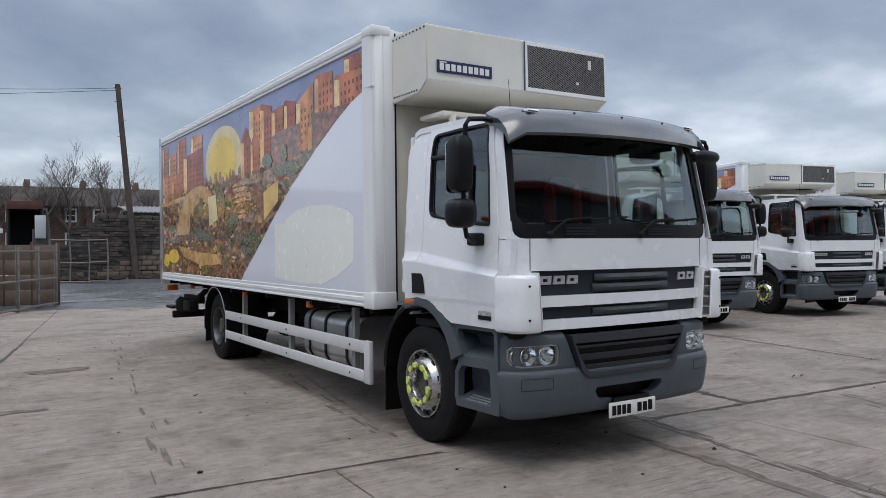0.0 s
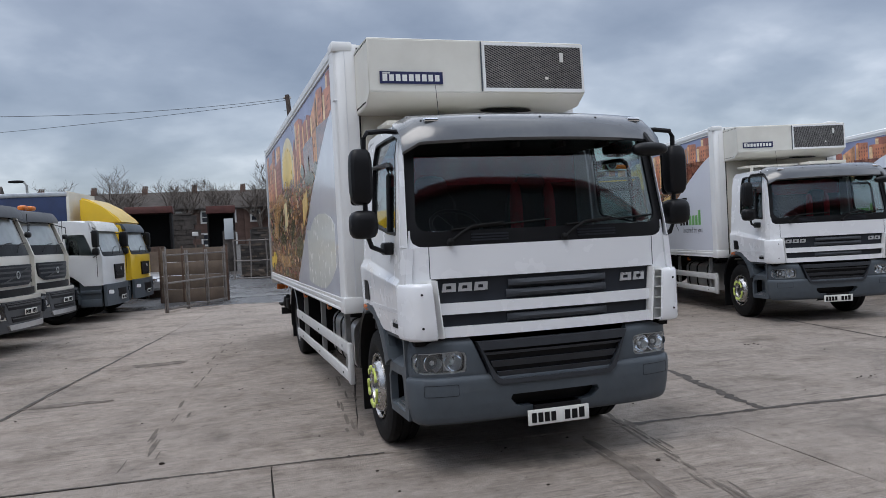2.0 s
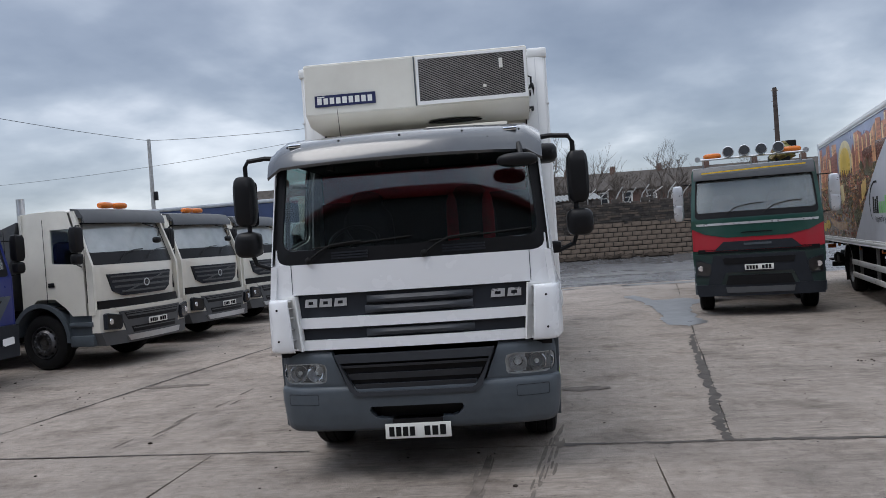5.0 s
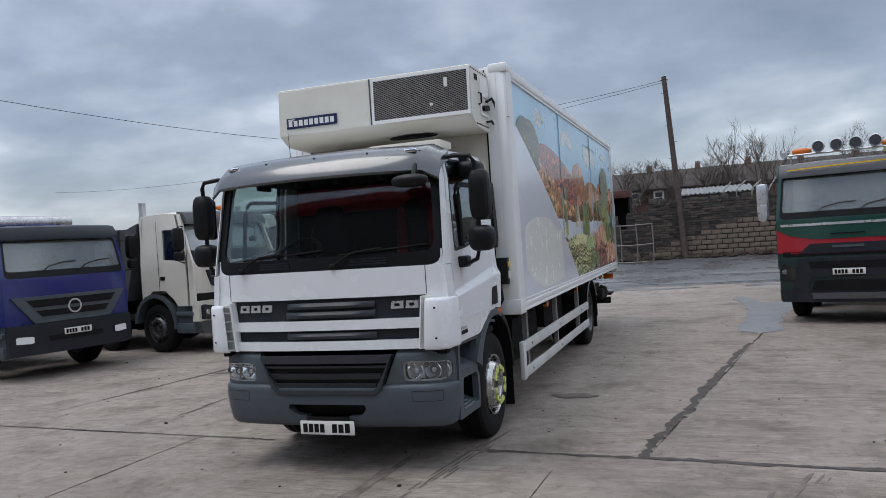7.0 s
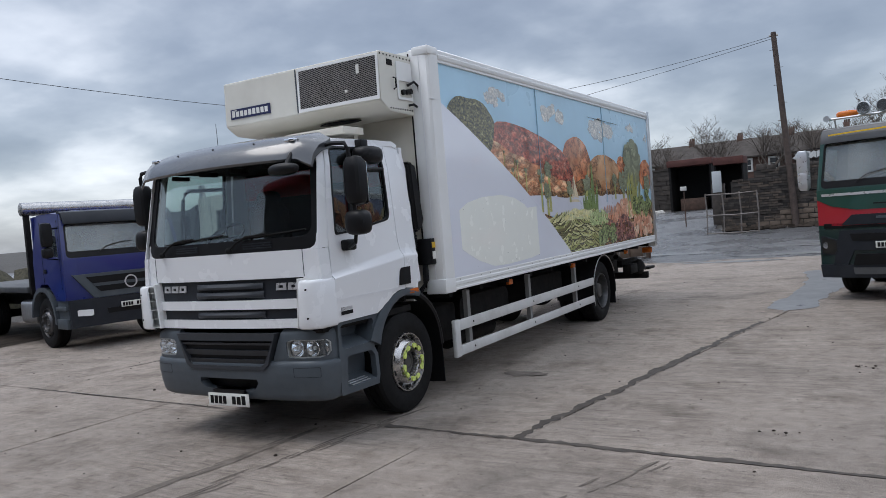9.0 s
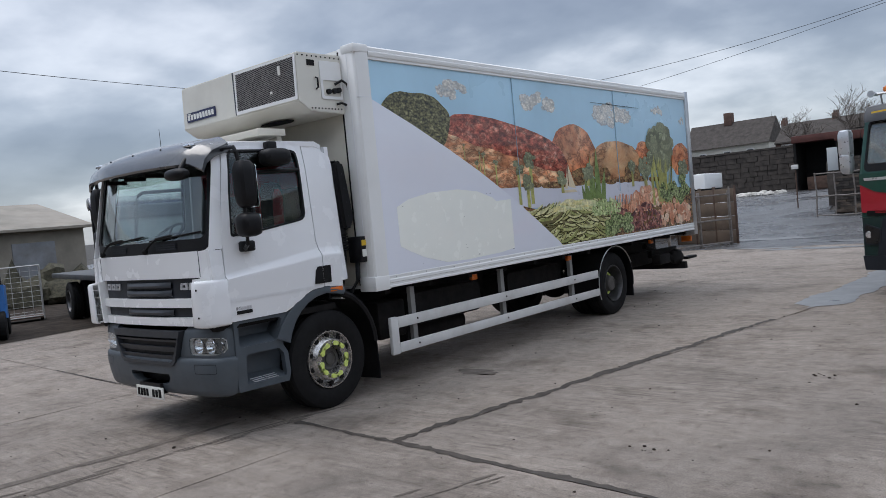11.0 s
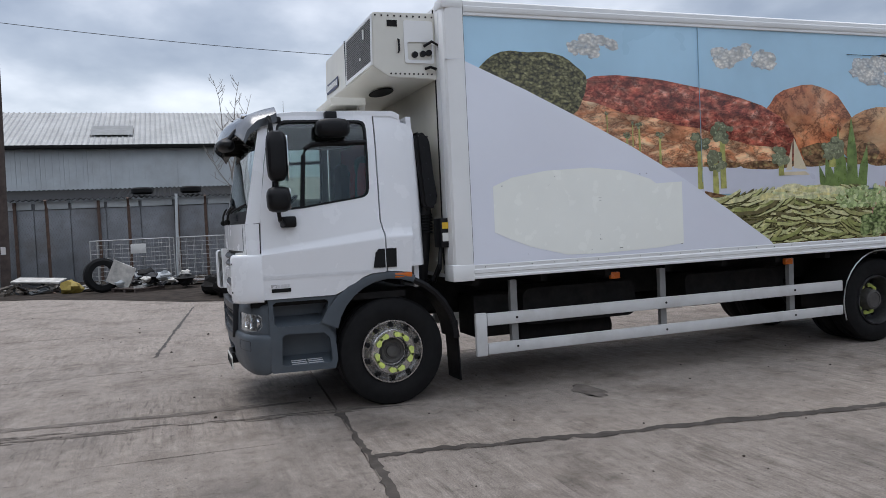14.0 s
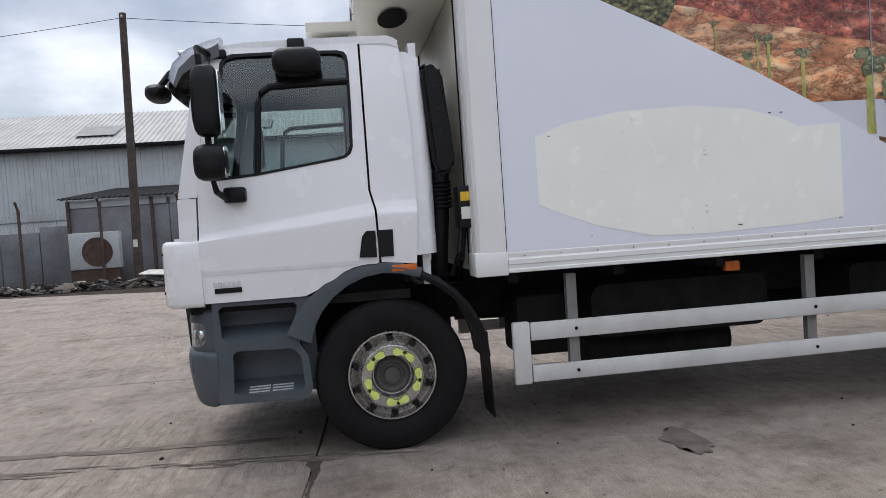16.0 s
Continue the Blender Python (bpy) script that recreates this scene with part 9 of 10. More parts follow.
G2 = thing("brick_garage", pose(-16.5, 60.5, 1.5), "low red brick building with a pitched roof", "house")
part("wall", prism(bm_new(), [(0, 0), (5.0, 0), (5.0, 3.1), (2.5, 4.3), (0, 3.1)], "x", -12.0, 1.2), M_BRICK, G2, "red brick wall and gable")
bm = prism(bm_new(), [(-0.3, 2.98), (2.5, 4.34), (5.3, 2.98), (5.3, 3.1), (2.5, 4.48), (-0.3, 3.1)], "x", -12.2, 1.3)
part("roof", bm, M_SLATE, G2, "grey slate roof")
part("gutter", box(-12.2, 1.3, -0.42, -0.3, 2.86, 2.98), M_TRIM, G2, "pale gutter board")
bm = prism(bm_new(), [(0.7, 3.62), (2.1, 4.30), (2.1, 4.34), (0.7, 3.66)], "x", -3.2, -1.4)
part("roof_light", bm, M_SKYLIGHT, G2, "pale roof light")

# ---- poles, lamps, cables ----
def pole(base, top, r, label, name="telegraph_pole"):
    P = thing(name, pose(0, 0, 0), label, "pole")
    b0, b1 = Vector(base), Vector(top)
    part("shaft", tube(bm_new(), [b0, b0.lerp(b1, 0.5), b1], r, 12, r * 0.72), M_WOODPOLE, P)
    bm = bm_new()
    for k in range(5):
        p = b0.lerp(b1, 0.55 + 0.09 * k)
        s = 1 if k % 2 else -1
        tube(bm, [p, p + Vector((s * 0.22, s * 0.1, 0))], 0.012, 5)
    part("step_iron", bm, M_RUST, P)
    bm = bm_new()
    for s in (-1, 1):
        lathe(bm, [(0, 0.03), (0.05, 0.05), (0.1, 0.02)], (b1.x + s * 0.14, b1.y, b1.z - 0.18), axis="z", seg=8)
    part("insulator", bm, M_CARD, P)
    return P


pole((6.5, 35.15, 0.3), (5.97, 36.1, 8.95), 0.15, "leaning weathered telegraph pole by the road")
pole((-16.0, -1.06, -0.05), (-16.05, -0.9, 9.0), 0.16, "dark telegraph pole with a small notice by the fence")
bm = box(-15.86, -15.84, -1.12, -0.98, 1.25, 1.5)
solo("pole_notice", bm, M_TRIM, "small white notice on the pole", "sign")
pole((19.24, 40.0, 0.5), (19.24, 40.0, 8.6), 0.15, "grey pole far behind the lorries")
P2 = thing("steel_mast", pose(0, 0, 0), "thin pale steel mast behind the lorries", "pole")
part("shaft", tube(bm_new(), [(-11.1, 32.1, rise(32)), (-11.1, 32.1, 7.4)], 0.11, 10, 0.08), M_GALV, P2)
part("bracket", box(-11.0, -10.85, 32.0, 32.15, 4.6, 5.0, 0.01), M_BLACK, P2)
LP = thing("street_lamp", pose(0, 0, 0), "grey street lamp with a flat head", "lamp")
part("column", tube(bm_new(), [(-6.3, 40.7, rise(40)), (-6.3, 40.7, 5.3), (-6.4, 40.7, 5.45)], 0.07, 10, 0.05), M_GALV, LP)
part("head", blob(bm_new(), (-6.75, 40.7, 5.5), (0.36, 0.16, 0.07), 14, 8, power=3), M_BLACK, LP)


def cable(a, b, sag, name="overhead_cable"):
    a, b = Vector(a), Vector(b)
    pts = []
    for i in range(25):
        t = i / 24
        p = a.lerp(b, t)
        p.z -= sag * 4 * t * (1 - t)
        pts.append(p)
    solo(name, tube(bm_new(), pts, 0.010, 5), M_CABLE, "thin black overhead cable between poles", "cable")


cable((-11.1, 32.1, 7.35), (-16.05, -0.95, 8.85), 0.7)
cable((5.97, 36.1, 8.8), (-11.1, 32.1, 7.35), 0.4)
cable((5.97, 36.1, 8.7), (-48.0, 52.0, 8.6), 1.2)
cable((-16.05, -0.95, 8.85), (-24.0, -44.0, 9.0), 0.9)


# ---- bare trees ----
def bare_tree(x, y, z, h, seed, label="bare winter tree with fine spreading twigs", spread=0.5, levels=5, girth=0.016):
    rr = random.Random(seed)
    Tn = thing("bare_tree", pose(x, y, z), label, "tree")
    tk, cr = bm_new(), bm_new()

    def limb(p, d, ln, r, lv):
        q = p + d * ln * 0.5 + Vector((rr.uniform(-1, 1), rr.uniform(-1, 1), 0)) * ln * 0.06
        e = p + d * ln
        tube(tk if lv <= 1 else cr, [p, q, e] if lv < 4 else [p, e], r, 6 if lv < 2 else (4 if lv < 4 else 3), r * 0.55)
        if lv >= levels:
            return
        n = (5, 4, 4, 3, 4)[min(lv, 4)]
        for i in range(n):
            a = rr.uniform(0, 2 * math.pi)
            side = Vector((math.cos(a), math.sin(a), rr.uniform(-0.1, 0.4)))
            nd = (d * (1 - spread) + side * spread * rr.uniform(0.6, 1.2) + Vector((0, 0, 0.15))).normalized()
            limb(p.lerp(e, rr.uniform(0.35, 1.0)), nd, ln * rr.uniform(0.55, 0.85), max(0.012, r * 0.5), lv + 1)
    limb(Vector((0, 0, -0.2)), Vector((0, 0, 1)), h * 0.30, h * girth, 0)
    part("trunk", tk, M_BARK, Tn)
    part("crown", cr, M_BARK, Tn)
    return Tn


TREES = [bare_tree(-6.4, 90.0, 1.8, 13.4, 1, spread=0.55), bare_tree(-0.8, 90.0, 1.8, 12.6, 2, spread=0.52), bare_tree(10.2, 89, 1.8, 12.8, 3, spread=0.46), bare_tree(13.2, 85, 1.6, 13.0, 4, spread=0.42)]
for i, (src, x, y, a, s) in enumerate(((0, -12.4, 90, 40, 0.85), (1, 16.5, 80, 100, 0.75), (2, 20.5, 72, 200, 0.7), (0, 26, 70, 150, 0.65), (1, 3.6, 90, 250, 0.95), (2, 33, 62, 120, 0.5), (0, 44, 46, 10, 0.6), (1, 52, 50, 220, 0.6), (2, 18, 66, 33, 0.65), (0, 8.0, 89, 190, 0.95))):
    t = copy_thing(TREES[src], pose(x, y, 1.8, 0, 0, a))
    t.scale = (s, s, s)
SAP = thing("sapling", pose(-15.5, 6.6, 0), "thin pale bare sapling with two upright stems by the fence", "tree")
rng = random.Random(15)
tk, cr = bm_new(), bm_new()
tube(tk, [(0, 0, -0.1), (0.02, -0.03, 1.1), (0, -0.2, 2.6), (0, -0.31, 3.73)], 0.06, 8, 0.042)
for top, r in (((0.1, -0.77, 6.98), 0.032), ((-0.1, 0.12, 6.96), 0.032), ((0.15, 0.5, 6.49), 0.022), ((0.0, -1.1, 4.5), 0.018)):
    a, b = Vector((0, -0.3, 3.7 if r > 0.019 else 3.0)), Vector(top)
    pts = [a.lerp(b, k / 5) + Vector((rng.uniform(-1, 1), rng.uniform(-1, 1), 0)) * 0.07 * (0 < k < 5) for k in range(6)]
    tube(tk, pts, r, 6, 0.006)
    for k in range(15):
        t = rng.uniform(0.12, 0.98)
        p = pts[int(t * 5)].lerp(pts[min(5, int(t * 5) + 1)], t * 5 % 1)
        d = Vector((rng.uniform(-0.8, 0.8), rng.choice((-1, 1)) * rng.uniform(0.5, 1), rng.uniform(0.5, 1.2))).normalized()
        ln = rng.uniform(0.25, 0.75) * (1.15 - 0.6 * t)
        tube(cr, [p, p + d * ln * 0.5, p + d * ln + Vector((0, 0, 0.08))], 0.010, 4, 0.004)
        for q in range(2):
            e = Vector((rng.uniform(-0.5, 0.5), rng.uniform(-0.6, 0.6), 1)).normalized()
            c = p + d * ln * rng.uniform(0.5, 0.95)
            tube(cr, [c, c + e * ln * 0.4], 0.006, 3, 0.003)
part("trunk", tk, M_PALEBARK, SAP, "thin pale trunk and stems")
part("crown", cr, M_PALEBARK, SAP, "fine pale twigs")


# ---- shed side of the yard ----
SHED = thing("industrial_shed", pose(0, 0, 0), "long pale clad shed with a grey sheet roof", "building")
part("core", box(-45, -27.1, -34, 8.7, 0, 5.85), M_CLAD, SHED)
for i in range(42):
    y0 = -33.3 + i * 1.0
    bm = bm_new()
    bx(bm, -27.1, -27.05, y0, y0 + 0.97, 0.0, 2.6)
    bx(bm, -27.06, -27.0, y0, y0 + 0.985, 2.62, 5.8)
    for k in range(3):
        bx(bm, -27.0, -26.975, y0 + 0.15 + k * 0.3, y0 + 0.2 + k * 0.3, 2.62, 5.8)
    part("cladding_sheet", bm, M_CLAD, SHED)
    bm = bm_new()
    for k in range(4):
        a = y0 + k * 0.25
        v = [bm.verts.new(p) for p in ((-26.7, a, 5.95), (-26.7, a + 0.06, 6.0), (-26.7, a + 0.12, 5.95), (-26.7, a + 0.25, 5.95), (-33.5, a, 8.45), (-33.5, a + 0.06, 8.5), (-33.5, a + 0.12, 8.45), (-33.5, a + 0.25, 8.45))]
        for j in range(3):
            bm.faces.new((v[j], v[j + 1], v[j + 5], v[j + 4]))
    part("roof_sheet", bm, M_ROOFS, SHED)
part("gutter", box(-26.75, -26.55, -33.4, 8.8, 5.8, 5.97, 0.02), M_INK, SHED, "dark gutter")
bm = prism(bm_new(), [(-26.7, 5.9), (-33.5, 8.4), (-40.3, 5.9)], "y", -33.3, 8.72)
part("roof_core", bm, M_ROOFS, SHED)
for y0 in (-28.0, -22.0, -14.3, -6.6, 0.8):
    bm = bm_new()
    v = [bm.verts.new((-28.2 - d, y, 6.62 + d * 0.3677)) for d, y in ((0, y0), (0, y0 + 1.9), (1.9, y0 + 1.9), (1.9, y0))]
    bm.faces.new(v)
    part("skylight", bm, M_SKYLIGHT, SHED, "dull roof light panel")

LT = thing("lean_to_store", pose(0, 0, 0), "low store with grey-blue panels and a corrugated eave", "building")
for i in range(10):
    y0 = -4.2 + i * 1.22
    part("wall_panel", box(-19.1, -19.04, y0 + 0.01, y0 + 1.2, 0.0, 2.75, 0.004), M_SCREENP, LT)
    part("upper_panel", box(-19.08, -19.0, y0 + 0.05, y0 + 1.15, 2.78, 3.05, 0.004), M_CLAD, LT)
part("core", box(-26.5, -19.12, -4.2, 8.0, 0, 3.0), M_SCREENP, LT)
bm = corrugated(-4.4, 8.2, 18.75, 26.6, 3.12, 3.9, 0.035, 0.2)
for v in bm.verts:
    v.co = Vector((-v.co.y, v.co.x, v.co.z))
part("roof", bm, M_INK, LT, "corrugated dark roof edge")
for i, y in enumerate((-4.15, -1.2, 1.6, 4.4, 7.2)):
    part("post", box(-19.0, -18.88, y, y + 0.1, 0, 3.05), M_RUST, LT)
for y, z in ((3.2, 3.25), (5.0, 3.25)):
    bm = lathe(bm_new(), [(0, 0.33), (0.05, 0.4), (0.2, 0.4), (0.25, 0.33)], (-19.3, y, z), axis="z", seg=20)
    solo("roof_tyre", bm, M_RUBBER, "old tyre lying on the store roof", "tyre")

# dirty wall and frames left of the store
bm = bm_new()
for i in range(14):
    bx(bm, -20.2, -20.05, -24.0 + i * 1.42, -22.62 + i * 1.42, 0, 2.1 + 0.1 * math.sin(i * 3), 0.01)
solo("dirty_wall", bm, M_SCREENP, "stained low wall behind the fence", "wall", kind="structure")
for i in range(9):
    y = -13.4 + i * 2.69
    F = thing("fence_post", pose(-17.7, y, 0), "brown steel fence post with a cranked top", "post", "boundary fence posts")
    part("shaft", tube(bm_new(), [(0, 0, -0.1), (0, 0, 2.75), (0.22, 0, 3.05)], 0.055, 8), M_RUST, F)
M_WIRE = mat("dull_wire", (0.11, 0.10, 0.09), 0.6, metal=0.3, var=0.2)
bm = bm_new()
for y in range(0, 260):
    a = -16.5 + y * 0.094
    for sg in (1, -1):
        p0, p1 = (a, 0.15), (a + sg * 1.1, 2.6)
        v = [bm.verts.new((-17.66, u, w)) for u, w in ((p0[0], p0[1]), (p0[0] + 0.003, p0[1]), (p1[0] + 0.003, p1[1]), (p1[0], p1[1]))]
        bm.faces.new(v)
solo("chain_link", bm, M_WIRE, "dull chain link mesh along the boundary", "fence", kind="stuff")
bm = bm_new()
bx(bm, -17.4, -17.2, -9.6, -9.35, 0, 4.0, 0.02)
bx(bm, -17.4, -17.2, -7.6, -7.45, 0, 3.9, 0.02)
bx(bm, -17.4, -17.2, -9.6, -7.45, 3.75, 4.1, 0.02)
solo("rusty_portal", bm, M_RUST, "rusty steel portal standing by the fence", "portal")

AC = thing("fan_unit", pose(-18.0, -2.95, 0.1), "white cabinet fan unit with a round dark grille", "unit")
part("case", box(-0.2, 0.2, -0.85, 0.85, 0.45, 1.75, 0.02), M_CLAD, AC)
part("fan", lathe(bm_new(), [(0.0, 0.52), (0.03, 0.52), (0.031, 0.45), (0.01, 0.44)], (0.2, 0.1, 1.05), seg=28), M_RUST, AC, "round rusty fan grille")
part("stand", box(-0.15, 0.15, -0.8, 0.8, -0.1, 0.45), M_RUST, AC)

# rubbish along the fence
TY = thing("old_tyre", pose(-12.6, 2.1, 0.0, 0, 0, 15), "old lorry tyre leaning on a pallet", "tyre")
tp = [(-0.14, 0.3), (-0.15, 0.45), (-0.1, 0.52), (0.1, 0.52), (0.15, 0.45), (0.14, 0.3)]
part("tyre", lathe(bm_new(), tp, (0, 0, 0.53), seg=32, closed=True), M_RUBBER, TY)
rng = random.Random(77)
PAL = thing("pallet", pose(-12.2, 3.1, 0, 0, 0, 40), "dark wooden pallet heaped with scrap", "pallet")
for k in range(5):
    part("board", box(-0.6, 0.6, -0.5 + k * 0.22, -0.36 + k * 0.22, 0.1, 0.125, 0.004), M_WOODPOLE, PAL)
for k in range(3):
    part("bearer", box(-0.55 + k * 0.5, -0.45 + k * 0.5, -0.5, 0.52, 0, 0.1), M_WOODPOLE, PAL)
for i in range(26):
    y = rng.uniform(-8.5, 3.4)
    x = -12.6 + 0.75 * (y - 1) * (y > -1) - abs(rng.gauss(0, 1.0)) - 0.35 * max(0, -y) - 1.0
    ln, wd, ht = rng.uniform(0.25, 1.2), rng.uniform(0.1, 0.4), rng.uniform(0.03, 0.14)
    m = pose(x, y, 0.02, rng.uniform(-6, 6), rng.uniform(-8, 8), rng.uniform(0, 180))
    nm, mt, lb = rng.choice((("plank", M_WOODPOLE, "broken brown plank on the verge"), ("scrap_sheet", M_CLAD, "bent pale scrap sheet on the verge"), ("cardboard", M_CARD, "flattened pale cardboard on the verge"), ("scrap_bar", M_RUST, "rusty scrap bar on the verge")))
    if nm == "plank":
        ln, wd = ln * 1.4, 0.12
    if nm == "scrap_bar":
        wd, ht = 0.05, 0.05
    b2 = bx(bm_new(), -ln / 2, ln / 2, -wd / 2, wd / 2, 0.0, ht, 0.008, m)
    solo(nm, b2, mt, lb, "rubbish", "rubbish on the verge")
for i in range(16):
    y = rng.uniform(2.2, 4.6)
    x = -12.4 + rng.gauss(0, 0.35)
    r = rng.uniform(0.1, 0.25)
    b2 = blob(bm_new(), (x, y, 0.1 + r * 0.6 + rng.uniform(0, 0.25)), (r * 1.3, r, r * 0.7), 10, 7, 0.7, i * 2.3)
    solo("rubbish_bag", b2, rng.choice((M_CARD, M_BLACK, M_CLAD, M_INK)), "crumpled bag of rubbish on the heap", "rubbish", "rubbish on the verge")
b2 = bm_new()
for i in range(260):
    y = rng.uniform(-10.0, 4.6)
    x = -13.6 - 0.3 * max(0, -y) * 0.35 - abs(rng.gauss(0, 0.7)) + 0.4 * max(0, y - 1)
    ln, wd, ht = rng.uniform(0.1, 0.7), rng.uniform(0.03, 0.2), rng.uniform(0.02, 0.1)
    bx(b2, -ln / 2, ln / 2, -wd / 2, wd / 2, 0.0, ht, 0.0, pose(x, y, rng.uniform(0.0, 0.22), rng.uniform(-25, 25), rng.uniform(-30, 30), rng.uniform(0, 180)))
for i in range(50):
    y = rng.uniform(-10.0, 4.6)
    r = rng.uniform(0.1, 0.3)
    blob(b2, (-13.9 - 0.1 * max(0, -y) - abs(rng.gauss(0, 0.6)), y, r * 0.3), (r * 1.6, r * 1.2, r * 0.7), 8, 5, 0.7, i * 1.3)
solo("scrap_litter", b2, island_mat("scrap_mix", [(0.03, 0.028, 0.025), (0.05, 0.04, 0.032), (0.02, 0.02, 0.022), (0.09, 0.075, 0.06), (0.04, 0.045, 0.05), (0.25, 0.24, 0.22)], 0.8), "dark broken scrap and litter along the fence", "rubbish", kind="stuff")
b2 = bx(bm_new(), -0.35, 0.35, -0.02, 0.02, 0, 0.7, 0.0, pose(-12.4, 2.5, 0.2, 0, 25, 70))
solo("board", b2, M_CARD, "pale board leaning against the tyre", "board")
b2 = box(-14.9, -14.4, -0.4, 0.4, 0.0, 0.38, 0.02)
solo("crate", b2, M_SCREENP, "grey crate beside the pole", "crate")
b2 = bx(bm_new(), -0.7, 0.7, -0.4, 0.4, 0.36, 0.4, 0.0, pose(-14.6, 0.1, 0.02, 6, 4, 80))
solo("pale_lid", b2, M_CARD, "pale board lying on the crate", "board")
b2 = blob(bm_new(), (-13.2, 1.2, 0.18), (0.25, 0.3, 0.2), 10, 7, 0.6, 5)
solo("yellow_bag", b2, M_SACK, "yellow plastic sack on the verge", "rubbish")


def cage(m, w, d, h, label):
    Cg = thing("cage_trolley", m, label, "trolley", "cage trolleys")
    bm = bm_new()
    for x in (0, w):
        for y in (0, d):
            tube(bm, [(x, y, 0.05), (x, y, h)], 0.02, 6)
    for z in (0.15, h):
        for a, b in (((0, 0), (w, 0)), ((w, 0), (w, d)), ((w, d), (0, d)), ((0, d), (0, 0))):
            tube(bm, [(*a, z), (*b, z)], 0.018, 6)
    part("frame", bm, M_GALV, Cg)
    bm = bm_new()
    for k in range(1, 10):
        tube(bm, [(w * k / 10, 0, 0.15), (w * k / 10, 0, h)], 0.005, 4)
        tube(bm, [(w * k / 10, d, 0.15), (w * k / 10, d, h)], 0.005, 4)
        z = 0.15 + (h - 0.15) * k / 10
        tube(bm, [(0, 0, z), (w, 0, z)], 0.005, 4)
        tube(bm, [(w, 0, z), (w, d, z)], 0.005, 4)
    part("wire_panel", bm, M_GALV, Cg)
    part("base", box(0, w, 0, d, 0.1, 0.14), M_RUST, Cg)
    for x in (0.05, w - 0.05):
        part("castor", lathe(bm_new(), [(-0.02, 0.05), (0.02, 0.05)], (x, d / 2, 0.05), axis="y", seg=12), M_RUBBER, Cg)
    return Cg


CG = cage(pose(-14.0, 1.7, 0, 0, 0, 80), 2.4, 0.8, 1.55, "galvanised wire cage trolley filled with scrap")
copy_thing(CG, pose(-13.2, 4.3, 0, 0, 0, 85))
copy_thing(CG, pose(-11.4, 7.2, 0, 0, 0, 70))
b2 = box(-13.75, -13.71, 2.9, 3.35, 1.1, 1.4, 0.004)
solo("white_notice", b2, M_TRIM, "white notice wired to the cage", "sign")
bm = tube(bm_new(), [(-16.5, 4.3, 0.0), (-16.55, 4.4, 3.1)], 0.05, 8)
solo("white_post", bm, M_CLAD, "pale upright post by the cages", "post")

# forklift and low building at the far side
FL = thing("forklift", pose(-7.0, 6.6, 0, 0, 0, 68), "dark forklift truck with a tall mast and blue cover", "forklift")
bm = bm_new()
for s in (-1, 1):
    bx(bm, min(s * 0.3, s * 0.42), max(s * 0.3, s * 0.42), -0.1, 0.05, 0.1, 2.25, 0.01)
    bx(bm, min(s * 0.22, s * 0.28), max(s * 0.22, s * 0.28), -0.06, 0.02, 0.2, 2.2, 0.01)
for z in (0.25, 0.7, 1.2, 1.7, 2.2):
    bx(bm, -0.42, 0.42, -0.08, -0.02, z, z + 0.07, 0.01)
part("mast", bm, M_INK, FL, "dark lifting mast")
bm = bm_new()
for s in (-1, 1):
    bx(bm, min(s * 0.18, s * 0.3), max(s * 0.18, s * 0.3), -1.2, -0.1, 0.05, 0.09, 0.005)
    bx(bm, min(s * 0.18, s * 0.3), max(s * 0.18, s * 0.3), -0.16, -0.1, 0.05, 0.6)
part("forks", bm, M_RUST, FL)
bm = box(-0.55, 0.55, 0.3, 1.9, 0.3, 0.95, 0.06)
bx(bm, -0.55, 0.55, 1.5, 2.1, 0.4, 1.25, 0.1)
part("chassis", bm, M_CHASSIS, FL)
bm = bm_new()
for x, y in ((-0.48, 0.35), (0.48, 0.35), (-0.48, 1.6), (0.48, 1.6)):
    tube(bm, [(x, y, 0.9), (x, y + 0.05, 2.15)], 0.03, 8)
for k in range(6):
    bx(bm, -0.5, 0.5, 0.35 + k * 0.24, 0.4 + k * 0.24, 2.13, 2.17)
part("guard", bm, M_INK, FL, "overhead guard")
part("seat", blob(bm_new(), (0, 1.2, 1.15), (0.25, 0.25, 0.25), 12, 8, power=4), M_BLACK, FL)
part("cover", prism(bm_new(), [(0.3, 0.5), (1.0, 0.45), (1.05, 1.2), (0.3, 1.25)], "x", 0.5, 0.62), M_BLUEB, FL, "bright blue plastic cover")
for x in (-0.5, 0.5):
    for y, r in ((0.35, 0.33), (1.75, 0.28)):
        part("wheel", lathe(bm_new(), [(-0.1, r * 0.8), (-0.08, r), (0.08, r), (0.1, r * 0.8)], (x, y, r), seg=22), M_RUBBER, FL)
bm = bm_new()
for i in range(10):
    blob(bm, (-8.3 + rng.gauss(0, 0.5), 5.6 + rng.gauss(0, 0.4), 0.25), (0.35, 0.3, 0.25), 9, 6, 0.6, i)
solo("tyre_heap", bm, M_CHASSIS, "dark heap of scrap beside the forklift", "rubbish", kind="stuff")

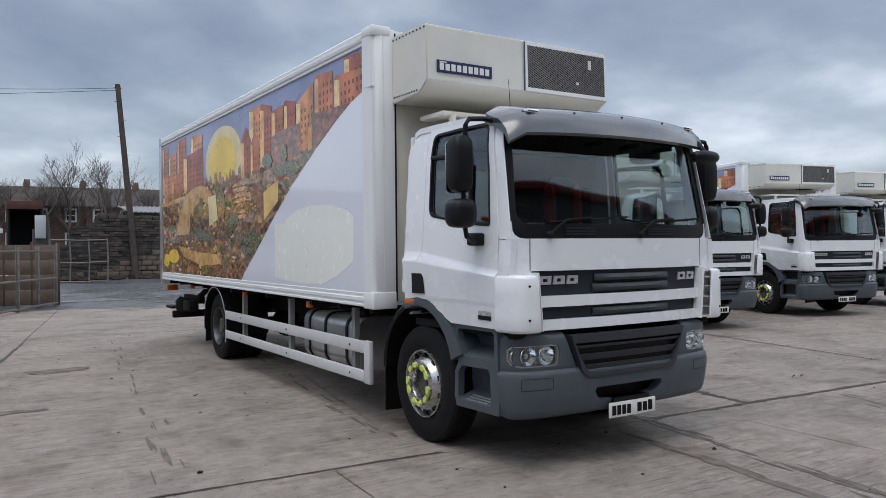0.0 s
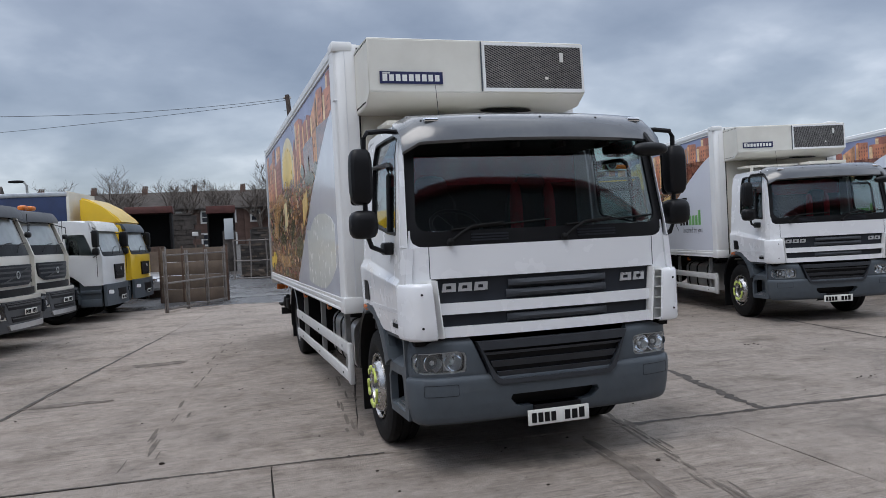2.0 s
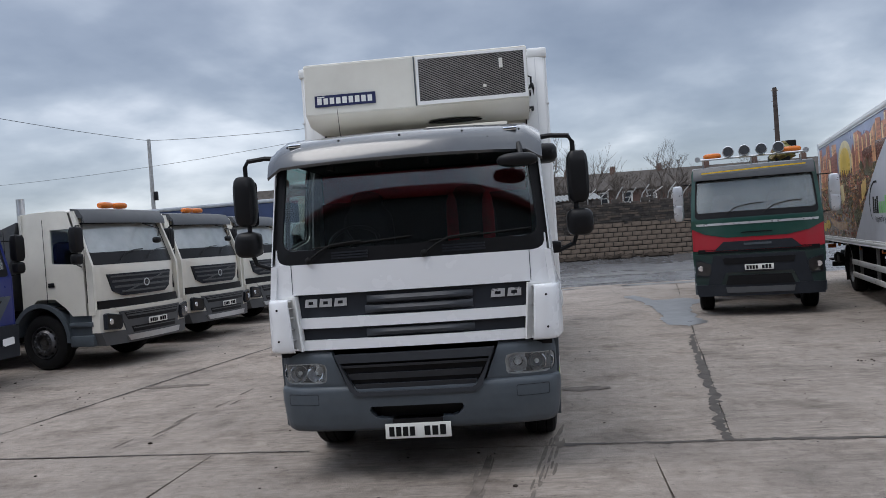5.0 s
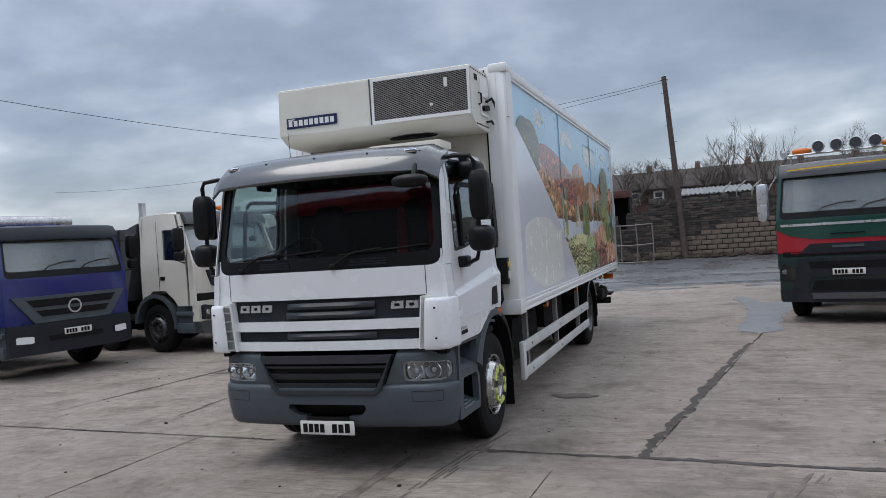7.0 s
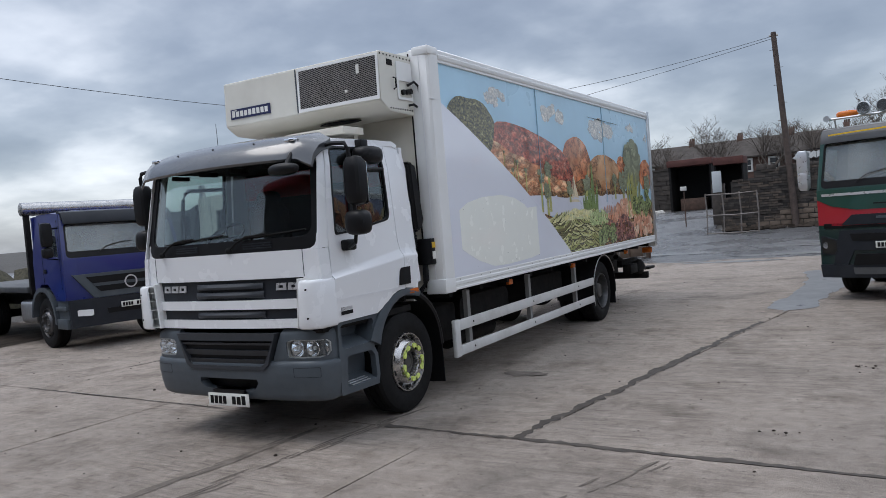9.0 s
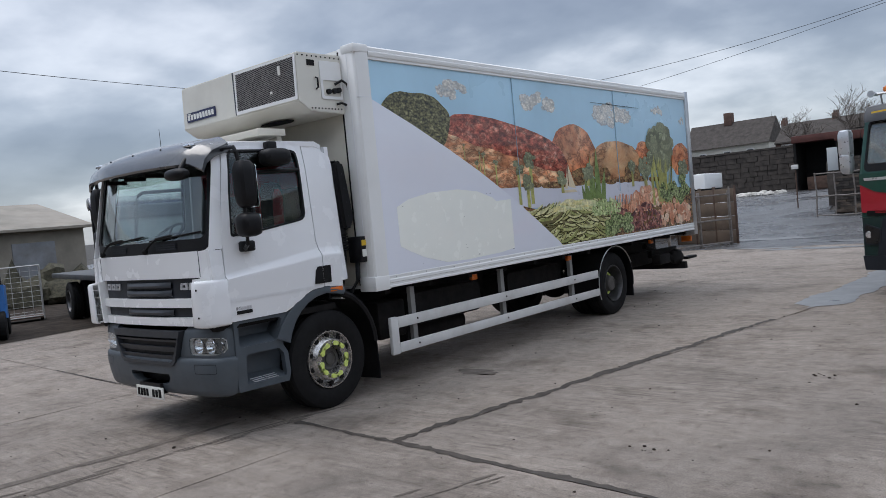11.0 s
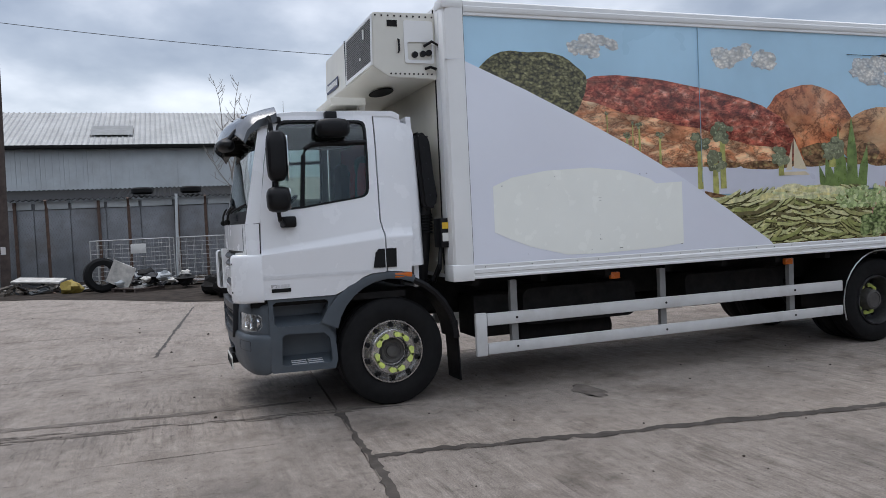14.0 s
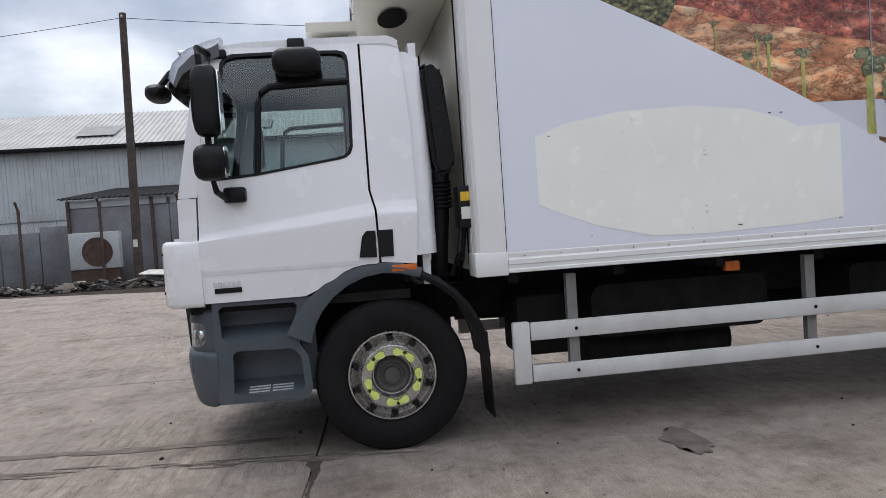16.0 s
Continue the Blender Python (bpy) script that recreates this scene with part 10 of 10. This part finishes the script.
LB = thing("low_building", pose(0, 0, 0), "low beige building with a brown sheet roof", "building")
part("wall", box(-30, -20, 8.6, 15.0, 0, 2.9), mat("stained_beige_wall", (0.26, 0.235, 0.195), 0.85, var=0.2, scale=0.9, dirt=0.5, dirt_color=(0.13, 0.11, 0.09)), LB, "stained beige wall")
bm = prism(bm_new(), [(-19.6, 2.85), (-25.0, 4.1), (-30.4, 2.85), (-30.4, 2.75), (-19.6, 2.75)], "y", 8.4, 15.3)
part("roof", bm, mat("brown_sheet_roof", (0.27, 0.24, 0.20), 0.7, var=0.2, scale=0.8, dirt=0.5, dirt_color=(0.1, 0.1, 0.07)), LB, "brown sheet roof")
for y in (9.4, 12.2):
    part("door", box(-20.03, -19.95, y, y + 1.6, 0, 2.3, 0.01), M_SCREENP, LB, "grey shed door")
bm = bm_new()
for i in range(40):
    a = Vector((rng.uniform(-14, -9), rng.uniform(12.5, 26), 0))
    blob(bm, (-19.0 + rng.uniform(0, 2.5), a.y - 3, 0.4), (0.7, 0.7, rng.uniform(0.4, 1.0)), 7, 5, 0.8, i)
solo("bramble_bank", bm, mat("bramble", (0.06, 0.055, 0.035), 0.9, var=0.6, scale=9.0, bump=1.0, bscale=20), "tangled dark bramble bank before the building", "bush", kind="stuff")


# ---- warehouse on the near side, behind the filming path ----
WHS = thing("warehouse", pose(0, 0, 0), "dark clad warehouse with a red fascia closing the yard", "building", kind="structure")
M_DCLAD = mat("dark_cladding", (0.05, 0.052, 0.056), 0.6, var=0.2, scale=0.8, dirt=0.3)
part("wall", box(-9, 34, -24, -12, 0, 9.35), M_DCLAD, WHS, "dark clad wall")
part("fascia", box(-9.2, 34.2, -24.2, -11.7, 9.35, 9.65, 0.03), mat("red_fascia", (0.17, 0.010, 0.015), 0.5, var=0.15, scale=0.8), WHS, "red fascia band")
for x in (-5, 4, 16, 28):
    part("shutter", box(x - 2.2, x + 2.2, -12.0, -11.93, 0, 4.6, 0.01), M_CHASSIS, WHS, "dark roller shutter")
